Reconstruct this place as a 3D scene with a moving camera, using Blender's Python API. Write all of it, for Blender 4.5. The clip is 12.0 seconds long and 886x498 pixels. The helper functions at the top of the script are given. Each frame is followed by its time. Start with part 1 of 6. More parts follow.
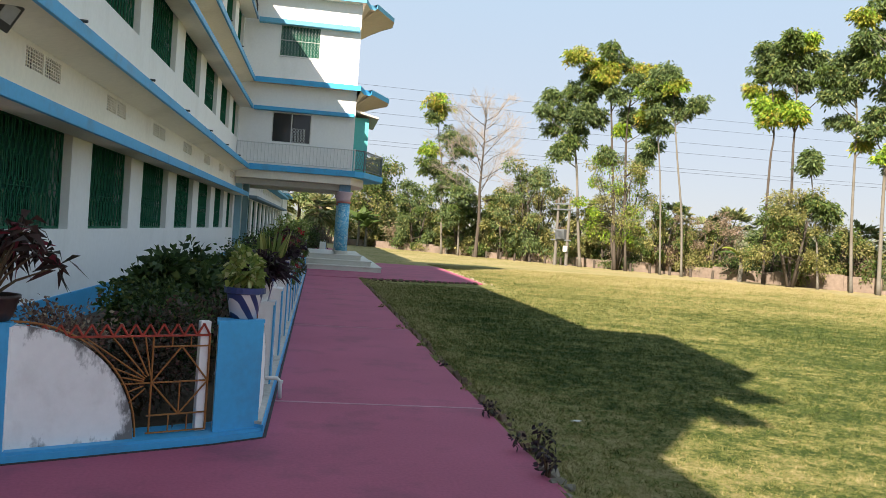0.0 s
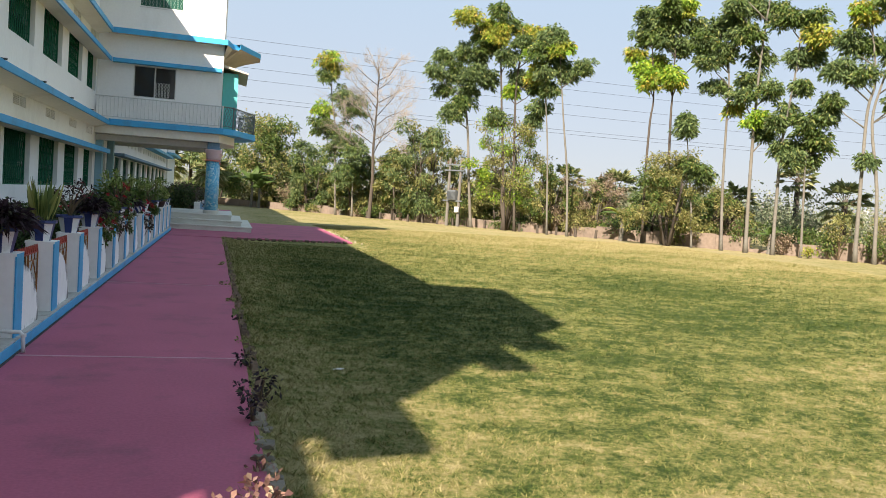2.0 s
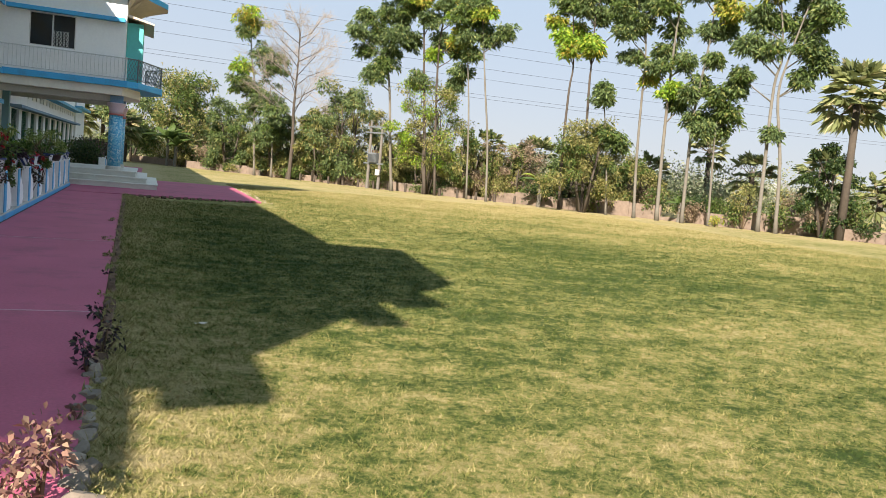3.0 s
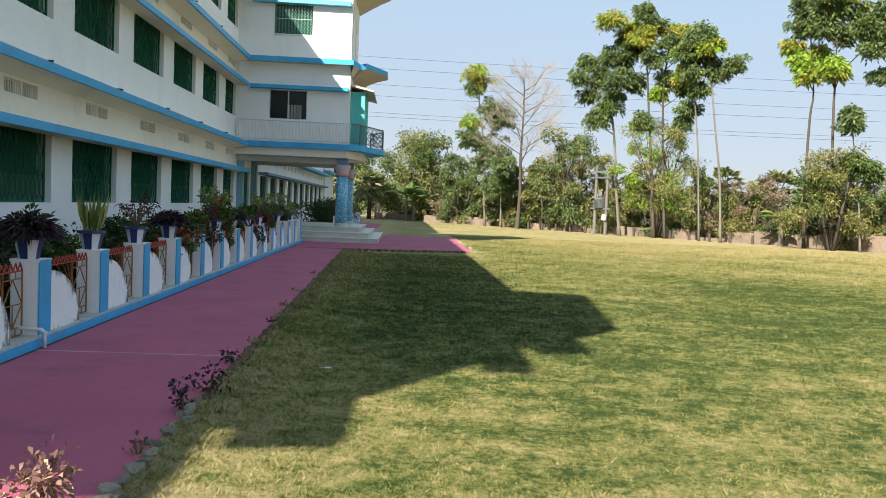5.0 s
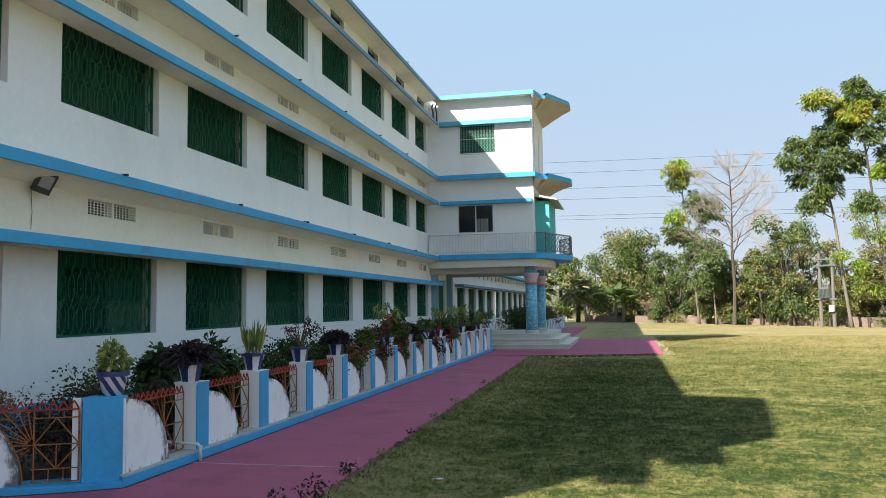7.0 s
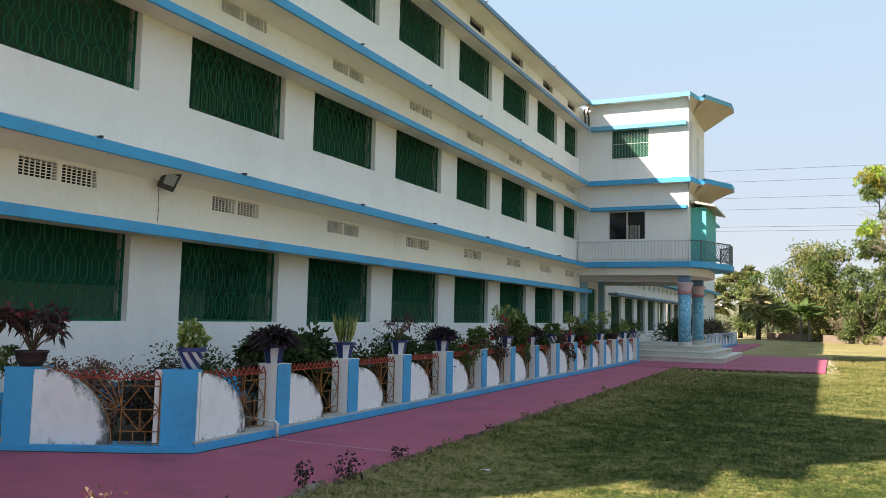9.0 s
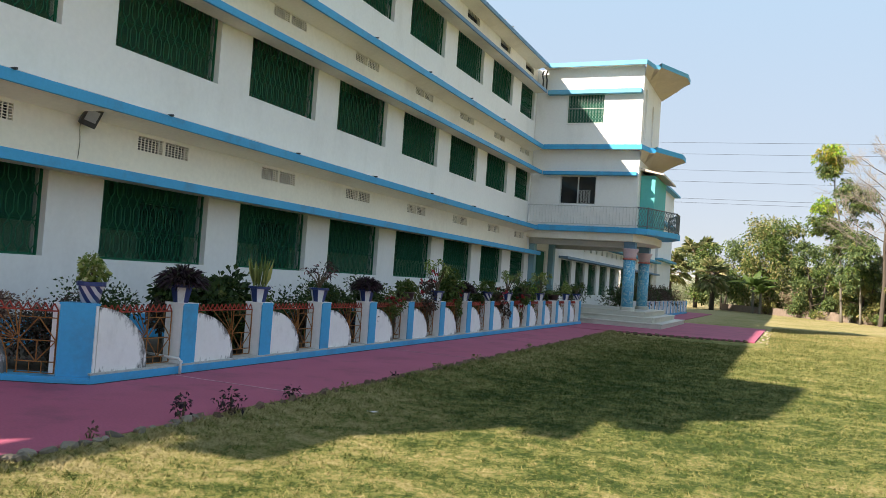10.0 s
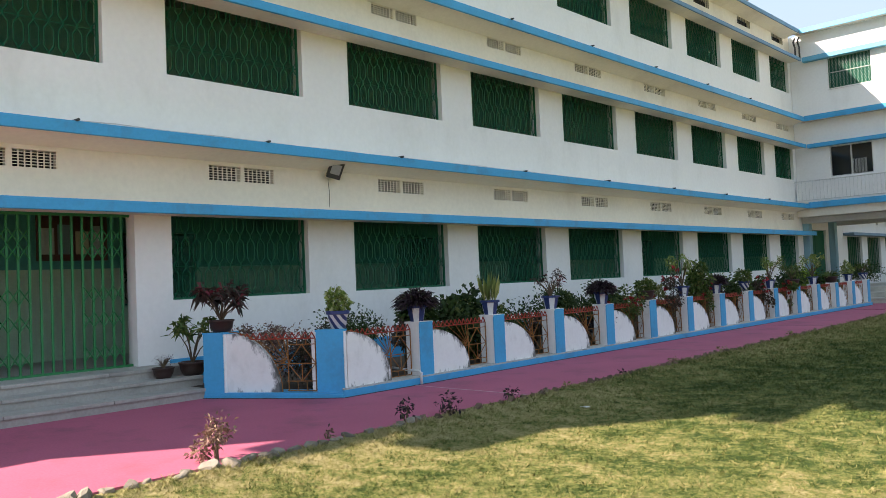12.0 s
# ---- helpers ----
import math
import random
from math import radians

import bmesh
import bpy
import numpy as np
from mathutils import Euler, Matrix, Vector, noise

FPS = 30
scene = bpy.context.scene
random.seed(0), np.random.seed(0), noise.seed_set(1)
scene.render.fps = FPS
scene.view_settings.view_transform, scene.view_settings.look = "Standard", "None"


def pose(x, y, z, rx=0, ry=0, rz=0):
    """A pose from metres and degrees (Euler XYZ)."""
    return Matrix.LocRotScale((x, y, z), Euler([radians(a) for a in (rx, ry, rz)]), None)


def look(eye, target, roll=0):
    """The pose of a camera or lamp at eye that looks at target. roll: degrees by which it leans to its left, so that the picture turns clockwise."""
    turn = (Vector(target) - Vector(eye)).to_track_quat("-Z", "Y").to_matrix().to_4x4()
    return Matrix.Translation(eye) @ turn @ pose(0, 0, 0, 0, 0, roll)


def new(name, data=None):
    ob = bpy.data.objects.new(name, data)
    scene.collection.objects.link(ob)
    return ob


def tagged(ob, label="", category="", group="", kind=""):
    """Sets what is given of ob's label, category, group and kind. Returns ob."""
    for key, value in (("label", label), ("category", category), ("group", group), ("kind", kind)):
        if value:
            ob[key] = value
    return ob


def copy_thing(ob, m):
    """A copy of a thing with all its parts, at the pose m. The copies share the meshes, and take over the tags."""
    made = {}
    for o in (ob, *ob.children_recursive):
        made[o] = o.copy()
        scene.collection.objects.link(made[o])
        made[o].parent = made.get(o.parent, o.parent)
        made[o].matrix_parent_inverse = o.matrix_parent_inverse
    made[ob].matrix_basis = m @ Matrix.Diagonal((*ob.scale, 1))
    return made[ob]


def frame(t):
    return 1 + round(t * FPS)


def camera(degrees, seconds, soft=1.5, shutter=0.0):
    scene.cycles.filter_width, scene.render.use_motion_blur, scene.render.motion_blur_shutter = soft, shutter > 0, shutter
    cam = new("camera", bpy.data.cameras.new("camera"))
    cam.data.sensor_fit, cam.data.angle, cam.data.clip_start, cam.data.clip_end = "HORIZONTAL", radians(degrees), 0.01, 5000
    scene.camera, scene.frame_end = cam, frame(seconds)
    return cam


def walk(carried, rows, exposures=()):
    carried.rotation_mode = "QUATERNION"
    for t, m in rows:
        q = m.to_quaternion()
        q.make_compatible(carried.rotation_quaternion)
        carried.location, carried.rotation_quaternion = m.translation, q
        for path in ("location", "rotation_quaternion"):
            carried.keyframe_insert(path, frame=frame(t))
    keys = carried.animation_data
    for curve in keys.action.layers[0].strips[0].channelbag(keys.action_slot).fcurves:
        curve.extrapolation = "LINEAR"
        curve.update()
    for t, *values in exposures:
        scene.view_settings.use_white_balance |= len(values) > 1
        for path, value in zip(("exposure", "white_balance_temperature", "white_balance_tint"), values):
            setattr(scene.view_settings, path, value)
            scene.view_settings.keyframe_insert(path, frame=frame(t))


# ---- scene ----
cam = camera(58.0, 12.0, soft=0.75)
PATH = [
    (0, (-0.003, 0.053, 1.468), (0.299, 2.03, 1.433), 4.0),
    (0.5, (0.423, -0.066, 1.479), (1.012, 1.845, 1.419), 4.0),
    (1, (0.664, -0.179, 1.469), (1.132, 1.764, 1.383), 3.6),
    (1.5, (0.929, -0.156, 1.45), (1.337, 1.799, 1.358), 5.7),
    (2, (1.272, -0.22, 1.447), (1.798, 1.706, 1.334), 4.0),
    (2.5, (1.493, -0.335, 1.421), (2.111, 1.559, 1.245), 4.0),
    (2.7, (1.602, -0.362, 1.414), (2.308, 1.499, 1.221), 5.4),
    (4.3, (2.57, -0.419, 1.396), (3.023, 1.528, 1.342), 3.5),
    (4.5, (2.679, -0.473, 1.423), (2.986, 1.503, 1.387), 4.7),
    (5, (2.919, -0.516, 1.445), (3.026, 1.478, 1.337), 2.4),
    (5.5, (3.187, -0.576, 1.425), (3.171, 1.423, 1.377), 0.5),
    (6, (3.512, -0.619, 1.523), (3.55, 1.371, 1.722), 0.5),
    (6.5, (3.825, -0.657, 1.547), (3.758, 1.328, 1.786), -0.8),
    (7, (4.048, -0.781, 1.557), (3.611, 1.165, 1.701), -0.8),
    (7.5, (4.297, -0.807, 1.537), (3.579, 1.053, 1.693), 0.0),
    (7.7, (4.409, -0.767, 1.51), (3.629, 1.065, 1.702), -0.1),
    (9.3, (5.438, -0.465, 1.362), (4.528, 1.311, 1.503), 2.7),
    (9.5, (5.588, -0.468, 1.345), (4.639, 1.292, 1.4), 3.4),
    (10, (5.969, -0.355, 1.325), (5.177, 1.48, 1.391), 4.0),
    (10.5, (6.215, -0.26, 1.283), (5.412, 1.568, 1.401), 0.7),
    (11, (6.514, -0.261, 1.283), (5.585, 1.508, 1.372), -0.4),
    (11.5, (6.854, -0.307, 1.371), (5.579, 1.233, 1.432), -1.8),
    (12, (7.042, -0.385, 1.309), (5.67, 1.067, 1.39), -2.5),
]
walk(cam, [(t, look(eye, target, roll)) for t, eye, target, roll in PATH],
     [(0, 1.72, 7050, 17), (2.5, 1.66, 6950, 17), (5.5, 1.64, 6500, 13), (6.5, 1.56, 6300, 13), (7.5, 1.74, 6800, 15), (9.5, 1.80, 7050, 17), (10.5, 1.66, 6850, 16), (12, 2.02, 7000, 19)])

# ---- world, sun, exposure ----
SUN_WAY = Vector((1.0, 1.42, -1.25)).normalized()
ELEV = math.asin(-SUN_WAY.z)
sun = new("sun", bpy.data.lights.new("sun", "SUN"))
sun.data.energy, sun.data.angle, sun.data.color = 3.9, radians(0.55), (1.0, 0.93, 0.82)
sun.rotation_euler = SUN_WAY.to_track_quat("-Z", "Y").to_euler()
sun.location = (-20, -30, 40)


world = bpy.data.worlds.new("sky")
scene.world = world
world.use_nodes = True
wn = world.node_tree.nodes
sky = wn.new("ShaderNodeTexSky")
sky.sky_type, sky.sun_disc = "NISHITA", False
sky.sun_elevation = ELEV
sky.sun_rotation = math.atan2(-SUN_WAY.x, -SUN_WAY.y)
sky.air_density, sky.dust_density, sky.ozone_density, sky.altitude = 1.0, 0.4, 1.5, 40
wn["Background"].inputs[1].default_value = 0.092
haze = wn.new("ShaderNodeMix")
haze.data_type, haze.inputs[0].default_value = "RGBA", 0.93
way = wn.new("ShaderNodeTexCoord")
height = wn.new("ShaderNodeSeparateXYZ")
tint = wn.new("ShaderNodeValToRGB")                      # thin winter haze, paler and greyer towards the horizon
tint.color_ramp.elements[0].position, tint.color_ramp.elements[0].color = 0.0, (1.92, 2.16, 2.46, 1)
tint.color_ramp.elements[1].position, tint.color_ramp.elements[1].color = 0.36, (1.62, 2.38, 3.08, 1)
world.node_tree.links.new(way.outputs["Generated"], height.inputs[0])
world.node_tree.links.new(height.outputs["Z"], tint.inputs[0])
world.node_tree.links.new(tint.outputs[0], haze.inputs[7])
world.node_tree.links.new(sky.outputs[0], haze.inputs[6])
world.node_tree.links.new(haze.outputs[2], wn["Background"].inputs[0])


# ---- materials ----
def material(name):
    m = bpy.data.materials.new(name)
    m.use_nodes = True
    return m, m.node_tree.nodes, m.node_tree.links, m.node_tree.nodes["Principled BSDF"]


def ramp(nodes, stops):
    r = nodes.new("ShaderNodeValToRGB")
    els = r.color_ramp.elements
    while len(els) < len(stops):
        els.new(0.5)
    for e, (p, c) in zip(els, stops):
        e.position, e.color = p, (*c, 1)
    return r


def surface(name, base, rough=0.8, vary=0.12, fine=30.0, coarse=1.2, bump=0.15, metal=0.0, stain=None, stain_amount=0.35,
            stain_scale=0.8, streak=1.0, piece=0.0, spec=0.35):
    """A plain surface with grain, coarse patches, optional stains (streak > 1 draws them out upright) and a shade per piece."""
    m, n, l, b = material(name)
    geo = n.new("ShaderNodeNewGeometry")
    big = n.new("ShaderNodeTexNoise")
    big.inputs["Scale"].default_value, big.inputs["Detail"].default_value = coarse, 6
    small = n.new("ShaderNodeTexNoise")
    small.inputs["Scale"].default_value, small.inputs["Detail"].default_value = fine, 4
    for t in (big, small):
        l.new(geo.outputs["Position"], t.inputs["Vector"])
    add = n.new("ShaderNodeMath")
    add.operation = "ADD"
    l.new(big.outputs["Fac"], add.inputs[0]), l.new(small.outputs["Fac"], add.inputs[1])
    lo, hi = tuple(c * (1 - vary) for c in base), tuple(min(1, c * (1 + vary)) for c in base)
    half = n.new("ShaderNodeMath")
    half.operation, half.inputs[1].default_value = "MULTIPLY", 0.5
    l.new(add.outputs[0], half.inputs[0])
    r = ramp(n, [(0.32, lo), (0.68, hi)])
    l.new(half.outputs[0], r.inputs[0])
    out = r.outputs[0]
    if stain:
        mp = n.new("ShaderNodeMapping")
        mp.inputs["Scale"].default_value = (stain_scale * streak, stain_scale * streak, stain_scale)
        l.new(geo.outputs["Position"], mp.inputs["Vector"])
        sn = n.new("ShaderNodeTexNoise")
        sn.inputs["Scale"].default_value, sn.inputs["Detail"].default_value, sn.inputs["Roughness"].default_value = 1.0, 8, 0.65
        l.new(mp.outputs[0], sn.inputs["Vector"])
        sr = ramp(n, [(0.52, (0, 0, 0)), (0.74, (stain_amount,) * 3)])
        l.new(sn.outputs["Fac"], sr.inputs[0])
        mix = n.new("ShaderNodeMix")
        mix.data_type = "RGBA"
        mix.inputs[7].default_value = (*stain, 1)
        l.new(sr.outputs[0], mix.inputs[0]), l.new(out, mix.inputs[6])
        out = mix.outputs[2]
    if piece:
        info = n.new("ShaderNodeObjectInfo")
        hsv = n.new("ShaderNodeHueSaturation")
        ma = n.new("ShaderNodeMath")
        ma.operation, ma.inputs[1].default_value, ma.inputs[2].default_value = "MULTIPLY_ADD", 2 * piece, 1 - piece
        l.new(info.outputs["Random"], ma.inputs[0]), l.new(ma.outputs[0], hsv.inputs["Value"]), l.new(out, hsv.inputs["Color"])
        out = hsv.outputs[0]
    l.new(out, b.inputs["Base Color"])
    b.inputs["Roughness"].default_value, b.inputs["Metallic"].default_value = rough, metal
    b.inputs["Specular IOR Level"].default_value = spec
    if bump:
        bp = n.new("ShaderNodeBump")
        bp.inputs["Strength"].default_value, bp.inputs["Distance"].default_value = bump, 0.01
        l.new(half.outputs[0], bp.inputs["Height"]), l.new(bp.outputs[0], b.inputs["Normal"])
    return m


def foliage(name, dark, light, odd=None, odd_at=0.93, rough=0.55, thin=0.3):
    """Leaves whose shade changes from leaf to leaf; a few take the odd colour."""
    m, n, l, b = material(name)
    geo = n.new("ShaderNodeNewGeometry")
    stops = [(0.0, dark), (0.8, light)]
    if odd:
        stops = [(0.0, dark), (odd_at - 0.08, light), (odd_at, odd)]
    r = ramp(n, stops)
    l.new(geo.outputs["Random Per Island"], r.inputs[0])
    l.new(r.outputs[0], b.inputs["Base Color"])
    b.inputs["Roughness"].default_value = rough
    b.inputs["Specular IOR Level"].default_value = 0.3
    tr = n.new("ShaderNodeBsdfTranslucent")
    l.new(r.outputs[0], tr.inputs["Color"])
    mix = n.new("ShaderNodeMixShader")
    mix.inputs[0].default_value = thin
    l.new(b.outputs[0], mix.inputs[1]), l.new(tr.outputs[0], mix.inputs[2])
    l.new(mix.outputs[0], n["Material Output"].inputs["Surface"])
    return m


WHITE = surface("white_wall_paint", (0.83, 0.82, 0.80), 0.85, 0.04, 14, 0.5, 0.1, stain=(0.5, 0.48, 0.44), stain_amount=0.22, stain_scale=0.55, streak=2.2)
CREAM = surface("cream_wall_paint", (0.80, 0.74, 0.63), 0.85, 0.06, 14, 0.6, 0.1, stain=(0.45, 0.37, 0.27), stain_amount=0.35, stain_scale=0.5, streak=1.5)
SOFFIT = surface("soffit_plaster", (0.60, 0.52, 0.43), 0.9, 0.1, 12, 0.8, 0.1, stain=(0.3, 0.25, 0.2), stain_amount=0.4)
BLUE = surface("blue_gloss_paint", (0.04, 0.36, 0.65), 0.5, 0.08, 25, 1.5, 0.08, stain=(0.08, 0.20, 0.32), stain_amount=0.6, stain_scale=2.2)
BLUE_FADED = surface("weathered_blue_paint", (0.12, 0.40, 0.58), 0.65, 0.1, 20, 2.0, 0.1, stain=(0.16, 0.2, 0.22), stain_amount=0.6, stain_scale=2.0)
BLUE_GREY = surface("sooty_blue_paint", (0.16, 0.30, 0.44), 0.8, 0.15, 20, 2.0, 0.1, stain=(0.2, 0.21, 0.22), stain_amount=0.7, stain_scale=1.5)
PINK = surface("pink_path_paint", (0.38, 0.088, 0.146), 0.8, 0.16, 45, 0.8, 0.2, stain=(0.15, 0.06, 0.085), stain_amount=0.75, stain_scale=1.3)
PANEL = surface("limewashed_panel", (0.84, 0.83, 0.81), 0.9, 0.04, 20, 2.0, 0.15, stain=(0.36, 0.32, 0.26), stain_amount=0.2, stain_scale=3.0, streak=1.6)
GREEN = surface("green_grille_paint", (0.005, 0.10, 0.052), 0.7, 0.15, 40, 4, 0.05, spec=0.2)
GATE_GREEN = surface("green_gate_paint", (0.016, 0.20, 0.065), 0.45, 0.15, 40, 4, 0.05)
DADO = surface("green_dado_paint", (0.40, 0.58, 0.42), 0.7, 0.1, 20, 1.0, 0.05)
INNER = surface("corridor_plaster", (0.30, 0.36, 0.29), 0.9, 0.08, 12, 0.7, 0.05)
SLABIN = surface("corridor_concrete", (0.48, 0.47, 0.43), 0.9, 0.1, 12, 0.7, 0.05)
RUST = surface("rusted_orange_iron", (0.31, 0.125, 0.035), 0.7, 0.25, 45, 6, 0.2, stain=(0.10, 0.045, 0.025), stain_amount=0.6, stain_scale=9)
REDIRON = surface("red_painted_iron", (0.36, 0.05, 0.03), 0.6, 0.25, 45, 6, 0.2, stain=(0.12, 0.03, 0.02), stain_amount=0.5, stain_scale=9)
WHITEIRON = surface("white_painted_iron", (0.62, 0.62, 0.60), 0.5, 0.1, 40, 6, 0.1, stain=(0.3, 0.2, 0.12), stain_amount=0.5, stain_scale=12)
# also colours the sheets that stand for shade behind openings
DARKIRON = surface("dark_iron_and_shade", (0.05, 0.05, 0.05), 0.5, 0.2, 40, 6, 0.1)
STONE = surface("pale_step_stone", (0.56, 0.54, 0.47), 0.45, 0.1, 30, 1.2, 0.1, stain=(0.33, 0.31, 0.26), stain_amount=0.6, stain_scale=1.5, piece=0.05)
GREYSTONE = surface("grey_step_stone", (0.36, 0.34, 0.31), 0.6, 0.15, 30, 1.5, 0.15, stain=(0.16, 0.15, 0.14), stain_amount=0.6, stain_scale=2.0, piece=0.12)
TEAL = surface("teal_wall_paint", (0.10, 0.46, 0.44), 0.8, 0.06, 14, 0.8, 0.08)
PINKCAP = surface("pale_pink_capital", (0.62, 0.47, 0.50), 0.85, 0.08, 20, 2.0, 0.15)
CORAL = surface("coral_paint", (0.55, 0.20, 0.17), 0.8, 0.08, 20, 2.0, 0.1)
BRICK = surface("old_brick", (0.15, 0.095, 0.065), 0.95, 0.25, 35, 5, 0.5, stain=(0.10, 0.09, 0.07), stain_amount=0.7, stain_scale=7, piece=0.3)
ROCK = surface("edging_stone", (0.20, 0.17, 0.135), 0.95, 0.25, 35, 6, 0.6, stain=(0.12, 0.11, 0.09), stain_amount=0.6, stain_scale=7, piece=0.3)
SOIL = surface("garden_soil", (0.09, 0.065, 0.045), 0.98, 0.35, 40, 4, 0.8)
WALLFAR = surface("boundary_brickwork", (0.20, 0.155, 0.12), 0.95, 0.25, 6, 0.5, 0.3, stain=(0.10, 0.09, 0.07), stain_amount=0.7, stain_scale=0.6)
CONCRETE = surface("pole_concrete", (0.15, 0.14, 0.12), 0.9, 0.12, 20, 2, 0.2)
METALGREY = surface("grey_equipment_paint", (0.12, 0.135, 0.14), 0.5, 0.1, 20, 2, 0.1)
GLASSDARK = surface("dark_window_glass", (0.015, 0.017, 0.02), 0.08, 0.1, 5, 1, 0.0, spec=0.5)
POTBLUE = surface("navy_pot_glaze", (0.03, 0.05, 0.16), 0.35, 0.15, 30, 6, 0.05)
POTWHITE = surface("white_pot_glaze", (0.68, 0.68, 0.68), 0.45, 0.06, 30, 6, 0.05, stain=(0.3, 0.27, 0.24), stain_amount=0.5, stain_scale=9)
POTBROWN = surface("dark_brown_clay", (0.05, 0.03, 0.025), 0.5, 0.2, 30, 6, 0.1)
PIPE = surface("white_pvc", (0.66, 0.66, 0.63), 0.4, 0.06, 30, 6, 0.0, stain=(0.3, 0.28, 0.22), stain_amount=0.5, stain_scale=9)
BARK = surface("grey_bark", (0.075, 0.062, 0.048), 0.95, 0.25, 8, 0.9, 0.4)
PALEBARK = surface("pale_bark", (0.155, 0.145, 0.12), 0.95, 0.22, 8, 0.7, 0.3, stain=(0.12, 0.10, 0.07), stain_amount=0.8, stain_scale=0.5)
TWIG = surface("dry_twigs", (0.27, 0.235, 0.195), 0.95, 0.2, 8, 0.9, 0.1)
STEM = surface("plant_stem", (0.12, 0.085, 0.05), 0.9, 0.2, 30, 6, 0.1)
WIRE = surface("black_cable", (0.02, 0.02, 0.02), 0.6, 0.1, 20, 2, 0.0)
LAMPGLASS = surface("lamp_glass", (0.36, 0.37, 0.37), 0.15, 0.1, 20, 2, 0.0, spec=0.5)

# mosaic chips on the portico columns
MOSAIC, n, l, b = material("blue_mosaic_chips")
geo = n.new("ShaderNodeNewGeometry")
vor = n.new("ShaderNodeTexVoronoi")
vor.inputs["Scale"].default_value = 24
l.new(geo.outputs["Position"], vor.inputs["Vector"])
sep = n.new("ShaderNodeSeparateColor")
l.new(vor.outputs["Color"], sep.inputs[0])
r = ramp(n, [(0.0, (0.04, 0.30, 0.52)), (0.45, (0.09, 0.43, 0.62)), (0.75, (0.24, 0.54, 0.66)), (1.0, (0.5, 0.66, 0.70))])
l.new(sep.outputs[0], r.inputs[0]), l.new(r.outputs[0], b.inputs["Base Color"])
b.inputs["Roughness"].default_value = 0.3
bp = n.new("ShaderNodeBump")
bp.inputs["Strength"].default_value = 0.3
l.new(vor.outputs["Distance"], bp.inputs["Height"]), l.new(bp.outputs[0], b.inputs["Normal"])

# green insect net behind the grilles: half of it is holes
NET, n, l, b = material("green_insect_net")
b.inputs["Base Color"].default_value, b.inputs["Roughness"].default_value = (0.006, 0.125, 0.068, 1), 0.95
tr = n.new("ShaderNodeBsdfTransparent")
mix = n.new("ShaderNodeMixShader")
wv = n.new("ShaderNodeTexNoise")
wv.inputs["Scale"].default_value = 3.0
gm = n.new("ShaderNodeNewGeometry")
l.new(gm.outputs["Position"], wv.inputs["Vector"])
mr = n.new("ShaderNodeMapRange")
mr.inputs[3].default_value, mr.inputs[4].default_value = 0.13, 0.28
l.new(wv.outputs["Fac"], mr.inputs[0]), l.new(mr.outputs[0], mix.inputs[0])
l.new(tr.outputs[0], mix.inputs[1]), l.new(b.outputs[0], mix.inputs[2]), l.new(mix.outputs[0], n["Material Output"].inputs["Surface"])

# lawn: dry straw patches over green, clipped short
LAWN, n, l, b = material("dry_lawn")
geo = n.new("ShaderNodeNewGeometry")
def lawn_noise(scale, detail, rough=0.6):
    t = n.new("ShaderNodeTexNoise")
    t.inputs["Scale"].default_value, t.inputs["Detail"].default_value, t.inputs["Roughness"].default_value = scale, detail, rough
    l.new(geo.outputs["Position"], t.inputs["Vector"])
    return t
patch, tuft, fibre = lawn_noise(0.22, 5, 0.62), lawn_noise(3.6, 7, 0.8), lawn_noise(17, 6, 0.85)
sx = n.new("ShaderNodeSeparateXYZ")
l.new(geo.outputs["Position"], sx.inputs[0])
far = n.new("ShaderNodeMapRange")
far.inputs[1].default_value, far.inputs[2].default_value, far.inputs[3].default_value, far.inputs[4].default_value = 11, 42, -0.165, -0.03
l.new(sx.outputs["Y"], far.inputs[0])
strip = n.new("ShaderNodeMapRange")       # the trodden strip beside the path is drier
strip.inputs[1].default_value, strip.inputs[2].default_value, strip.inputs[3].default_value, strip.inputs[4].default_value = 1.7, 3.0, 0.06, -0.015
l.new(sx.outputs["X"], strip.inputs[0])
def plus(a, c, k):
    q = n.new("ShaderNodeMath")
    q.operation, q.inputs[1].default_value = "MULTIPLY_ADD", k
    l.new(a, q.inputs[0]), l.new(c, q.inputs[2])
    return q.outputs[0]
# the part nearest the building is watered and stays greener
wet_y, wet_x, wet = n.new("ShaderNodeMapRange"), n.new("ShaderNodeMapRange"), n.new("ShaderNodeMath")
for q, a0, a1 in ((wet_y, 6.0, 11.0), (wet_x, 26.0, 8.0)):
    q.interpolation_type = "SMOOTHSTEP"
    q.inputs[1].default_value, q.inputs[2].default_value, q.inputs[3].default_value, q.inputs[4].default_value = a0, a1, 0.0, 1.0
l.new(sx.outputs["Y"], wet_y.inputs[0]), l.new(sx.outputs["X"], wet_x.inputs[0])
wet.operation = "MULTIPLY"
l.new(wet_y.outputs[0], wet.inputs[0]), l.new(wet_x.outputs[0], wet.inputs[1])
streak = n.new("ShaderNodeTexNoise")     # dry streaks left by the mower
lie = n.new("ShaderNodeMapping")
lie.inputs["Scale"].default_value, lie.inputs["Rotation"].default_value = (0.28, 1.7, 1.0), (0, 0, 0.35)
l.new(geo.outputs["Position"], lie.inputs["Vector"]), l.new(lie.outputs[0], streak.inputs["Vector"])
streak.inputs["Scale"].default_value, streak.inputs["Detail"].default_value, streak.inputs["Roughness"].default_value = 1.0, 6, 0.7
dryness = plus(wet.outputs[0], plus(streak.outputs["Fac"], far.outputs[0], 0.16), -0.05)
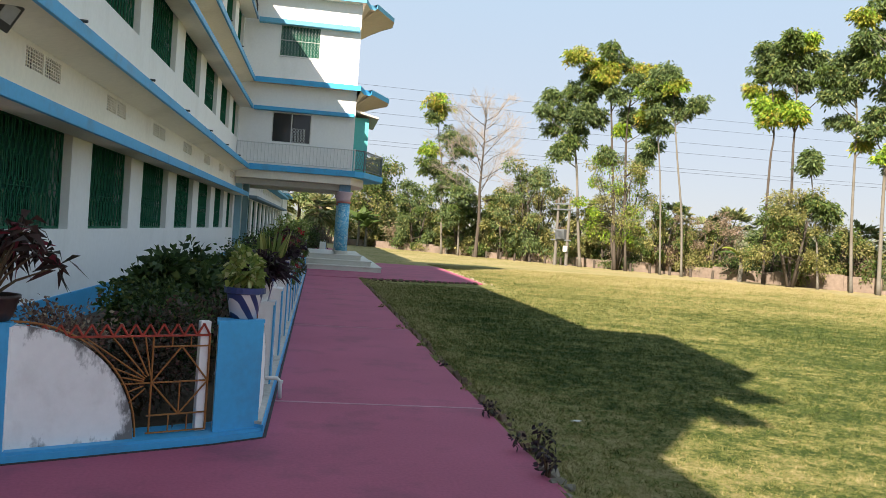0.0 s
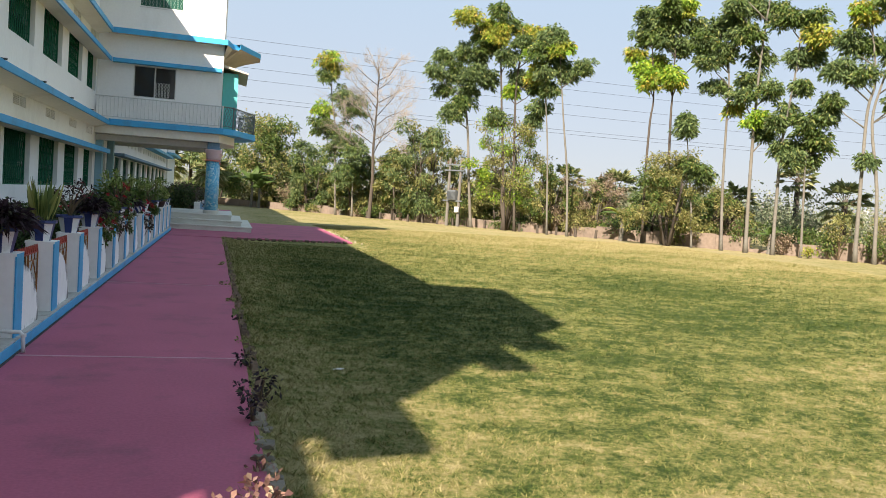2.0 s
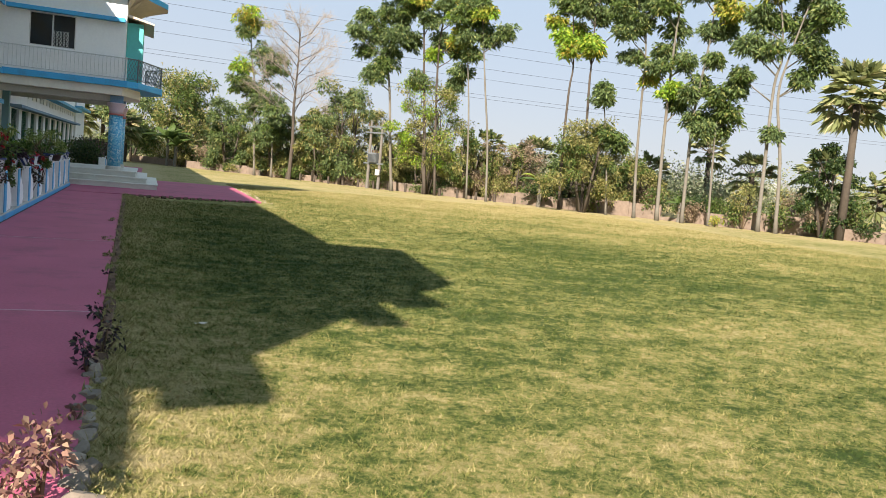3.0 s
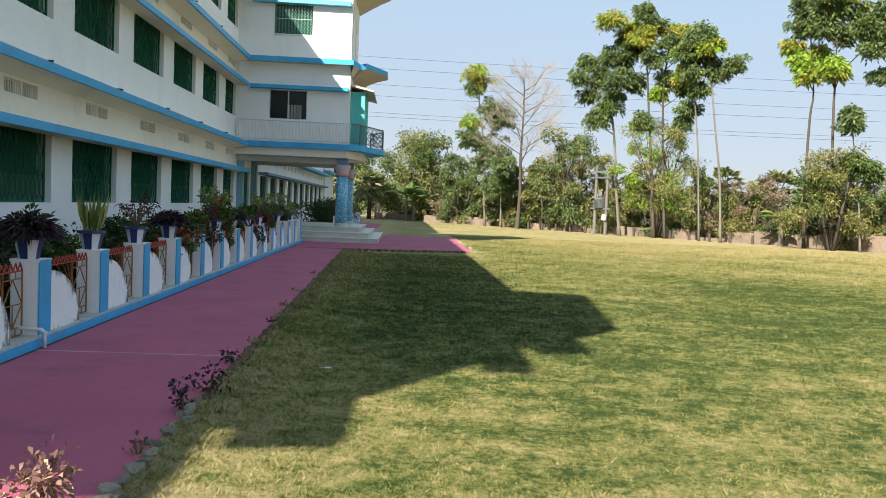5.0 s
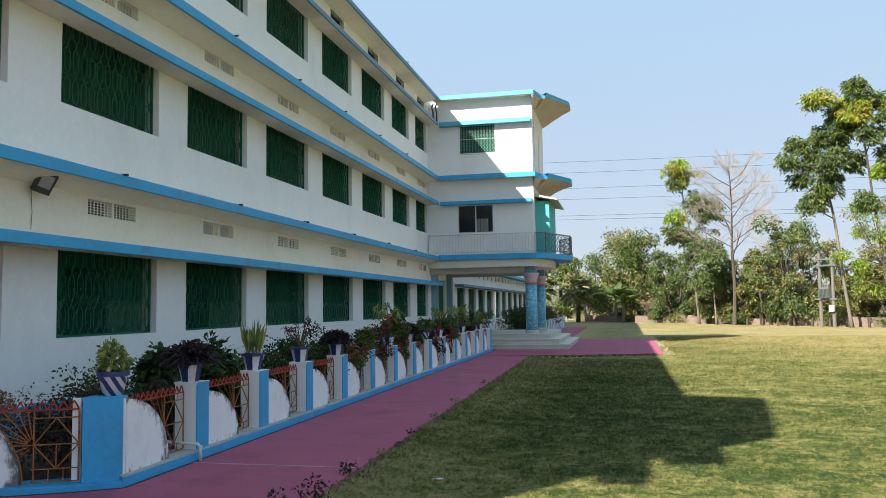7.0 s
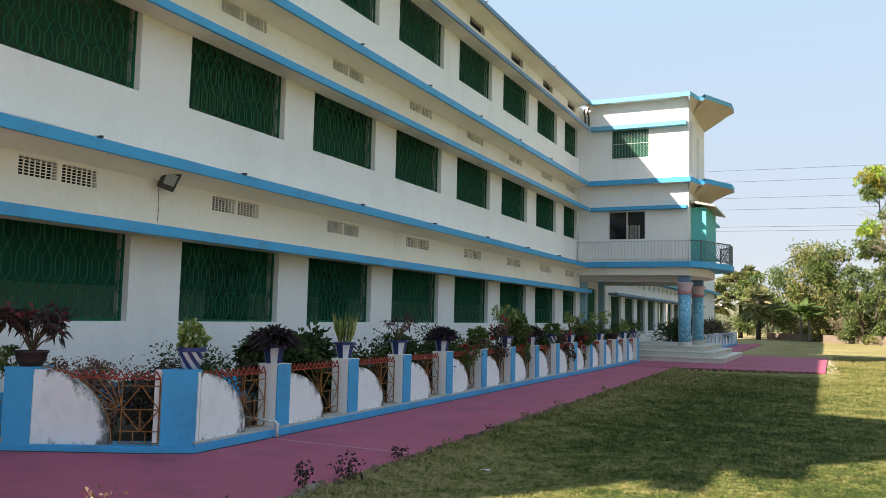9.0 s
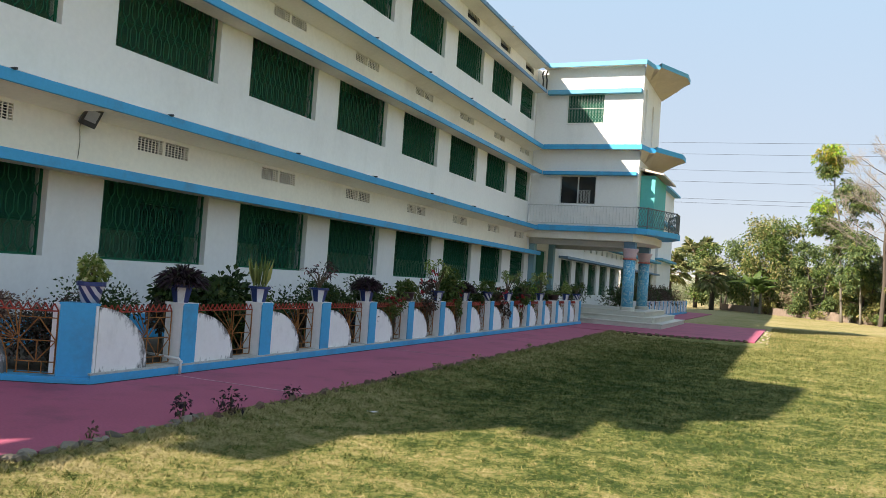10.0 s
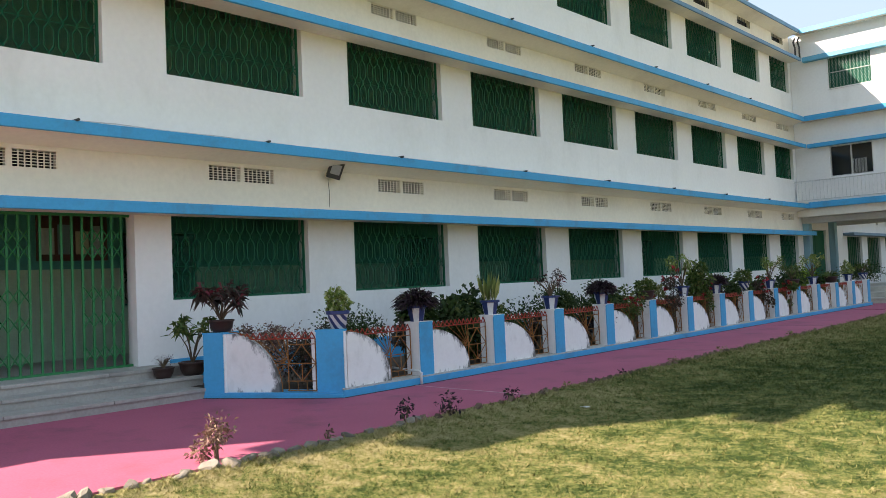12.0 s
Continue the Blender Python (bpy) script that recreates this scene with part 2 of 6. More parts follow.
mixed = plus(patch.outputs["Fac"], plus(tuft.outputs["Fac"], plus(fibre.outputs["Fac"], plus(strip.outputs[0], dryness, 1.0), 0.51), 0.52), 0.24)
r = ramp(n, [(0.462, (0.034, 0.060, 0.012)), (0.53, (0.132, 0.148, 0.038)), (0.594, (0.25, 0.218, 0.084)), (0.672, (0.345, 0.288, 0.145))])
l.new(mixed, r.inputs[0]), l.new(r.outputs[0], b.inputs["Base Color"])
b.inputs["Roughness"].default_value, b.inputs["Specular IOR Level"].default_value = 0.95, 0.15
bp = n.new("ShaderNodeBump")
bp.inputs["Strength"].default_value, bp.inputs["Distance"].default_value = 0.9, 0.03
l.new(fibre.outputs["Fac"], bp.inputs["Height"]), l.new(bp.outputs[0], b.inputs["Normal"])

LEAF_DEEP = foliage("deep_green_leaves", (0.016, 0.036, 0.012), (0.06, 0.105, 0.028), (0.13, 0.15, 0.04), 0.95)
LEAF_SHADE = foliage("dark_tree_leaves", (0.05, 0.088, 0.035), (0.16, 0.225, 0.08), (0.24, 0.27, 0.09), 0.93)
LEAF_TREE = foliage("grey_green_tree_leaves", (0.05, 0.085, 0.032), (0.155, 0.215, 0.075), (0.23, 0.26, 0.09), 0.92)
LEAF_MID = foliage("mid_green_leaves", (0.038, 0.075, 0.018), (0.125, 0.185, 0.042), (0.22, 0.22, 0.07), 0.93)
LEAF_BRIGHT = foliage("bright_green_leaves", (0.09, 0.18, 0.02), (0.26, 0.42, 0.04), (0.42, 0.46, 0.06), 0.9)
LEAF_GOLD = foliage("yellowing_leaves", (0.11, 0.17, 0.025), (0.34, 0.36, 0.05), (0.50, 0.36, 0.07), 0.88)
LEAF_OLIVE = foliage("olive_leaves", (0.09, 0.105, 0.03), (0.27, 0.265, 0.085), (0.34, 0.29, 0.12), 0.9)
LEAF_DRY = foliage("dusty_brown_leaves", (0.13, 0.10, 0.06), (0.30, 0.23, 0.15), (0.36, 0.26, 0.2), 0.9)
LEAF_PURPLE = foliage("dark_purple_leaves", (0.018, 0.012, 0.017), (0.062, 0.035, 0.045), (0.06, 0.065, 0.035), 0.9)
LEAF_RUSSET = foliage("dull_russet_leaves", (0.035, 0.035, 0.02), (0.10, 0.075, 0.055), (0.14, 0.07, 0.06), 0.88)
LEAF_RED = foliage("red_croton_leaves", (0.02, 0.022, 0.014), (0.075, 0.032, 0.028), (0.20, 0.03, 0.045), 0.86)
LEAF_LIME = foliage("variegated_lime_leaves", (0.09, 0.16, 0.03), (0.32, 0.38, 0.10), (0.55, 0.55, 0.28), 0.88)
LEAF_SNAKE = foliage("snake_plant_leaves", (0.07, 0.12, 0.03), (0.22, 0.26, 0.07), (0.42, 0.42, 0.14), 0.85)
LEAF_DUSTPINK = foliage("dusty_pink_leaves", (0.11, 0.06, 0.055), (0.29, 0.17, 0.125), (0.40, 0.30, 0.2), 0.88)
PALMLEAF = foliage("palm_fronds", (0.10, 0.13, 0.05), (0.27, 0.30, 0.12), (0.42, 0.38, 0.2), 0.88)


# ---- mesh helpers ----
def box(bm, x0, x1, y0, y1, z0, z1, m=None):
    vs = [bm.verts.new((x, y, z)) for x in (x0, x1) for y in (y0, y1) for z in (z0, z1)]
    for f in ((0, 1, 3, 2), (4, 6, 7, 5), (0, 4, 5, 1), (2, 3, 7, 6), (0, 2, 6, 4), (1, 5, 7, 3)):
        bm.faces.new([vs[i] for i in f])
    if m is not None:
        for v in vs:
            v.co = m @ v.co
    return vs


def boxed(x0, x1, y0, y1, z0, z1, bevel=0.0, m=None):
    bm = bmesh.new()
    box(bm, x0, x1, y0, y1, z0, z1, m)
    if bevel:
        bmesh.ops.bevel(bm, geom=bm.edges[:], offset=bevel, segments=2, affect="EDGES", profile=0.6)
    return bm


def rod(bm, a, c, r, sides=5, r2=None):
    """A round bar from a to c."""
    a, c = Vector(a), Vector(c)
    q = (c - a).to_track_quat("Z", "Y")
    r2 = r if r2 is None else r2
    rings = []
    for p, k in ((a, r), (c, r2)):
        rings.append([bm.verts.new(p + q @ Vector((k * math.cos(6.2832 * i / sides), k * math.sin(6.2832 * i / sides), 0))) for i in range(sides)])
    for i in range(sides):
        bm.faces.new((rings[0][i], rings[0][(i + 1) % sides], rings[1][(i + 1) % sides], rings[1][i]))
    bm.faces.new(rings[0][::-1]), bm.faces.new(rings[1])


def tube(bm, points, radii, sides=6):
    """A bent, tapering tube through points."""
    rings = []
    pts = [Vector(p) for p in points]
    for i, p in enumerate(pts):
        d = (pts[min(i + 1, len(pts) - 1)] - pts[max(i - 1, 0)]).normalized()
        side = d.cross(Vector((0.3, 0.9, 0.1))).normalized()
        up = side.cross(d)
        rings.append([bm.verts.new(p + radii[i] * (side * math.cos(6.2832 * k / sides) + up * math.sin(6.2832 * k / sides))) for k in range(sides)])
    for u, v in zip(rings, rings[1:]):
        for k in range(sides):
            bm.faces.new((u[k], u[(k + 1) % sides], v[(k + 1) % sides], v[k]))
    bm.faces.new(rings[0]), bm.faces.new(rings[-1][::-1])


def lathe(bm, profile, sides=24, cx=0.0, cy=0.0, twist=0.0, square=False):
    """A turned shape from (radius, height) pairs; square gives four sides."""
    if square:
        sides, twist = 4, math.pi / 4
    rings = [[bm.verts.new((cx + r * math.cos(twist + 6.28318 * i / sides), cy + r * math.sin(twist + 6.28318 * i / sides), z)) for i in range(sides)] for r, z in profile]
    for u, v in zip(rings, rings[1:]):
        for i in range(sides):
            bm.faces.new((u[i], u[(i + 1) % sides], v[(i + 1) % sides], v[i]))
    bm.faces.new(rings[0][::-1]), bm.faces.new(rings[-1])


def prism(bm, outline, z0, z1):
    """An upright block over a flat outline, run round anticlockwise."""
    lo, hi = [bm.verts.new((x, y, z0)) for x, y in outline], [bm.verts.new((x, y, z1)) for x, y in outline]
    k = len(outline)
    for i in range(k):
        bm.faces.new((lo[i], lo[(i + 1) % k], hi[(i + 1) % k], hi[i]))
    bm.faces.new(lo[::-1]), bm.faces.new(hi)


def mesh_of(name, bm, mat, smooth=False):
    bmesh.ops.recalc_face_normals(bm, faces=bm.faces[:])
    me = bpy.data.meshes.new(name)
    bm.to_mesh(me)
    bm.free()
    me.materials.append(mat)
    if smooth:
        me.polygons.foreach_set("use_smooth", [True] * len(me.polygons))
    return me


def part(name, bm, mat, parent=None, label="", smooth=False):
    """Links a bmesh as one mesh object, under a thing or part if one is given."""
    ob = new(name, mesh_of(name, bm, mat, smooth))
    ob.parent = parent
    return tagged(ob, label)


def shared(name, me, parent, m):
    """One more object on a mesh that is there already."""
    ob = new(name, me)
    ob.parent = parent
    ob.matrix_basis = m
    return ob


def thing(name, label, category, group="", m=None, kind=""):
    ob = tagged(new(name), label, category, group, kind)
    ob.empty_display_size = 0.1
    if m is not None:
        ob.matrix_basis = m
    return ob


def quads(name, verts, mat, corners=4):
    """A mesh of loose faces from an array of shape (count, corners, 3)."""
    k = len(verts)
    me = bpy.data.meshes.new(name)
    me.vertices.add(k * corners)
    me.vertices.foreach_set("co", np.ascontiguousarray(verts, dtype=np.float32).ravel())
    me.loops.add(k * corners)
    me.loops.foreach_set("vertex_index", np.arange(k * corners, dtype=np.int32))
    me.polygons.add(k)
    me.polygons.foreach_set("loop_start", np.arange(0, k * corners, corners, dtype=np.int32))
    me.update(calc_edges=True)
    me.validate()
    me.materials.append(mat)
    return me


# ---- ground ----
GZ = -0.10                 # lawn level; the painted path lies at 0
def path_edge(y):
    return 1.53 - 0.018 * (y - 4.5)


def fence_x(y):
    return -0.352 - 0.0053 * (y - 5.66)


def ground_z(x, y):
    """The lawn lies a little below the path, with a grassy bank up to the path's edge."""
    z = GZ + (0.03 * noise.noise(Vector((x * 0.3, y * 0.3, 0))) if 2.2 < x < 40 and y < 66 else 0.0)
    d = x - path_edge(min(max(y, 0.0), 24.0))
    if y < 24.2 and -0.05 < d < 1.6:
        f = 1 - d / 1.6
        z += (0.095 + 0.02 * noise.noise(Vector((x * 3, y * 3, 4)))) * f * f
    a = min(max(x - 5.28, 24.05 + 0.195 * (x + 0.7) - y, y - 36.2), max(x - 1.5, 36.2 - y, y - 56))
    if y > 24.2 and x > 0 and a < 1.2:
        z = max(z, -0.035 - 0.065 * max(0.0, a) / 1.2)
    elif d <= -0.05 and y < 60 or x < -1:
        z -= 0.08
    return z


bm = bmesh.new()
steps_x = [-900, -300, -100, -40, -15, -5, -3, -1, 0.5, 0.9] + [1.1 + 0.1 * i for i in range(24)] + [3.5 + 0.25 * i for i in range(14)] + [7.0 + 1.0 * i for i in range(34)] + [60, 100, 300, 900]
steps_y = [-400, -100, -30] + [-10 + 0.5 * i for i in range(80)] + [30 + 1.0 * i for i in range(42)] + [90, 130, 300, 900, 2500]
grid = [[bm.verts.new((x, y, ground_z(x, y))) for y in steps_y] for x in steps_x]
for i in range(len(steps_x) - 1):
    for j in range(len(steps_y) - 1):
        bm.faces.new((grid[i][j], grid[i + 1][j], grid[i + 1][j + 1], grid[i][j + 1]))
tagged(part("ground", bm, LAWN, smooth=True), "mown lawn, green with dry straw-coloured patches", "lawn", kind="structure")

# the painted path: long strip, the forecourt near the gate, and the apron by the portico
bm = bmesh.new()
prism(bm, [(-1.95, -9), (1.66, -9), (1.57, 2.2), (1.53, 4.5), (1.44, 9.5), (1.34, 15.0), (1.18, 24.05), (-0.7, 24.05), (-0.45, 5.6), (-1.95, 4.85)], -0.16, 0.0)
tagged(part("path", bm, PINK), "pink painted concrete path along the building", "path", kind="structure")
bm = bmesh.new()
prism(bm, [(-0.7, 24.053), (5.2, 25.2), (5.28, 36.2), (1.5, 36.2), (1.5, 56.0), (-0.4, 56.0), (-0.7, 36.0)], -0.16, -0.001)
tagged(part("pavement", bm, PINK), "pink painted concrete apron before the portico", "path", kind="structure")
# joint lines across the path
JOINT = surface("faded_joint", (0.44, 0.21, 0.25), 0.8, 0.25, 30, 3)
for y, w in ((6.76, 0.02), (12.0, 0.012), (17.8, 0.012)):
    bm = boxed(fence_x(y) + 0.02, path_edge(y) - 0.02, y - w, y + w, -0.01, 0.004)
    tagged(part("trim", bm, JOINT), kind="structure")

# garden bed between fence and wall
bm = bmesh.new()
prism(bm, [(-3.1, 5.05), (-1.75, 5.12), (-0.60, 5.75), (-0.70, 27.0), (-3.1, 27.0)], -0.15, 0.05)
tagged(part("soil_bed", bm, SOIL), "dark garden soil behind the low fence", "flower bed", kind="structure")

# ---- main building ----
FX, THICK, BACK = -3.1, 0.25, -5.7       # front face, wall thickness, corridor's back wall
Y0, Y1 = -2.2, 28.63                      # the building's ends
LEVEL = (0.0, 3.10, 6.16)               # offsets of the three storeys
SILL, HEAD = 1.217, 2.40
BAND_X = -2.60                           # outer edge of the blue bands
GATE = (1.25, 4.46)
LEFT = [4.98, 8.22, 11.35, 14.43, 17.61, 20.70, 23.75, 26.75]
RIGHT = [7.28, 10.49, 13.56, 16.70, 19.82, 22.89, 25.83, 28.40]
wins = list(zip(LEFT, RIGHT))
ups = [(-1.35, 0.95), (1.8, 4.1)] + wins

walls = []
for k in range(3):
    z = LEVEL[k]
    base = 0.0 if k == 0 else LEVEL[k - 1] + 3.30
    top = z + 3.30 if k < 2 else 9.50
    openings = list(wins if k == 0 else ups)
    if k == 0:
        openings = [GATE] + openings
    bm = bmesh.new()
    y = Y0
    for a, c in openings:
        box(bm, FX - THICK, FX, y, a, base, z + HEAD)
        if (a, c) != GATE:
            box(bm, FX - THICK, FX, a, c, base, z + SILL)
        y = c
    box(bm, FX - THICK, FX, y, Y1, base, z + HEAD)
    tagged(part("wall_front", bm, WHITE), "white painted front wall with wide barred openings", "wall", kind="structure")
    # frieze with pierced vents over each opening
    bm = bmesh.new()
    vz0, vz1 = (z + 2.895, z + 3.115) if k < 2 else (9.04, 9.28)
    centre = [(a + c) / 2 for a, c in ups] if k else [2.95] + [(a + c) / 2 for a, c in wins]
    holes = []
    for c in centre:
        if k < 2:
            holes += [(c - 0.55, c - 0.03), (c + 0.03, c + 0.55)]
        else:
            holes += [(c - 0.5, c + 0.5)]
    box(bm, FX - THICK, FX, Y0, Y1, z + HEAD, vz0)
    box(bm, FX - THICK, FX, Y0, Y1, vz1, top)
    y = Y0
    for a, c in holes:
        if c < Y1:
            box(bm, FX - THICK, FX, y, a, vz0, vz1)
            y = c
    box(bm, FX - THICK, FX, y, Y1, vz0, vz1)
    tagged(part("wall_frieze", bm, CREAM), "cream painted frieze above the openings", "wall", kind="structure")
    walls.append((k, openings, holes, vz0, vz1))

# blue skirting on the front wall
bm = boxed(FX, FX + 0.025, 4.9, Y1 - 0.1, 0.0, 0.42, 0.006)
tagged(part("baseboard", bm, BLUE), "blue painted skirting", "skirting", kind="structure")


def ledge(name, y0, y1, z0, z1, x_out, mat, drop=0.0):
    """A projecting band along the front: painted fascia with a plaster soffit sloping up to the wall."""
    bm = boxed(x_out - 0.05, x_out, y0, y1, z0, z1, 0.008)
    tagged(part(name, bm, mat), "blue painted projecting concrete band", "trim", kind="structure")
    bm = bmesh.new()
    for y in (y0 + 0.01, y1 - 0.01):
        for x, zz in ((x_out - 0.051, z0 + 0.015), (x_out - 0.051, z1 - 0.004), (FX + 0.002, z1 - 0.004), (FX + 0.002, z0 + 0.015 - drop)):
            bm.verts.new((x, y, zz))
    v = list(bm.verts)
    for i in range(4):
        bm.faces.new((v[i], v[(i + 1) % 4], v[4 + (i + 1) % 4], v[4 + i]))
    bm.faces.new(v[0:4]), bm.faces.new(v[4:8])
    tagged(part("trim", bm, CREAM), "cream plastered underside of a band", "trim", kind="structure")


for k in range(3):
    lz = ((2.345, 2.488), (5.37, 5.50), (8.42, 8.53))[k]
    sz = ((3.27, 3.42), (6.29, 6.45), (9.40, 9.52))[k]
    ledge("trim", Y0 - 0.68, Y1 + 0.25 if k == 0 else Y1 - 0.25, *lz, BAND_X - 0.02, (BLUE, BLUE, BLUE_GREY)[k])
    ledge("trim", Y0 - 0.7, Y1 - 0.34, *sz, BAND_X, (BLUE, BLUE, BLUE_GREY)[k], 0.12)

# rear, ends, floors and roof that close the building
for name, args, mat in (
    ("wall_south", (BACK - 6, FX, Y0 - 0.25, Y0, -0.1, 9.4), WHITE),
    ("wall_rear", (BACK - 6.25, BACK - 6, Y0 - 0.25, 33, -0.1, 9.4), WHITE),
    ("wall_north", (BACK - 6.25, FX, 33.0, 33.25, -0.1, 9.4), WHITE),
    ("floor", (BACK, FX, Y0, 33.0, 0.0, 0.36), SLABIN),
    ("floor_first", (BACK, FX - THICK, Y0, 33.0, 3.25, 3.45), SLABIN),
    ("floor_second", (BACK, FX - THICK, Y0, 33.0, 6.3, 6.5), SLABIN),
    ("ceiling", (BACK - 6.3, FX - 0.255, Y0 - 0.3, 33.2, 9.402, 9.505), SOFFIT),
):
    tagged(part(name, boxed(*args), mat), kind="structure")
# corridor back wall: windows into the unlit classrooms on the ground floor
CLASSWINS = [(5.5, 6.8), (11.6, 12.9), (15.5, 16.8), (21.6, 22.9)]
UPPER = surface("dark_green_upper_paint", (0.07, 0.30, 0.25), 0.85, 0.12, 12, 0.8, 0.05)
back, dado, upper = bmesh.new(), bmesh.new(), bmesh.new()
y = Y0
for a, c in CLASSWINS + [(32.8, 32.8)]:
    box(back, BACK - 0.25, BACK, y, a, -0.1, 2.33)
    box(dado, BACK, BACK + 0.012, y, a, 0.361, 1.75)
    box(upper, BACK, BACK + 0.012, y, a, 1.752, 2.33)
    if c > a:
        box(back, BACK - 0.25, BACK, a, c, -0.1, 1.14)
        box(dado, BACK, BACK + 0.012, a, c, 0.361, 1.14)
    y = c
box(back, BACK - 0.25, BACK, Y0, 32.8, 2.33, 9.4)
box(upper, BACK, BACK + 0.012, Y0, 32.8, 2.332, 3.24)
tagged(part("wall_back", back, INNER), "back wall of the corridors with classroom windows", "wall", kind="structure")
tagged(part("wall_dado", dado, DADO), "grey-green painted dado in the corridor", "wall", kind="structure")
tagged(part("wall_upper", upper, UPPER), "dark green upper corridor wall", "wall", kind="structure")

# roof-level canopy over the entrance bay, behind the walk
bm = bmesh.new()
prism(bm, [(BAND_X + 0.003, -1.75), (-2.3, -1.6), (-1.82, -1.0), (-1.31, 3.1), (-2.4, 3.45), (BAND_X + 0.003, 3.45)], 9.37, 9.52)
tagged(part("trim", bm, BLUE_FADED), "projecting roof slab over the entrance", "trim", kind="structure")

# ---- portico block ----
AX, AY, AYB = 0.90, 28.65, 32.8
bm = bmesh.new()
OPEN3, OPEN2 = (-1.85, -0.51, 7.34, 8.38), (-1.97, -0.62, 4.31, 5.36)
for (a, c, z0, z1), lo, hi in ((OPEN2, 3.45, 6.31), (OPEN3, 6.31, 9.38)):
    box(bm, FX, a, AY, AY + 0.22, lo, hi)
    box(bm, c, AX, AY, AY + 0.22, lo, hi)
    box(bm, a, c, AY, AY + 0.22, lo, z0)
    box(bm, a, c, AY, AY + 0.22, z1, hi)
tagged(part("wall_portico_front", bm, WHITE), "white upper wall of the portico block, partly in sun", "wall", kind="structure")
bm = bmesh.new()
LO, HI, MID = 6.8, 8.7, 8.4
box(bm, AX - 0.2, AX - 0.003, AY + 0.22, AYB, 3.45, LO)
box(bm, AX - 0.2, AX - 0.003, AY + 0.22, AYB, HI, 9.38)
box(bm, AX - 0.2, AX - 0.003, AY + 0.22, 29.1, LO, HI)
box(bm, AX - 0.2, AX - 0.003, 29.5, 30.8, LO, HI)
box(bm, AX - 0.2, AX - 0.003, 30.8, 31.2, MID, HI)
box(bm, AX - 0.2, AX - 0.003, 31.2, AYB, LO, HI)
box(bm, AX - 0.35, AX - 0.25, 29.0, 31.3, LO - 0.05, HI + 0.05)
tagged(part("wall_portico_side", bm, WHITE), "white side wall with two tall slots", "wall", kind="structure")
tagged(part("wall_portico_back", boxed(FX, AX - 0.21, AYB - 0.2, AYB, 3.45, 9.38), WHITE), kind="structure")
for z in (6.4, 9.3):
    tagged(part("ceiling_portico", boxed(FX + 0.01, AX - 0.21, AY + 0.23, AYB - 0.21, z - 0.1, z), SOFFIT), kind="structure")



def canopy(z0, z1, fascia):
    """A slab round the portico block: straight along the front, a pointed wing on the garden side, soffit sloping up outwards."""
    front = [(BAND_X, AY - 0.38), (AX + 0.12, AY - 0.38)]
    wing = [(AX + 0.12, AY - 0.38), (AX + 0.28, AY + 0.35), (AX + 0.5, AY + 0.5), (AX + 0.54, AY + 0.2), (2.18, 30.5), (2.18, 31.35), (1.8, 32.0), (1.5, 32.7), (AX, 33.0)]
    bm = bmesh.new()
    box(bm, BAND_X, AX + 0.12, AY - 0.38, AY - 0.34, z0, z1)
    ring = wing
    lo, hi = [], []
    for x, y in ring:
        hi.append(bm.verts.new((x, y, z1))), lo.append(bm.verts.new((x, y, z0)))
    for i in range(len(ring) - 1):
        bm.faces.new((lo[i], lo[i + 1], hi[i + 1], hi[i]))
    tagged(part("trim", bm, fascia), "blue painted slab edge of the portico block", "trim", kind="structure")
    bm = bmesh.new()
    box(bm, FX + 0.3, AX, AY - 0.338, AY - 0.002, z0 + 0.02, z1 - 0.005)
    # underside of the wing: slopes from the slab edge down to the wall
    wall_line = [(AX, AY + 0.02 + (32.9 - AY) * i / (len(ring) - 1)) for i in range(len(ring))]
    top_in = [bm.verts.new((x, y, z1 - 0.006)) for x, y in ring]
    low_out = [bm.verts.new((x - 0.002, y, z0 + 0.01)) for x, y in ring]
    low_in = [bm.verts.new((x, y, z0 - 0.30)) for x, y in wall_line]
    top_wall = [bm.verts.new((x, y, z1 - 0.006)) for x, y in wall_line]
    for i in range(len(ring) - 1):
        bm.faces.new((low_out[i], low_out[i + 1], low_in[i + 1], low_in[i]))
        bm.faces.new((top_in[i], top_in[i + 1], top_wall[i + 1], top_wall[i]))
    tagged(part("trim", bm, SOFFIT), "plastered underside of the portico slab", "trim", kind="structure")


canopy(6.29, 6.47, BLUE)
canopy(9.36, 9.52, BLUE_FADED)
for z0, z1, mat in ((5.37, 5.50, BLUE), (8.38, 8.54, BLUE_FADED)):
    tagged(part("trim", boxed(FX + 0.49, AX - 0.04, AY - 0.25, AY - 0.002, z0, z1, 0.01), mat), "blue lintel band on the portico block", "trim", kind="structure")

# balcony slab, beams and ceiling over the porch
bal = [(FX + 0.46, AY - 0.35), (AX + 0.1, AY - 0.35), (AX + 0.45, AY - 0.1), (2.14, 30.5), (2.14, 31.4), (1.6, 32.5), (AX, 33.0), (FX + 0.46, 33.0)]
bm = bmesh.new()
prism(bm, bal, 3.28, 3.48)
tagged(part("floor_balcony", bm, BLUE), "blue edged balcony slab on the portico columns", "balcony floor", kind="structure")
bm = bmesh.new()
prism(bm, [(FX + 0.003, AY - 0.2), (AX - 0.02, AY - 0.2), (1.4, 30.0), (1.4, 31.8), (AX - 0.02, 32.9), (FX + 0.003, 32.9)], 3.0, 3.278)
tagged(part("ceiling_porch", bm, CREAM), "cream painted deep edge beam under the balcony", "ceiling", kind="structure")
tagged(part("trim", boxed(FX + 0.01, 0.88, AY + 0.18, AY + 0.43, 2.78, 2.998, 0.01), SLABIN), "grey beam between wall and column", "beam", kind="structure")
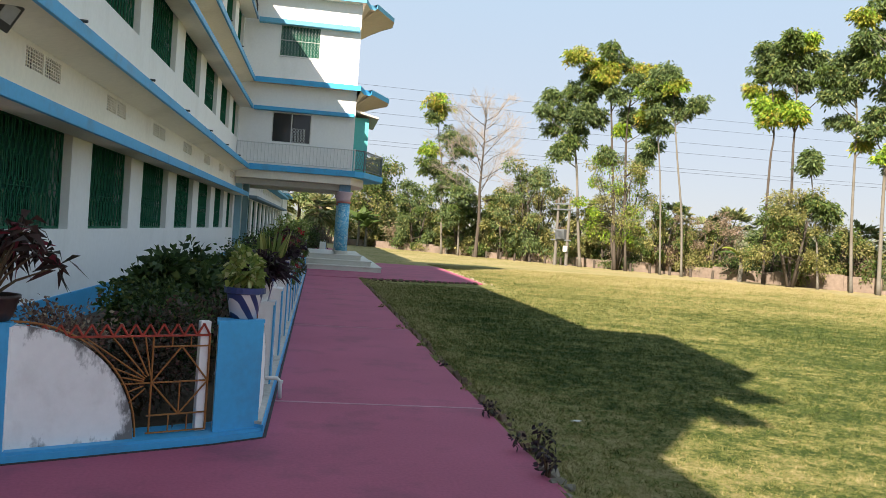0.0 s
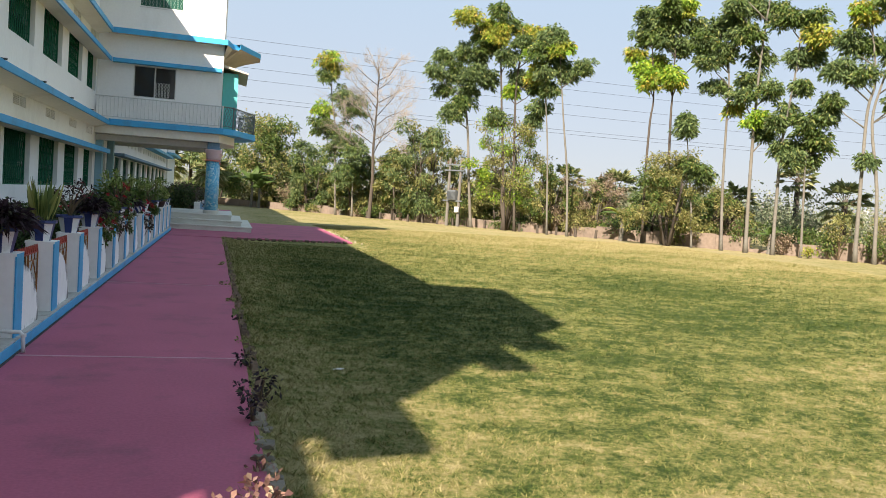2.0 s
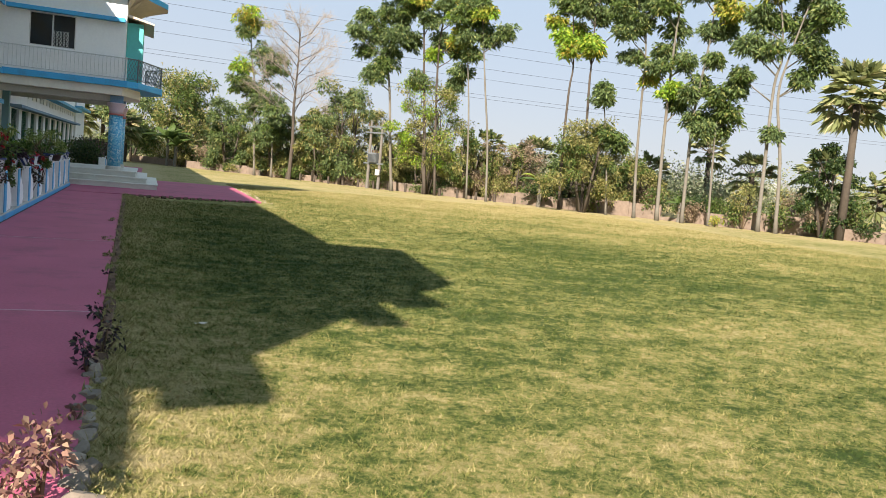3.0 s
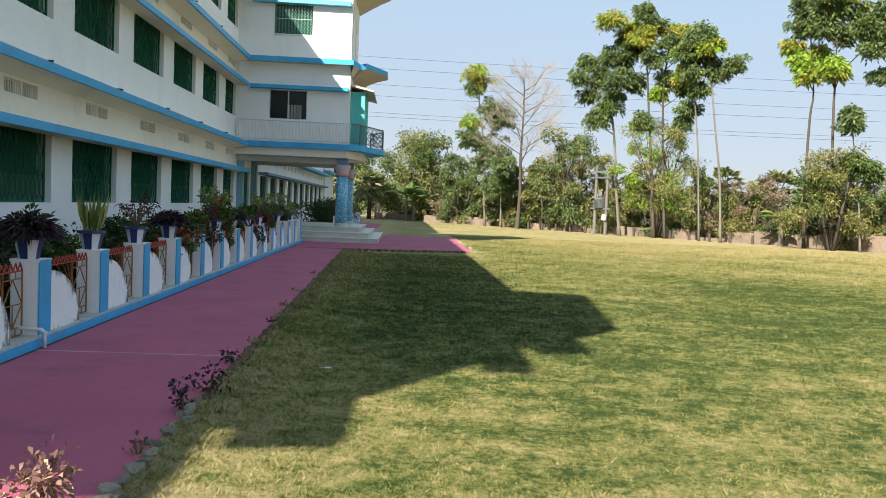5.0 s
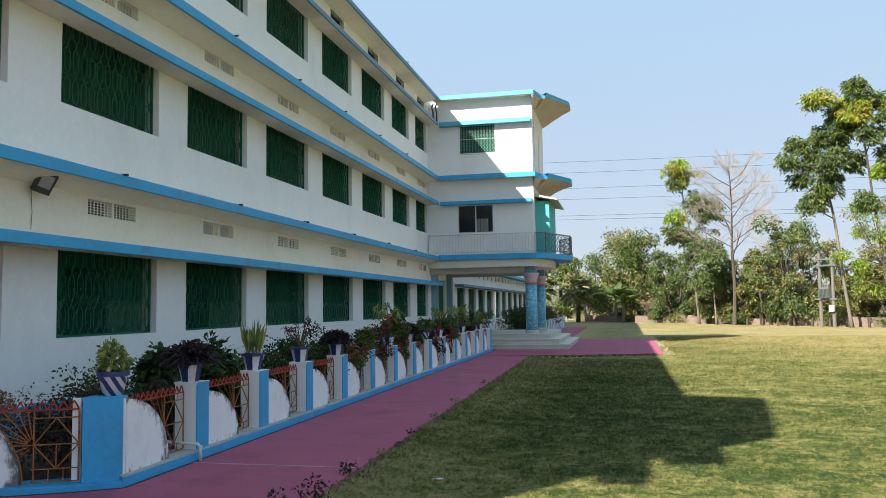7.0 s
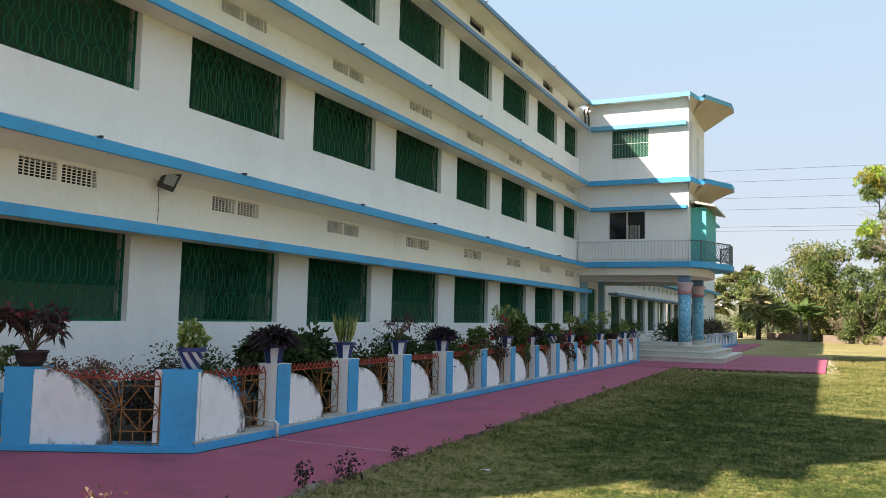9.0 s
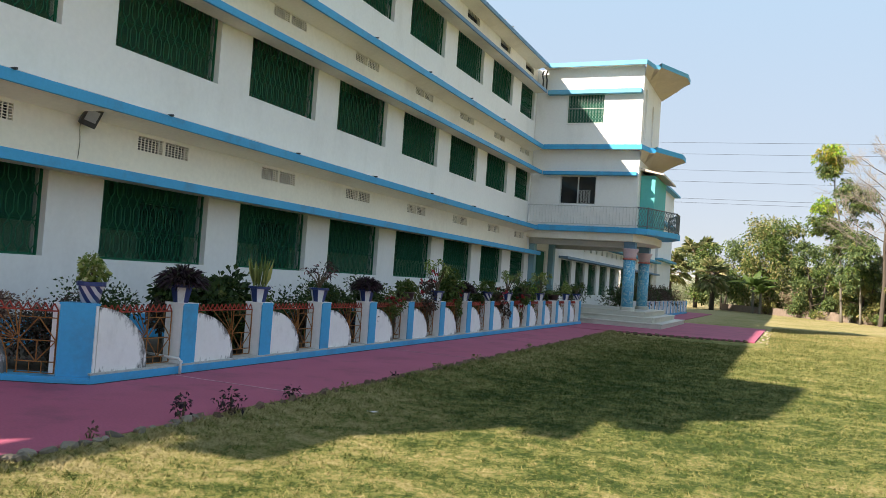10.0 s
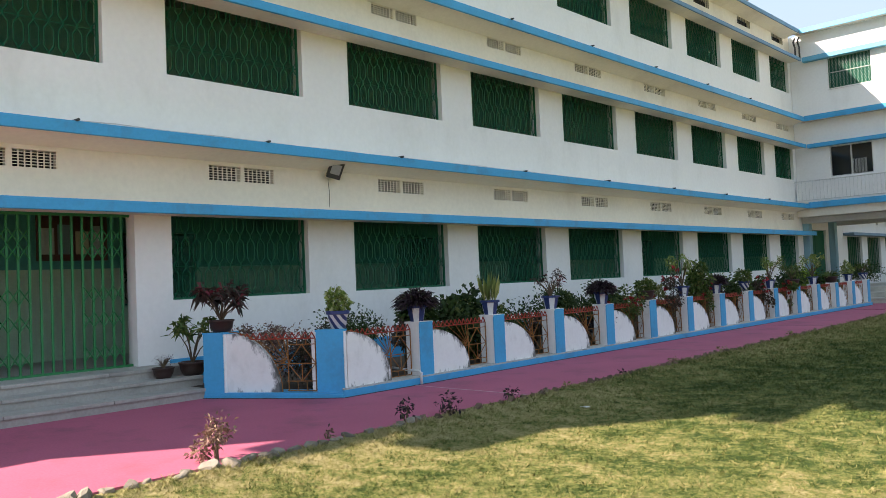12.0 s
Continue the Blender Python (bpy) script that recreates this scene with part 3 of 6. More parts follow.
tagged(part("trim", boxed(FX + 0.01, 0.88, 32.1, 32.35, 2.78, 2.998, 0.01), SLABIN), "grey beam between wall and column", "beam", kind="structure")

# ---- barred windows of the main building ----
UNIT = 2.17
ROWS_Z = (HEAD - SILL)


def chain_mesh(height):
    """One upright chain of long six-sided links, mirrored bars meeting at short crosspieces."""
    bm = bmesh.new()
    w, link = 0.058, 0.42
    for s in (-1, 1):
        pts, z = [], 0.0
        pts.append((0.006 * s, 0.0))
        z = 0.06
        while z < height - 0.1:
            pts += [(0.006 * s, z), (w * s, z + 0.07), (w * s, z + link - 0.13), (0.006 * s, z + link - 0.06)]
            z += link
        pts = [(y, min(q, height)) for y, q in pts] + [(0.006 * s, height)]
        for a, c in zip(pts, pts[1:]):
            if a != c:
                rod(bm, (0, a[0], a[1]), (0, c[0], c[1]), 0.0085, 4)
    rod(bm, (0, -0.085, 0.06 + link - 0.03), (0, 0.085, 0.06 + link - 0.03), 0.006, 4)
    return mesh_of("bar", bm, GREEN)


CHAIN = chain_mesh(ROWS_Z - 0.02)
bm = bmesh.new()
for z in (0.0, ROWS_Z - 0.03):
    box(bm, -0.015, 0.015, 0.0, UNIT, z, z + 0.03)
for y in (0.0, UNIT - 0.03):
    box(bm, -0.015, 0.015, y, y + 0.03, 0.03, ROWS_Z - 0.03)
GFRAME = mesh_of("window_frame", bm, GREEN)
bm = bmesh.new()
box(bm, -0.004, 0.004, 0.01, UNIT - 0.01, 0.01, ROWS_Z - 0.01)
GNET = mesh_of("insect_net", bm, NET)
index = 1
for k, openings, holes, vz0, vz1 in walls:
    for a, c in openings:
        if k == 0 and (a, c) == GATE:
            continue
        f = (c - a) / UNIT
        win = thing("window_%d" % index, "wide window opening with a green patterned iron grille", "window", kind="structure",
                    m=pose(FX - 0.12, a, LEVEL[k] + SILL))
        index += 1
        sc = Matrix.Diagonal((1, f, 1, 1))
        shared("window_frame", GFRAME, win, sc)
        net = shared("insect_net", GNET, win, Matrix.Translation((-0.06, 0, 0)) @ sc)
        for i in range(13):
            shared("bar", CHAIN, win, Matrix.Translation((0, (0.085 + 0.1667 * i) * f, 0.01)))

for a, c in CLASSWINS:
    win = thing("window_%d" % index, "unlit classroom window with a green patterned grille", "window", kind="structure", m=pose(BACK - 0.06, a, 1.142))
    index += 1
    shared("window_frame", GFRAME, win, Matrix.Diagonal((1, (c - a) / UNIT, 1, 1)))
    for i in range(8):
        shared("bar", CHAIN, win, Matrix.Translation((0.02, 0.083 + 0.162 * i, 0.01)))

# pierced vents
bm = bmesh.new()
for i in range(8):
    y = 0.52 / 7 * i
    box(bm, -0.01, 0.0, max(0, y - 0.0075), min(0.52, y + 0.0075), 0, 0.22)
for i in range(7):
    z = 0.22 / 6 * i
    box(bm, -0.009, -0.001, 0, 0.52, max(0, z - 0.0048), min(0.22, z + 0.0048))
VENT = mesh_of("lattice", bm, CREAM)
bm = bmesh.new()
for i in range(9):
    box(bm, -0.008, 0.0, 0.125 * i - (0.0 if i == 0 else 0.006), 0.125 * i + (0.0 if i == 8 else 0.006), 0, 0.24)
VENTTOP = mesh_of("lattice", bm, DARKIRON)
# black sheet behind each lattice stands for the shade inside the vent
bm = bmesh.new()
box(bm, -0.02, 0.0, -0.03, 0.55, 0.0, 0.215)
VBACK = mesh_of("backing", bm, surface("vent_shade_black", (0.012, 0.011, 0.01), 0.95, 0.2))
for k, openings, holes, vz0, vz1 in walls:
    for a, c in holes:
        v = thing("wall_vent", "cream cement lattice vent set in the frieze", "vent", "pierced vents along the front", m=pose(FX - 0.01, a, vz0))
        shared("lattice", VENT if k < 2 else VENTTOP, v, Matrix.Identity(4))
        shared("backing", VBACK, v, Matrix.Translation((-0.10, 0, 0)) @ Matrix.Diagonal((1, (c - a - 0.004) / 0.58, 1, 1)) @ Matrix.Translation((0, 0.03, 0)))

# rain spouts and a cable on the first band
for k, ys in ((0, (0.6, 3.55, 6.25, 8.9, 12.3, 15.4, 18.5, 21.6, 24.7)), (1, (3.4, 6.2, 9.0, 12.1, 15.0, 17.9, 20.8, 23.7)), (2, (6.3, 12.2, 18.1, 23.9))):
    for y in ys:
        s = thing("rain_spout", "short dark drain spout on a blue band", "drain spout", "spouts along the bands", m=pose(BAND_X, y, (3.432, 6.462, 9.532)[k]))
        bm = bmesh.new()
        rod(bm, (-0.12, 0, 0), (0.05, 0, -0.005), 0.018, 8)
        part("pipe", bm, DARKIRON, s)
bm = bmesh.new()
pts = [(BAND_X - 0.03, 3.6 + 0.46 * i, 3.428 + 0.012 * math.sin(i * 1.7) * (i % 3 == 1)) for i in range(40)]
tube(bm, pts, [0.008] * len(pts), 4)
tagged(part("cable", bm, WHITEIRON), "thin pale cable lying along the blue band", "cable")

# floodlight on the frieze
flood = thing("flood_light", "black square floodlight on a bracket below the band", "flood light", m=pose(-3.1, 7.72, 3.21))
part("bracket", boxed(0.0, 0.14, -0.015, 0.015, -0.03, 0.0, 0.004), DARKIRON, flood)
tilt = pose(0.19, 0, -0.05, -16, 26, -30)
housing = part("housing", boxed(-0.045, 0.03, -0.115, 0.115, -0.14, 0.14, 0.014, tilt), DARKIRON, flood, "black cast housing")
part("lens", boxed(0.031, 0.037, -0.078, 0.078, -0.06, 0.105, 0.0, tilt), LAMPGLASS, housing, "clear front glass")
bm = bmesh.new()
tube(bm, [(0.006, 0.0, -0.03), (0.008, -0.01, -0.2), (0.008, 0.012, -0.4), (0.006, 0.0, -0.62)], [0.0035] * 4, 4)
part("cable", bm, WIRE, flood)

# ---- gate bay ----
gate = thing("door_1", "green collapsible iron gate, drawn shut, at the top of the steps", "gate", kind="structure", m=pose(FX - 0.16, GATE[0], 0.37))
H = HEAD - 0.37
bm = bmesh.new()
box(bm, -0.025, 0.025, 0, GATE[1] - GATE[0], H - 0.06, H)
part("rail", bm, GATE_GREEN, gate)
bm = bmesh.new()
box(bm, -0.025, 0.025, 0, GATE[1] - GATE[0], 0, 0.03)
part("rail", bm, GATE_GREEN, gate)
bm = bmesh.new()
box(bm, -0.011, 0.011, -0.013, 0.013, 0.03, H - 0.06)
UP = mesh_of("bar", bm, GATE_GREEN)
bm = bmesh.new()
for z in (0.12, 0.55, 0.88, 1.42, 1.62):
    for s in (0, 1):
        rod(bm, (0.016, 0, z + 0.19 * s), (0.016, 0.127, z + 0.19 * (1 - s)), 0.0075, 4)
XS = mesh_of("lattice", bm, GATE_GREEN)
for i in range(25):
    shared("bar", UP, gate, Matrix.Translation((0, 0.05 + 0.127 * i, 0)))
    if i < 24 and (i < 15 or i > 19):
        shared("lattice", XS, gate, Matrix.Translation((0, 0.05 + 0.127 * i, 0)))
# notice board and counter seen through the gate
board = thing("notice_board", "brown framed notice board with pinned papers on the corridor wall", "notice board", m=pose(BACK + 0.013, 4.15, 1.88))
panel = part("panel", boxed(0, 0.02, 0, 1.08, 0, 0.72, 0.004), surface("board_baize", (0.10, 0.05, 0.04), 0.9, 0.2), board)
for i, (y, w, h) in enumerate(((0.06, 0.2, 0.4), (0.31, 0.22, 0.46), (0.58, 0.2, 0.36), (0.82, 0.2, 0.45))):
    part("paper", boxed(0.022, 0.026, y, y + w, 0.1, 0.1 + h), surface("paper_%d" % i, ((0.45, 0.5, 0.45), (0.2, 0.3, 0.3), (0.5, 0.45, 0.3), (0.4, 0.42, 0.4))[i], 0.9, 0.1), board)

# steps up to the gate
def stair(name, label, x_front, x_back, y0, y1, levels, tread, mat, side=0):
    st = thing(name, label, "steps", kind="structure")
    low = -0.1
    for i, z in enumerate(levels):
        slab = max(2, round((y1 - y0) / 1.2))
        ya, yb = y0, y1 - side * i
        for s in range(slab):
            a, c = ya + (yb - ya) * s / slab, ya + (yb - ya) * (s + 1) / slab
            part("stone", boxed(x_back, x_front - tread * i + 0.02, a + 0.003, c - 0.003, z - 0.04, z, 0.005), mat, st)
        part("riser", boxed(x_back, x_front - tread * i, ya, yb, low, z - 0.041), mat, st)
        low = z
    return st


stair("gate_steps", "weathered grey stone steps up to the green gate", -1.94, FX - 0.2, -1.0, 4.76, (0.125, 0.25, 0.37), 0.36, GREYSTONE, -0.17)

# ---- portico: wall, door, columns, steps ----
bm = bmesh.new()
box(bm, FX - THICK, FX, Y1, 29.3, 0, 3.3)
box(bm, FX - THICK, FX, 31.3, 33.0, 0, 3.3)
box(bm, FX - THICK, FX, 29.3, 31.3, 2.6, 3.3)
tagged(part("wall_porch", bm, WHITE), "white wall at the back of the porch", "wall", kind="structure")
door = thing("door_2", "dark green double door at the back of the porch", "door", kind="structure", m=pose(FX - 0.1, 29.3, 0.53))
for i in range(2):
    part("leaf", boxed(-0.03, 0.03, 0.01 + 1.0 * i, 0.98 + 1.0 * i, 0, 2.05, 0.01), GREEN, door)
for y in (28.9, 31.6):
    tagged(part("pilaster", boxed(FX + 0.002, FX + 0.22, y, y + 0.3, 0.5, 2.99, 0.01), surface("grey_blue_pilaster", (0.20, 0.36, 0.42), 0.7, 0.1)), "grey-blue square pilaster on the porch wall", "pilaster", kind="structure")
for i, (z, out) in enumerate(((0.17, 0.66), (0.35, 0.33), (0.53, 0.0))):
    st = thing("porch_step", "broad pale stone step round the portico floor", "step", "portico steps", kind="structure")
    x1, y0, y1 = 1.42 + out * 1.05, 28.5 - out, 33.6 + out * 1.6
    part("riser", boxed(FX + 0.0, x1, y0, y1, (0.17 * i if i else -0.05), z - 0.045), STONE, st)
    for s in range(5):
        a, c = FX + 2.2 + (x1 + 0.03 - FX - 2.2) * s / 5, FX + 2.2 + (x1 + 0.03 - FX - 2.2) * (s + 1) / 5
        part("stone", boxed(a + 0.002, c - 0.002, y0 - 0.03, y1 + 0.03, z - 0.044, z, 0.006), STONE, st)
    part("stone", boxed(FX + 0.0, FX + 2.198, y0 - 0.03 + (0.3 if i < 2 else 0), y1, z - 0.044, z, 0.006), STONE, st)

for y in (28.95, 32.2):
    col = thing("portico_column", "round column faced with blue mosaic chips and a pink flared capital", "column", "columns of the portico", m=pose(0.71, y, 0.53))
    bm = bmesh.new()
    lathe(bm, [(0.25, 0), (0.25, 0.11), (0.232, 0.125)], 28)
    part("base", bm, STONE, col, smooth=False)
    bm = bmesh.new()
    lathe(bm, [(0.216, 0.126), (0.216, 1.82)], 28)
    part("shaft", bm, MOSAIC, col, smooth=True)
    bm = bmesh.new()
    lathe(bm, [(0.228, 1.82), (0.25, 1.83), (0.25, 1.865), (0.228, 1.88)], 28)
    part("ring", bm, CORAL, col, smooth=True)
    bm = bmesh.new()
    lathe(bm, [(0.22, 1.88), (0.225, 1.97), (0.25, 2.08), (0.30, 2.19), (0.305, 2.23)], 28)
    part("capital", bm, PINKCAP, col, smooth=True)
    part("block", boxed(-0.2, 0.2, -0.2, 0.2, 2.231, 2.468, 0.008), BLUE_GREY, col)

# portico windows
PALEGREEN = surface("pale_green_iron", (0.22, 0.33, 0.27), 0.6, 0.2, 30, 6, 0.1, stain=(0.15, 0.1, 0.06), stain_amount=0.5, stain_scale=10)
GREENGLASS = surface("green_tinted_pane", (0.02, 0.10, 0.07), 0.15, 0.1, 5, 1, 0.0, spec=0.5)
def grilled_window(name, x0, x1, z0, z1, label, frame_mat, leaf):
    w = thing(name, label, "window", kind="structure", m=pose(x0, AY + 0.06, z0))
    W, Hh = x1 - x0, z1 - z0
    part("window_frame", boxed(0.0, 0.03, -0.02, 0.03, 0.03, Hh - 0.03), frame_mat, w)
    part("window_frame", boxed(W - 0.03, W, -0.02, 0.03, 0.03, Hh - 0.03), frame_mat, w)
    part("window_frame", boxed(0.0, W, -0.02, 0.03, 0, 0.03), frame_mat, w)
    part("window_frame", boxed(0.0, W, -0.02, 0.03, Hh - 0.03, Hh), frame_mat, w)
    part("mullion", boxed(W / 2 - 0.02, W / 2 + 0.02, -0.02, 0.03, 0.031, Hh - 0.031), frame_mat, w)
    for i in range(2):
        part("pane", boxed(0.035 + i * W / 2, W / 2 - 0.025 + i * W / 2, 0.04, 0.05, 0.035, Hh - 0.035), GREENGLASS if leaf else GLASSDARK, w)
    if leaf:
        for i in range(12):
            bm = bmesh.new()
            cx = W * (i + 0.5) / 12
            for j in range(8):
                za, zb = Hh * j / 8, Hh * (j + 1) / 8
                sg = 0.03 if j % 2 else -0.03
                rod(bm, (cx - sg, -0.1, za), (cx + sg, -0.1, zb), 0.006, 4)
                rod(bm, (cx + sg, -0.1, za), (cx - sg, -0.1, zb), 0.006, 4)
            part("bar", bm, PALEGREEN, w)
        bm = bmesh.new()
        for z in (-0.05, Hh * 0.5, Hh + 0.02):
            rod(bm, (-0.03, -0.1, z), (W + 0.03, -0.1, z), 0.01, 4)
        part("rail", bm, WHITEIRON, w)
    return w


grilled_window("window_51", *OPEN3, "dark green window behind a pale zigzag iron grille", GREEN, True)
w = grilled_window("window_52", *OPEN2, "dark sliding window in a grey frame", WHITEIRON, False)
for i in range(5):
    bm = bmesh.new()
    cx = 0.72 + 0.1 * i
    for j in range(4):
        sg = 0.035 if j % 2 else -0.035
        rod(bm, (cx - sg, -0.06, 0.04 + 0.12 * j), (cx + sg, -0.06, 0.16 + 0.12 * j), 0.008, 4)
        rod(bm, (cx + sg, -0.06, 0.04 + 0.12 * j), (cx - sg, -0.06, 0.16 + 0.12 * j), 0.008, 4)
    part("bar", bm, WHITEIRON, w)
# dark sheets added behind the panes, standing for the shade of the rooms
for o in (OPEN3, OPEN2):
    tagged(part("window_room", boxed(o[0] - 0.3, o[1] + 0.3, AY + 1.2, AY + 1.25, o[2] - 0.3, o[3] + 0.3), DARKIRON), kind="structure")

# drain pipes and a stain of moss at the inner corner of the roof
dp = thing("drain_pipe", "blackened drain pipes in the roof corner", "drain pipe", m=pose(FX + 0.25, AY - 0.12, 8.56))
for i in range(2):
    bm = bmesh.new()
    tube(bm, [(0.14 * i, 0, 0), (0.14 * i, 0, 0.4), (0.14 * i - 0.05, 0.0, 0.6), (0.14 * i, 0.02, 0.75)], [0.03] * 4, 7)
    part("pipe", bm, DARKIRON, dp)

# balcony railing
rail = thing("balcony_railing", "white iron balustrade along the balcony, darker patterned panels at the end", "railing")
line = [(FX + 0.02, AY - 0.3), (AX + 0.06, AY - 0.3), (AX + 0.42, AY - 0.06), (2.08, 30.52), (2.08, 31.35), (1.55, 32.4)]
TOPR = 4.22
for i, (a, c) in enumerate(zip(line, line[1:])):
    bm = bmesh.new()
    rod(bm, (*a, TOPR), (*c, TOPR), 0.022, 6)
    part("handrail", bm, WHITEIRON if i < 1 else METALGREY, rail)
    bm = bmesh.new()
    rod(bm, (*a, 3.56), (*c, 3.56), 0.014, 5)
    part("handrail", bm, WHITEIRON if i < 1 else METALGREY, rail)
    bm = bmesh.new()
    rod(bm, (*c, 3.48), (*c, TOPR + 0.03), 0.024, 6)
    part("post", bm, WHITEIRON if i < 1 else METALGREY, rail)
    L = math.dist(a, c)
    count = max(2, round(L / 0.12))
    for j in range(1, count):
        f = j / count
        x, y = a[0] + (c[0] - a[0]) * f, a[1] + (c[1] - a[1]) * f
        bm = bmesh.new()
        if i == 0:
            rod(bm, (x, y, 3.56), (x, y, TOPR), 0.009, 4)
        else:
            gx, gy = (c[0] - a[0]) / L * 0.05, (c[1] - a[1]) / L * 0.05
            for q in range(3):
                z = 3.56 + 0.213 * q
                rod(bm, (x - gx, y - gy, z), (x + gx, y + gy, z + 0.213), 0.008, 4)
                rod(bm, (x + gx, y + gy, z), (x - gx, y - gy, z + 0.213), 0.008, 4)
        part("baluster", bm, WHITEIRON if i == 0 else METALGREY, rail)

# pale parapet sheet behind the straight balusters
tagged(part("trim", boxed(FX + 0.05, AX + 0.0, AY - 0.26, AY - 0.24, 3.482, 4.13), WHITE), "white parapet behind the balusters", "parapet", kind="structure")

# teal stair-room on the balcony with its small roof
tb = thing("balcony_room", "small teal painted room on the balcony with a dark sloping roof", "balcony room")
part("wall", boxed(AX + 0.005, 1.42, 29.2, 32.0, 3.482, 5.48), TEAL, tb)
bm = bmesh.new()
v = [bm.verts.new(p) for p in ((AX, 28.9, 5.72), (1.75, 28.95, 5.52), (1.75, 32.3, 5.52), (AX, 32.3, 5.72), (AX, 28.9, 5.64), (1.75, 28.95, 5.46), (1.75, 32.3, 5.46), (AX, 32.3, 5.64))]
for f in ((0, 1, 2, 3), (7, 6, 5, 4), (0, 4, 5, 1), (1, 5, 6, 2), (2, 6, 7, 3), (3, 7, 4, 0)):
    bm.faces.new([v[i] for i in f])
part("roof", bm, SOFFIT, tb)

# ---- the building's far wing beyond the portico ----
WY0, WY1 = 33.26, 60.5
wing_open = [(WY0 + 0.5 + 2.65 * i, WY0 + 0.5 + 2.65 * i + 1.9) for i in range(10)]
bm = bmesh.new()
y = WY0
for a, c in wing_open:
    box(bm, FX - 0.25, FX, y, a, 0, 2.4)
    box(bm, FX - 0.25, FX, a, c, 0, 0.85)
    y = c
box(bm, FX - 0.25, FX, y, WY1, 0, 2.4)
box(bm, FX - 0.25, FX, WY0, WY1, 2.4, 2.95)
box(bm, FX - 0.25, FX, WY0, WY1, 3.2, 9.4)
y = WY0
for a, c in wing_open:
    m = (a + c) / 2
    for o in (-0.62, 0.62):
        box(bm, FX - 0.25, FX, y, m + o - 0.17, 2.95, 3.2)
        y = m + o + 0.17
box(bm, FX - 0.25, FX, y, WY1, 2.95, 3.2)
tagged(part("wall_wing", bm, WHITE), "white wall of the far wing beyond the portico", "wall", kind="structure")
tagged(part("trim", boxed(FX + 0.002, FX + 0.42, WY0, WY1, 2.42, 2.53, 0.01), surface("grey_blue_ledge", (0.16, 0.25, 0.34), 0.8, 0.15)), "grey-blue ledge over the wing's windows", "trim", kind="structure")
tagged(part("trim", boxed(FX + 0.002, BAND_X, WY0, WY1, 3.27, 3.42, 0.01), BLUE_FADED), "blue band along the far wing", "trim", kind="structure")
# dark strip added behind the wing's vent holes for the shade inside
tagged(part("wall_wing_vent_shade", boxed(FX - 0.28, FX - 0.253, WY0, WY1, 2.9, 3.25), DARKIRON), "added dark strip standing for the shade in the wing vents", "wall", kind="structure")
tagged(part("trim", boxed(FX - 0.24, BAND_X, WY0 - 0.2, WY1 + 0.3, 9.402, 9.52, 0.01), BLUE_FADED), "blue roof edge of the far wing", "trim", kind="structure")
tagged(part("wall_wing_back", boxed(FX - 3.0, FX - 2.9, WY0, WY1, 0, 9.4), INNER), kind="structure")
tagged(part("roof_wing", boxed(FX - 3.0, FX - 0.255, WY0, WY1, 9.402, 9.5), SOFFIT), kind="structure")
tagged(part("ceiling_wing", boxed(FX - 3.0, FX - 0.01, WY0, WY1, 3.59, 3.675), SOFFIT), kind="structure")
for a, c in wing_open:
    w = thing("window_%d" % (60 + round(a)), "window of the wing with a dark green grille", "window", kind="structure", m=pose(FX - 0.1, a, 0.85))
    part("insect_net", boxed(-0.03, -0.022, 0, c - a, 0, 1.55), NET, w)
    for i in range(9):
        bm = bmesh.new()
        box(bm, -0.008, 0.008, -0.01, 0.01, 0, 1.55)
        shared("bar", mesh_of("bar", bm, GREEN), w, Matrix.Translation((0, 0.02 + (c - a - 0.04) * i / 8, 0)))
far = thing("far_block", "white two-storey block with projecting slabs at the end of the wing", "building", m=pose(0, 0, 0))
part("wall", boxed(FX - 6, -3.05, 61.5, 69, -0.1, 9.2), WHITE, far)
for z in (3.6, 6.4, 9.2):
    part("slab", boxed(FX - 6.2, -2.6, 60.9, 69.3, z, z + 0.16), BLUE_FADED, far)
for z in (4.4, 7.3):
    part("window", boxed(-5.2, -4.0, 61.47, 61.52, z, z + 1.3), GLASSDARK, far)

# rusty starter bars left standing on the roof
for x, y, h in ((-2.9, 20.3, 0.35), (-2.88, 20.42, 0.28), (-2.9, 24.0, 0.32), (-2.8, 17.0, 0.3), (0.6, 28.9, 0.22)):
    bm = bmesh.new()
    rod(bm, (0, 0, 0), (0.01, 0.02, h), 0.012, 5)
    ob = part("starter_bar", bm, RUST)
    ob.matrix_basis = pose(x, y, 9.50)
    tagged(ob, "rusty iron starter bar standing on the roof edge", "iron bar", "starter bars on the roof")

# ---- low garden fence along the path ----
POST_Y = [7.18 + 1.51 * (k - 2) for k in range(2, 16)]
ANG = math.degrees(0.0053)
BAY = 1.26


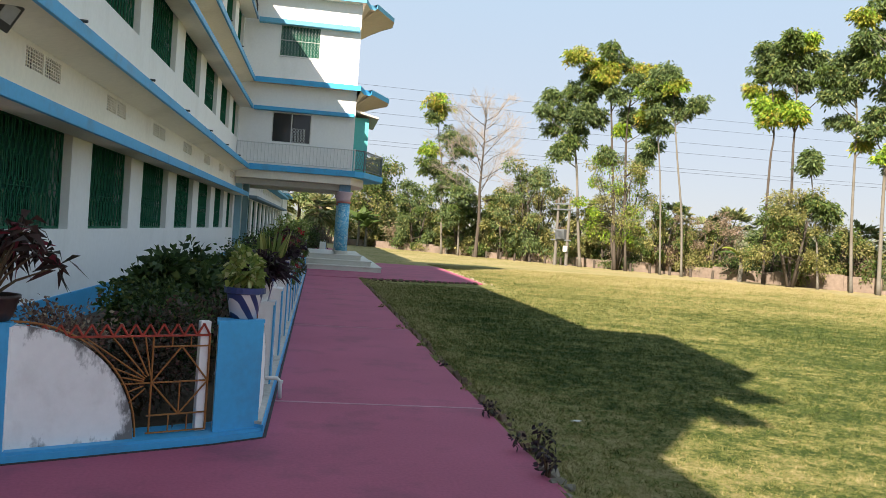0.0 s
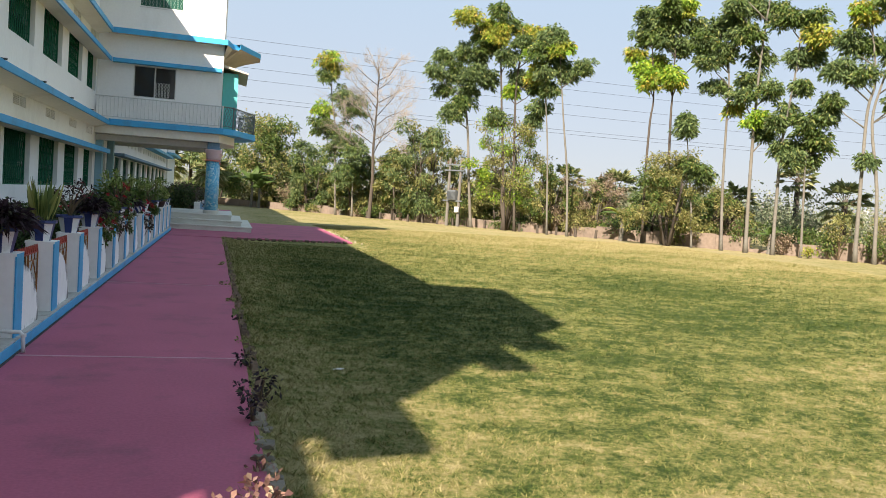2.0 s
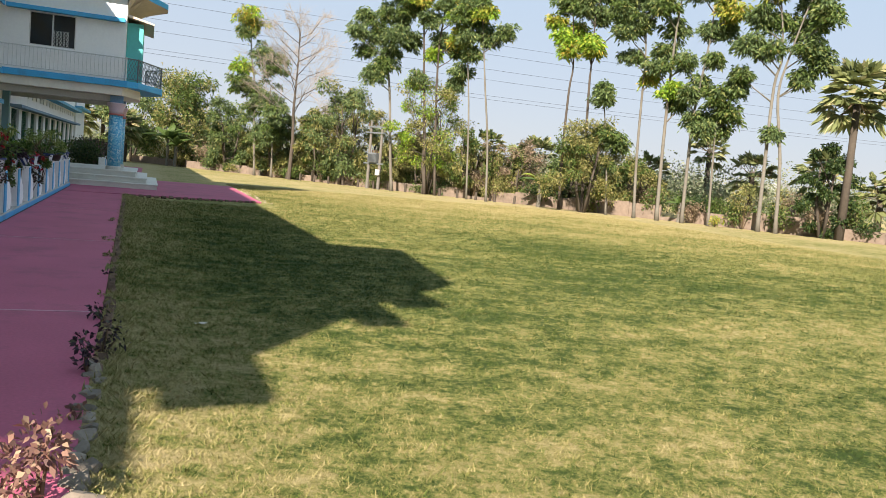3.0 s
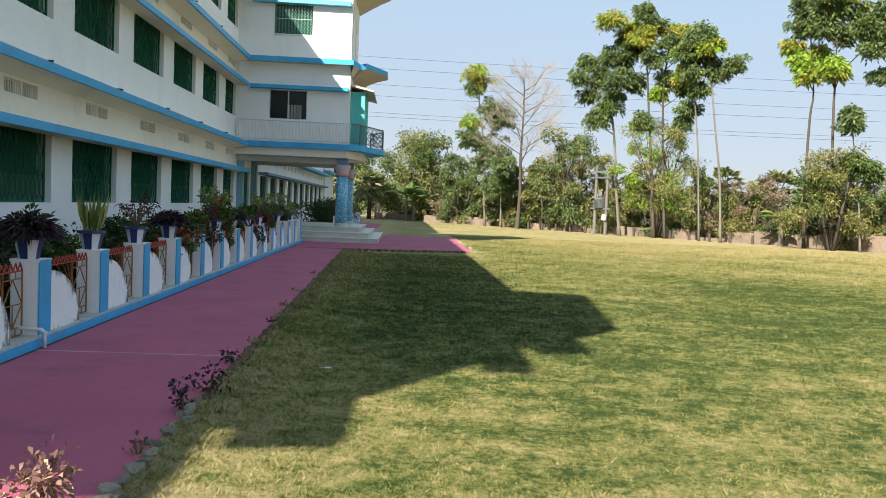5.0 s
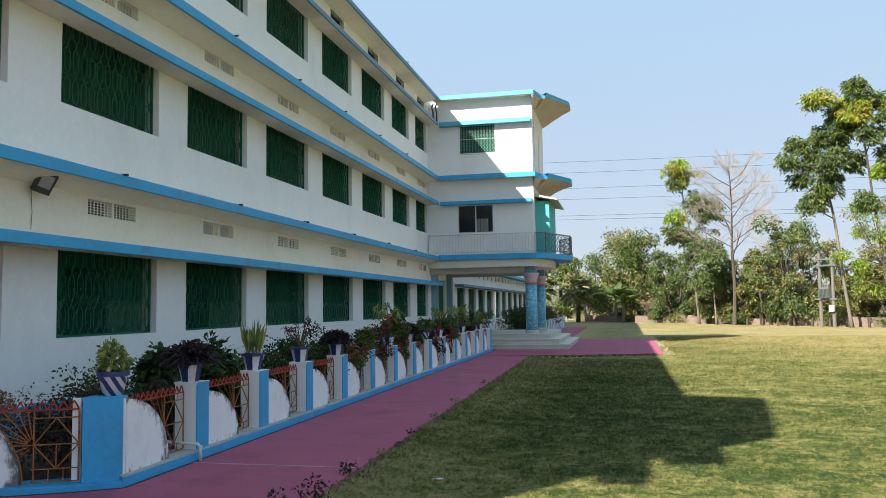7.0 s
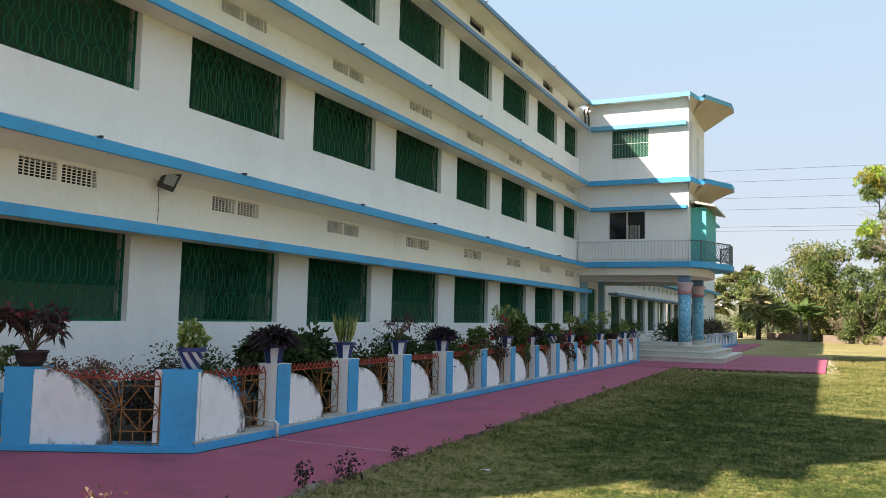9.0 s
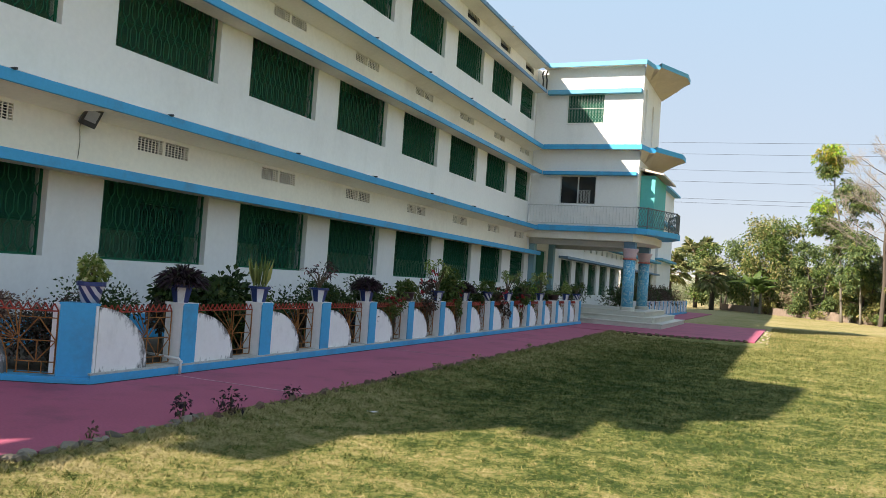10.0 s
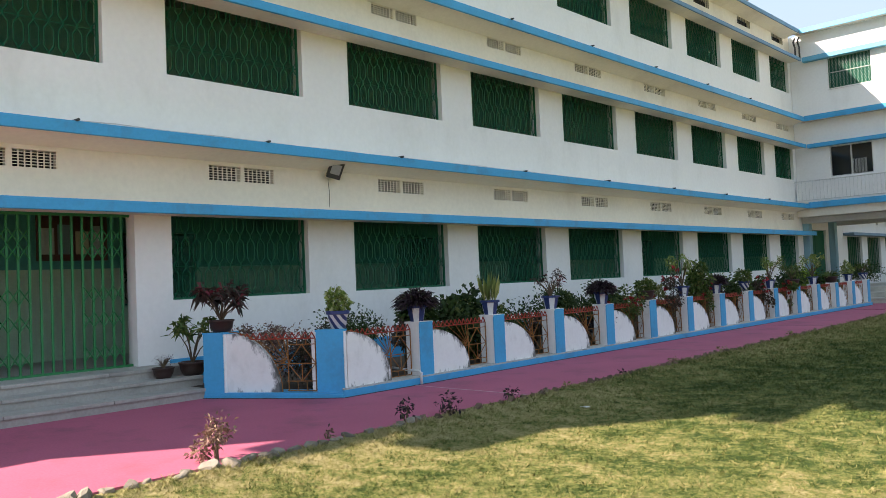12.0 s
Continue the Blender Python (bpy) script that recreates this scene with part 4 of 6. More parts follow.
def post_outline(name, outline, blue_edge, m=None, label="white fence post with a blue painted front face"):
    p = thing(name, label, "fence post", "posts of the garden fence", m=m)
    bm = bmesh.new()
    prism(bm, outline, 0.0, 0.775)
    bmesh.ops.bevel(bm, geom=[e for e in bm.edges if abs(e.verts[0].co.z - e.verts[1].co.z) > 0.1], offset=0.012, segments=2, affect="EDGES")
    body = part("body", bm, PANEL, p)
    cx, cy = sum(q[0] for q in outline) / len(outline), sum(q[1] for q in outline) / len(outline)
    bm = bmesh.new()
    prism(bm, [(cx + (x - cx) * 1.04, cy + (y - cy) * 1.04) for x, y in outline], 0.776, 0.80)
    part("cap", bm, BLUE if "broad" in label else PANEL, body)
    (x0, y0), (x1, y1) = blue_edge
    d = Vector((x1 - x0, y1 - y0)).normalized()
    nx, ny = d.y * 0.006, -d.x * 0.006
    bm = bmesh.new()
    prism(bm, [(x0 + nx, y0 + ny), (x1 + nx, y1 + ny), (x1 - nx, y1 - ny), (x0 - nx, y0 - ny)], 0.0, 0.795)
    part("blue_face", bm, BLUE, p, "blue painted face")
    return p


first = post_outline("fence_post", [(-0.26, -0.25), (0.0, -0.25), (0.0, 0.0), (-0.26, 0.0)], ((0.0, -0.247), (0.0, -0.003)), pose(fence_x(POST_Y[0]), POST_Y[0], 0, 0, 0, ANG))
for y in POST_Y[1:]:
    copy_thing(first, pose(fence_x(y), y, 0, 0, 0, ANG))
post_outline("fence_post", [(-0.635, 5.47), (-0.352, 5.66), (-0.365, 5.72), (-0.66, 5.66)], ((-0.632, 5.472), (-0.355, 5.658)), label="broad corner fence post with a blue painted front face")
post_outline("fence_post", [(-1.94, 4.74), (-1.71, 4.88), (-1.75, 5.12), (-1.98, 5.09)], ((-1.937, 4.742), (-1.713, 4.878)), label="broad end fence post beside the steps, blue painted front")


def mouldy(ry, rz, z0):
    """Limewash with black mould along the rounded rim and at the foot."""
    m = PANEL.copy()
    m.name = "mouldy_limewash"
    n, l = m.node_tree.nodes, m.node_tree.links
    b = n["Principled BSDF"]
    src = b.inputs["Base Color"].links[0].from_socket
    co = n.new("ShaderNodeTexCoord")
    mp = n.new("ShaderNodeMapping")
    mp.inputs["Location"].default_value, mp.inputs["Scale"].default_value = (0, 0, -z0 / rz), (0, 1 / ry, 1 / rz)
    l.new(co.outputs["Object"], mp.inputs["Vector"])
    ln = n.new("ShaderNodeVectorMath")
    ln.operation = "LENGTH"
    l.new(mp.outputs[0], ln.inputs[0])
    rim = n.new("ShaderNodeMapRange")
    rim.inputs[1].default_value, rim.inputs[2].default_value, rim.inputs[3].default_value, rim.inputs[4].default_value = 0.80, 1.0, -0.12, 0.19
    l.new(ln.outputs["Value"], rim.inputs[0])
    sp = n.new("ShaderNodeSeparateXYZ")
    l.new(mp.outputs[0], sp.inputs[0])
    foot = n.new("ShaderNodeMapRange")
    foot.inputs[1].default_value, foot.inputs[2].default_value, foot.inputs[3].default_value, foot.inputs[4].default_value = 0.0, 0.2, 0.2, 0.0
    l.new(sp.outputs["Z"], foot.inputs[0])
    geo = n.new("ShaderNodeNewGeometry")
    st = n.new("ShaderNodeMapping")
    st.inputs["Scale"].default_value = (9, 14, 5)
    l.new(geo.outputs["Position"], st.inputs["Vector"])
    no = n.new("ShaderNodeTexNoise")
    no.inputs["Scale"].default_value, no.inputs["Detail"].default_value, no.inputs["Roughness"].default_value = 1.0, 7, 0.7
    l.new(st.outputs[0], no.inputs["Vector"])
    a, c = n.new("ShaderNodeMath"), n.new("ShaderNodeMath")
    l.new(no.outputs["Fac"], a.inputs[0]), l.new(rim.outputs[0], a.inputs[1]), l.new(a.outputs[0], c.inputs[0]), l.new(foot.outputs[0], c.inputs[1])
    r = ramp(n, [(0.58, (0, 0, 0)), (0.74, (0.85,) * 3)])
    l.new(c.outputs[0], r.inputs[0])
    mix = n.new("ShaderNodeMix")
    mix.data_type = "RGBA"
    mix.inputs[7].default_value = (0.05, 0.045, 0.04, 1)
    l.new(r.outputs[0], mix.inputs[0]), l.new(src, mix.inputs[6]), l.new(mix.outputs[2], b.inputs["Base Color"])
    return m


def fence_bay(L, m, label, rz=0.575, z0=0.105, gx=-0.14):
    """A bay: quarter-round plaster panel rising to the near post, sunburst iron grille in the rest, red zigzag on top."""
    b = thing("garden_fence", label, "fence", "bays of the garden fence", m=m)
    ry = 0.68 * L / 1.15
    bm = bmesh.new()
    arc = [(ry * math.sin(1.5708 * i / 14), z0 + rz * math.cos(1.5708 * i / 14)) for i in range(15)]
    ring = [(0.0, z0)] + arc
    lo, hi = [bm.verts.new((-0.11, y, z)) for y, z in ring], [bm.verts.new((-0.02, y, z)) for y, z in ring]
    for i in range(len(ring)):
        j = (i + 1) % len(ring)
        bm.faces.new((lo[i], lo[j], hi[j], hi[i]))
    bm.faces.new(lo[::-1]), bm.faces.new(hi)
    part("quarter_panel", bm, mouldy(ry, rz, z0), b, "white plaster quarter-round with black mould streaks")
    top, low = 0.70, z0 + 0.015
    hub = (0.68 * L, 0.40)
    right = L - 0.02

    def bar(a, c, r=0.006, mat=RUST):
        bm = bmesh.new()
        rod(bm, (gx, *a), (gx, *c), r, 5)
        part("bar", bm, mat, b)

    bm = bmesh.new()
    tube(bm, [(gx, y * 1.03, z0 + (z - z0) * 1.03) for y, z in arc], [0.007] * len(arc), 5)
    part("curved_bar", bm, RUST, b)
    bar((0.05, top), (right, top), 0.008, REDIRON)
    bar((right, low), (right, top), 0.008)
    bar((hub[0], low), (hub[0], top), 0.007)
    bar((hub[0] - 0.2 * L, hub[1]), (right, hub[1]))
    bar((hub[0], 0.63), (right, 0.63))
    bar((hub[0] - 0.02, 0.19), (right, 0.19))
    bar((hub[0] - 0.02, low), (right, low))
    mid = (hub[0] + right) / 2
    for a, c in (((hub[0], hub[1]), (mid, 0.63)), ((mid, 0.63), (right, hub[1])), ((right, hub[1]), (mid, 0.19)), ((mid, 0.19), (hub[0], hub[1])), ((mid, 0.19), (mid, hub[1]))):
        bar(a, c)
    for a in (100, 115, 130, 144, 156, 167, 200, 222):
        ca, sa = math.cos(radians(a)), math.sin(radians(a))
        r = 0.05
        while r < 1.2:
            y, z = hub[0] + r * ca, hub[1] + r * sa
            if z > top or z < low + 0.01 or y < 0.03 or (y / ry) ** 2 + ((z - z0) / rz) ** 2 < 1.04:
                break
            r += 0.01
        bar((hub[0] + 0.05 * ca, hub[1] + 0.05 * sa), (hub[0] + r * ca, hub[1] + r * sa), 0.0055)
    for q in (0.33, 0.66):
        y = hub[0] + (right - hub[0]) * q
        bar((y, 0.63), (y, top), 0.005)
        bar((y, low), (y, 0.19), 0.005)
    teeth = round((L - 0.08) / 0.085)
    for i in range(teeth):
        bm = bmesh.new()
        a = 0.05 + (right - 0.05) * i / teeth
        c = 0.05 + (right - 0.05) * (i + 1) / teeth
        rod(bm, (gx, a, top), (gx, (a + c) / 2, top + 0.075), 0.0075, 5)
        rod(bm, (gx, (a + c) / 2, top + 0.075), (gx, c, top), 0.0075, 5)
        part("zigzag_tooth", bm, REDIRON, b, "" if i else "red painted zigzag bar")
    return b


bay = fence_bay(BAY, pose(fence_x(POST_Y[0]), POST_Y[0], 0, 0, 0, ANG), "white quarter-round fence panel with a rusty sunburst grille")
for y in POST_Y[1:-1]:
    copy_thing(bay, pose(fence_x(y), y, 0, 0, 0, ANG))
fence_bay(1.19, pose(-0.345, 5.722, 0, 0, 0, ANG), rz=0.655, label="mould-streaked quarter-round fence panel next to the corner post")
angled = fence_bay(1.20, pose(-1.71, 4.91, 0, 0, 0, -63), rz=0.715, z0=0.062, gx=-0.06, label="wide angled fence panel with orange sunburst grille by the steps")
part("end_strip", boxed(-0.13, -0.075, 1.12, 1.19, 0.062, 0.79, 0.006), PANEL, angled, "slim white end post")
# plinth under the fence
LEDGE = surface("soiled_ledge", (0.46, 0.45, 0.42), 0.9, 0.15, 20, 2.0, 0.2, stain=(0.16, 0.14, 0.11), stain_amount=0.8, stain_scale=4.0)
for pts, label in (
    ([(-1.945, 4.73), (-0.62, 5.40), (-0.315, 5.61), (-0.37, 5.92), (-0.69, 5.73), (-1.95, 5.08)], "blue plinth under the angled fence"),
    ([(-0.312, 5.61), (fence_x(26.85) + 0.04, 26.85), (fence_x(26.85) - 0.24, 26.85), (-0.59, 5.73)], "blue plinth under the long fence"),
):
    top = 0.042 if "angled" in label else 0.085
    bm = bmesh.new()
    prism(bm, pts, -0.05, top)
    tagged(part("fence_plinth", bm, BLUE), label, "plinth", kind="structure")
    cx = [(x - 0.012, y + 0.006) for x, y in pts]
    bm = bmesh.new()
    prism(bm, cx, top + 0.0005, top + 0.02)
    tagged(part("fence_ledge", bm, BLUE if "angled" in label else LEDGE), "dirty pale ledge on the fence plinth", "ledge", kind="structure")

GRIME = surface("path_edge_grime", (0.05, 0.04, 0.04), 0.95, 0.3, 30, 4, 0.2)
for (xa, ya), (xb, yb) in (((-1.945, 4.727), (-0.62, 5.397)), ((-0.62, 5.397), (-0.312, 5.607)), ((-0.309, 5.61), (fence_x(26.85) + 0.043, 26.85))):
    d = Vector((xb - xa, yb - ya)).normalized() * 0.022
    bm = bmesh.new()
    prism(bm, [(xa + d.y, ya - d.x), (xb + d.y, yb - d.x), (xb, yb), (xa, ya)], -0.01, 0.005)
    tagged(part("trim", bm, GRIME), "dark grime in the joint between path and plinth", "joint", kind="structure")

# waste pipe through the fence
wp = thing("waste_pipe", "white plastic waste pipe bending down onto the path", "pipe", m=pose(-0.35, 6.83, 0.18))
bm = bmesh.new()
tube(bm, [(-0.45, 0.0, 0.02), (-0.05, 0.0, 0.0), (0.06, 0.01, -0.005), (0.085, 0.01, -0.03), (0.09, 0.01, -0.17)], [0.017] * 5, 10)
pipe = part("pipe", bm, PIPE, wp, smooth=True)
bm = bmesh.new()
lathe(bm, [(0.021, -0.045), (0.021, -0.02)], 10, 0.09, 0.01)
part("collar", bm, PIPE, pipe)


# ---- plants ----
def leaf_quads(rng, base, way, length, width, bend=0.25):
    """Leaf faces (count, 4, 3): base, one side, tip, other side."""
    way = way / np.linalg.norm(way, axis=1, keepdims=True)
    ref = rng.normal(size=way.shape)
    side = np.cross(way, ref)
    side /= np.linalg.norm(side, axis=1, keepdims=True) + 1e-9
    up = np.cross(side, way)
    L, W = np.asarray(length)[:, None], np.asarray(width)[:, None]
    mid = base + way * L * 0.5 + up * L * bend * 0.3
    tip = base + way * L - np.array([0, 0, 1.0]) * L * bend
    return np.stack([base, mid + side * W / 2, tip, mid - side * W / 2], axis=1)


def cloud(rng, centre, radii, count, length, width, up=0.2, shell=0.55, bend=0.2):
    """Leaves filling an uneven ellipsoid, pointing outwards."""
    d = rng.normal(size=(count, 3))
    d /= np.linalg.norm(d, axis=1, keepdims=True)
    rr = rng.uniform(shell, 1.0, count) ** 0.7 * (1 + 0.25 * np.sin(d[:, 0] * 4 + d[:, 2] * 3 + rng.uniform(0, 6)))
    base = np.array(centre) + d * rr[:, None] * np.array(radii)
    way = d + rng.normal(scale=0.6, size=d.shape) + np.array([0, 0, up])
    return leaf_quads(rng, base, way, rng.uniform(0.7, 1.3, count) * length, rng.uniform(0.7, 1.3, count) * width, bend)


def leaves(name, arrays, mat, parent, label=""):
    ob = new(name, quads(name, np.concatenate(arrays), mat))
    ob.parent = parent
    return tagged(ob, label)


SPIRAL, n, l, b = material("spiral_striped_glaze")
co = n.new("ShaderNodeTexCoord")
wave = n.new("ShaderNodeTexWave")
wave.bands_direction = "DIAGONAL"
wave.inputs["Scale"].default_value, wave.inputs["Distortion"].default_value = 5.0, 1.5
l.new(co.outputs["Object"], wave.inputs["Vector"])
r = ramp(n, [(0.45, (0.03, 0.05, 0.16)), (0.52, (0.66, 0.66, 0.66))])
l.new(wave.outputs["Fac"], r.inputs[0]), l.new(r.outputs[0], b.inputs["Base Color"])
b.inputs["Roughness"].default_value = 0.35


def make_pot(kind, parent, s=1.0):
    """Returns the height of the soil."""
    bm = bmesh.new()
    if kind == "square":
        tw = math.pi / 8
        lathe(bm, [(0.085 * s, 0), (0.095 * s, 0.0), (0.14 * s, 0.20 * s), (0.13 * s, 0.20 * s)], 8, twist=tw)
        pot = part("pot", bm, POTWHITE, parent, "white eight-sided pot")
        for a in range(4):
            bm = bmesh.new()
            lo, hi = [], []
            for q, r, z in ((lo, 0.0965 * s, 0.0), (hi, 0.1415 * s, 0.199 * s)):
                for e in (-1, 1):
                    g = a * math.pi / 2 + e * tw
                    q += [bm.verts.new((r * math.cos(g), r * math.sin(g), z)), bm.verts.new(((r - 0.006) * math.cos(g), (r - 0.006) * math.sin(g), z))]
            for i, j in ((0, 2), (1, 3), (0, 1), (2, 3)):
                bm.faces.new((lo[i], lo[j], hi[j], hi[i]))
            bm.faces.new((lo[0], lo[1], lo[3], lo[2])), bm.faces.new((hi[0], hi[1], hi[3], hi[2]))
            part("blue_side", bm, POTBLUE, pot, "navy painted side")
        bm = bmesh.new()
        lathe(bm, [(0.14 * s, 0.19 * s), (0.165 * s, 0.195 * s), (0.165 * s, 0.225 * s), (0.13 * s, 0.225 * s), (0.13 * s, 0.205 * s)], 8, twist=tw)
        part("rim", bm, POTBLUE, pot)
        h = 0.205 * s
    elif kind == "striped":
        lathe(bm, [(0.08, 0), (0.09, 0.0), (0.125, 0.18), (0.125, 0.20), (0.11, 0.20)], 20)
        pot = part("pot", bm, SPIRAL, parent, "white pot with dark blue spiral stripes", True)
        bm = bmesh.new()
        lathe(bm, [(0.125, 0.17), (0.142, 0.175), (0.142, 0.215), (0.118, 0.215), (0.118, 0.2)], 20)
        part("rim", bm, POTBLUE, pot, smooth=False)
        h = 0.2
    else:
        lathe(bm, [(0.10 * s, 0), (0.13 * s, 0.0), (0.17 * s, 0.08 * s), (0.185 * s, 0.16 * s), (0.20 * s, 0.165 * s), (0.20 * s, 0.19 * s), (0.175 * s, 0.19 * s), (0.17 * s, 0.165 * s)], 20)
        pot = part("pot", bm, POTBROWN, parent, "dark brown clay pot", True)
        h = 0.165 * s
    bm = bmesh.new()
    lathe(bm, [(0.05 * s, h - 0.004), (0.12 * s, h)], 12)
    part("soil", bm, SOIL, pot)
    return h


def make_plant(kind, parent, h, seed, s=1.0):
    rng = np.random.default_rng(seed)
    if kind == "rosette":
        k = 900
        az, el = rng.uniform(0, 6.283, k), np.arcsin(rng.uniform(-0.1, 1.0, k))
        d = np.stack([np.cos(az) * np.cos(el), np.sin(az) * np.cos(el), np.sin(el)], 1)
        base = d * rng.uniform(0.35, 1.0, (k, 1)) * np.array([0.19, 0.19, 0.13]) * s + np.array([0, 0, h + 0.03])
        way = d + rng.normal(scale=0.25, size=d.shape) + np.array([0, 0, 0.15])
        leaves("foliage", [leaf_quads(rng, base, way, rng.uniform(0.09, 0.15, k) * s, rng.uniform(0.018, 0.03, k), 0.4)], LEAF_PURPLE, parent, "dark purple strap leaves")
    elif kind == "snake":
        k = 46
        az = rng.uniform(0, 6.283, k)
        lean = rng.uniform(0.02, 0.42, k)
        way = np.stack([np.cos(az) * lean, np.sin(az) * lean, np.ones(k)], 1)
        base = np.stack([0.09 * np.cos(az), 0.09 * np.sin(az), np.full(k, h)], 1) * np.array([1, 1, 1.0])
        base[:, :2] *= rng.uniform(0.1, 1, (k, 1))
        leaves("foliage", [leaf_quads(rng, base, way, rng.uniform(0.28, 0.48, k) * s, rng.uniform(0.04, 0.06, k), 0.02)], LEAF_SNAKE, parent, "upright yellow-edged sword leaves")
    elif kind in ("croton", "tall", "sparse", "tree"):
        reach = {"croton": 0.30, "tall": 0.62, "sparse": 0.40, "tree": 0.42}[kind] * s
        mat = {"croton": LEAF_RED, "tall": LEAF_LIME, "sparse": LEAF_RED, "tree": LEAF_MID}[kind]
        tips, bm = [], bmesh.new()
        for i in range({"croton": 16, "tall": 10, "sparse": 12, "tree": 8}[kind]):
            a = 6.283 * i / 9 + rng.uniform(-0.3, 0.3)
            out = rng.uniform(0.25, 0.85) * {"tall": 0.8, "croton": 1.45}.get(kind, 1.0)
            tip = Vector((math.cos(a) * out * reach * 0.8, math.sin(a) * out * reach * 0.8, h + reach * rng.uniform(0.55, 1.0) * (1.15 - 0.25 * out if kind == "croton" else 1.0)))
            tube(bm, [(0, 0, h), (tip.x * 0.35, tip.y * 0.35, h + (tip.z - h) * 0.5), tip], [0.012, 0.008, 0.004], 5)
            tips.append(tip)
        part("stem", bm, STEM, parent)
        arr = []
        for t in tips:
            k = {"croton": 20, "tall": 24, "sparse": 14, "tree": 20}[kind]
            d = rng.normal(size=(k, 3)) + np.array([0, 0, 0.2])
            ln = {"croton": 0.12, "tall": 0.11, "sparse": 0.08, "tree": 0.13}[kind] * s
            base = np.array(t) + rng.normal(scale=0.025, size=(k, 3))
            arr.append(leaf_quads(rng, base, d, rng.uniform(0.6, 1.2, k) * ln, rng.uniform(0.2, 0.34, k) * ln, 0.35))
        leaves("foliage", arr, mat, parent)
    elif kind == "ball":
        leaves("foliage", [cloud(rng, (0, 0, h + 0.15 * s), (0.13 * s, 0.13 * s, 0.15 * s), 420, 0.055, 0.04, 0.1, 0.35)], LEAF_LIME, parent, "dense light green leaves")
        bm = bmesh.new()
        rod(bm, (0, 0, h), (0, 0, h + 0.12), 0.012)
        part("stem", bm, STEM, parent)
    elif kind == "bush":
        leaves("foliage", [cloud(rng, (0, 0, h + 0.13 * s), (0.2 * s, 0.2 * s, 0.15 * s), 520, 0.07, 0.035, 0.3, 0.3)], LEAF_MID, parent, "mid green bushy leaves")
        bm = bmesh.new()
        rod(bm, (0, 0, h), (0, 0, h + 0.1), 0.012)
        part("stem", bm, STEM, parent)
    elif kind == "agave":
        k = 40
        az = rng.uniform(0, 6.283, k)
        el = rng.uniform(0.2, 1.2, k)
        way = np.stack([np.cos(az) * np.cos(el), np.sin(az) * np.cos(el), np.sin(el)], 1)
        base = np.zeros((k, 3)) + np.array([0, 0, h])
        leaves("foliage", [leaf_quads(rng, base, way, rng.uniform(0.25, 0.4, k) * s, rng.uniform(0.03, 0.045, k), 0.3)], LEAF_MID, parent, "arching sword leaves")


def potted(label, x, y, z, pot, kind, seed, s=1.0, ps=1.0, turn=0):
    p = thing("potted_plant", label, "potted plant", "potted plants on the fence posts", m=pose(x, y, z, 0, 0, turn))
    make_plant(kind, p, make_pot(pot, p, ps), seed, s)
    return p


TOP = 0.80
potted("red-leaved croton in a dark brown bowl on the end post", -1.85, 4.95, TOP, "bowl", "croton", 1, 1.3, 0.80)
potted("light green bushy plant in a blue and white striped pot", -0.50, 5.71, TOP, "striped", "ball", 2, 0.95)
ON_POSTS = [
    ("purple rosette plant in a navy and white pot", "square", "rosette", 1.15),
    ("snake plant in a navy and white pot", "square", "snake", 1.0),
    ("sparse reddish shrub in a navy and white pot", "square", "sparse", 1.0),
    ("purple rosette plant in a navy and white pot", "square", "rosette", 1.05),
    ("low green bushy plant in a brown clay bowl", "bowl", "bush", 0.8),
    ("tall yellow-green croton in a navy and white pot", "square", "tall", 1.0),
    ("purple rosette plant in a navy and white pot", "square", "rosette", 1.05),
    ("green bushy plant in a blue and white striped pot", "striped", "bush", 1.0),
    ("yellow-green croton in a navy and white pot", "square", "tall", 0.85),
    ("thin dark-leaved plant in a brown clay bowl", "bowl", "tree", 1.0),
    ("tall green shrub in a navy and white pot", "square", "tall", 0.95),
    ("sword-leaved plant in a brown clay pot", "bowl", "agave", 1.0),
    ("round lime-green plant in a navy and white pot", "square", "ball", 1.3),
    ("dark-leaved plant in a blue and white striped pot", "striped", "tree", 0.9),
]
for i, (y, (label, pot, kind, s)) in enumerate(zip(POST_Y, ON_POSTS)):
    potted(label, fence_x(y) - 0.14, y - 0.145, TOP, pot, kind, 20 + i, s, 0.92, 4 * (i % 3) - 4)
potted("dark green leafy plant in a clay pot on the steps", -2.46, 4.88, 0.25, "bowl", "tree", 61, 1.25, 0.9)
potted("dry stub in a small clay pot on the steps", -2.5, 4.5, 0.25, "bowl", "sparse", 62, 0.35, 0.7)


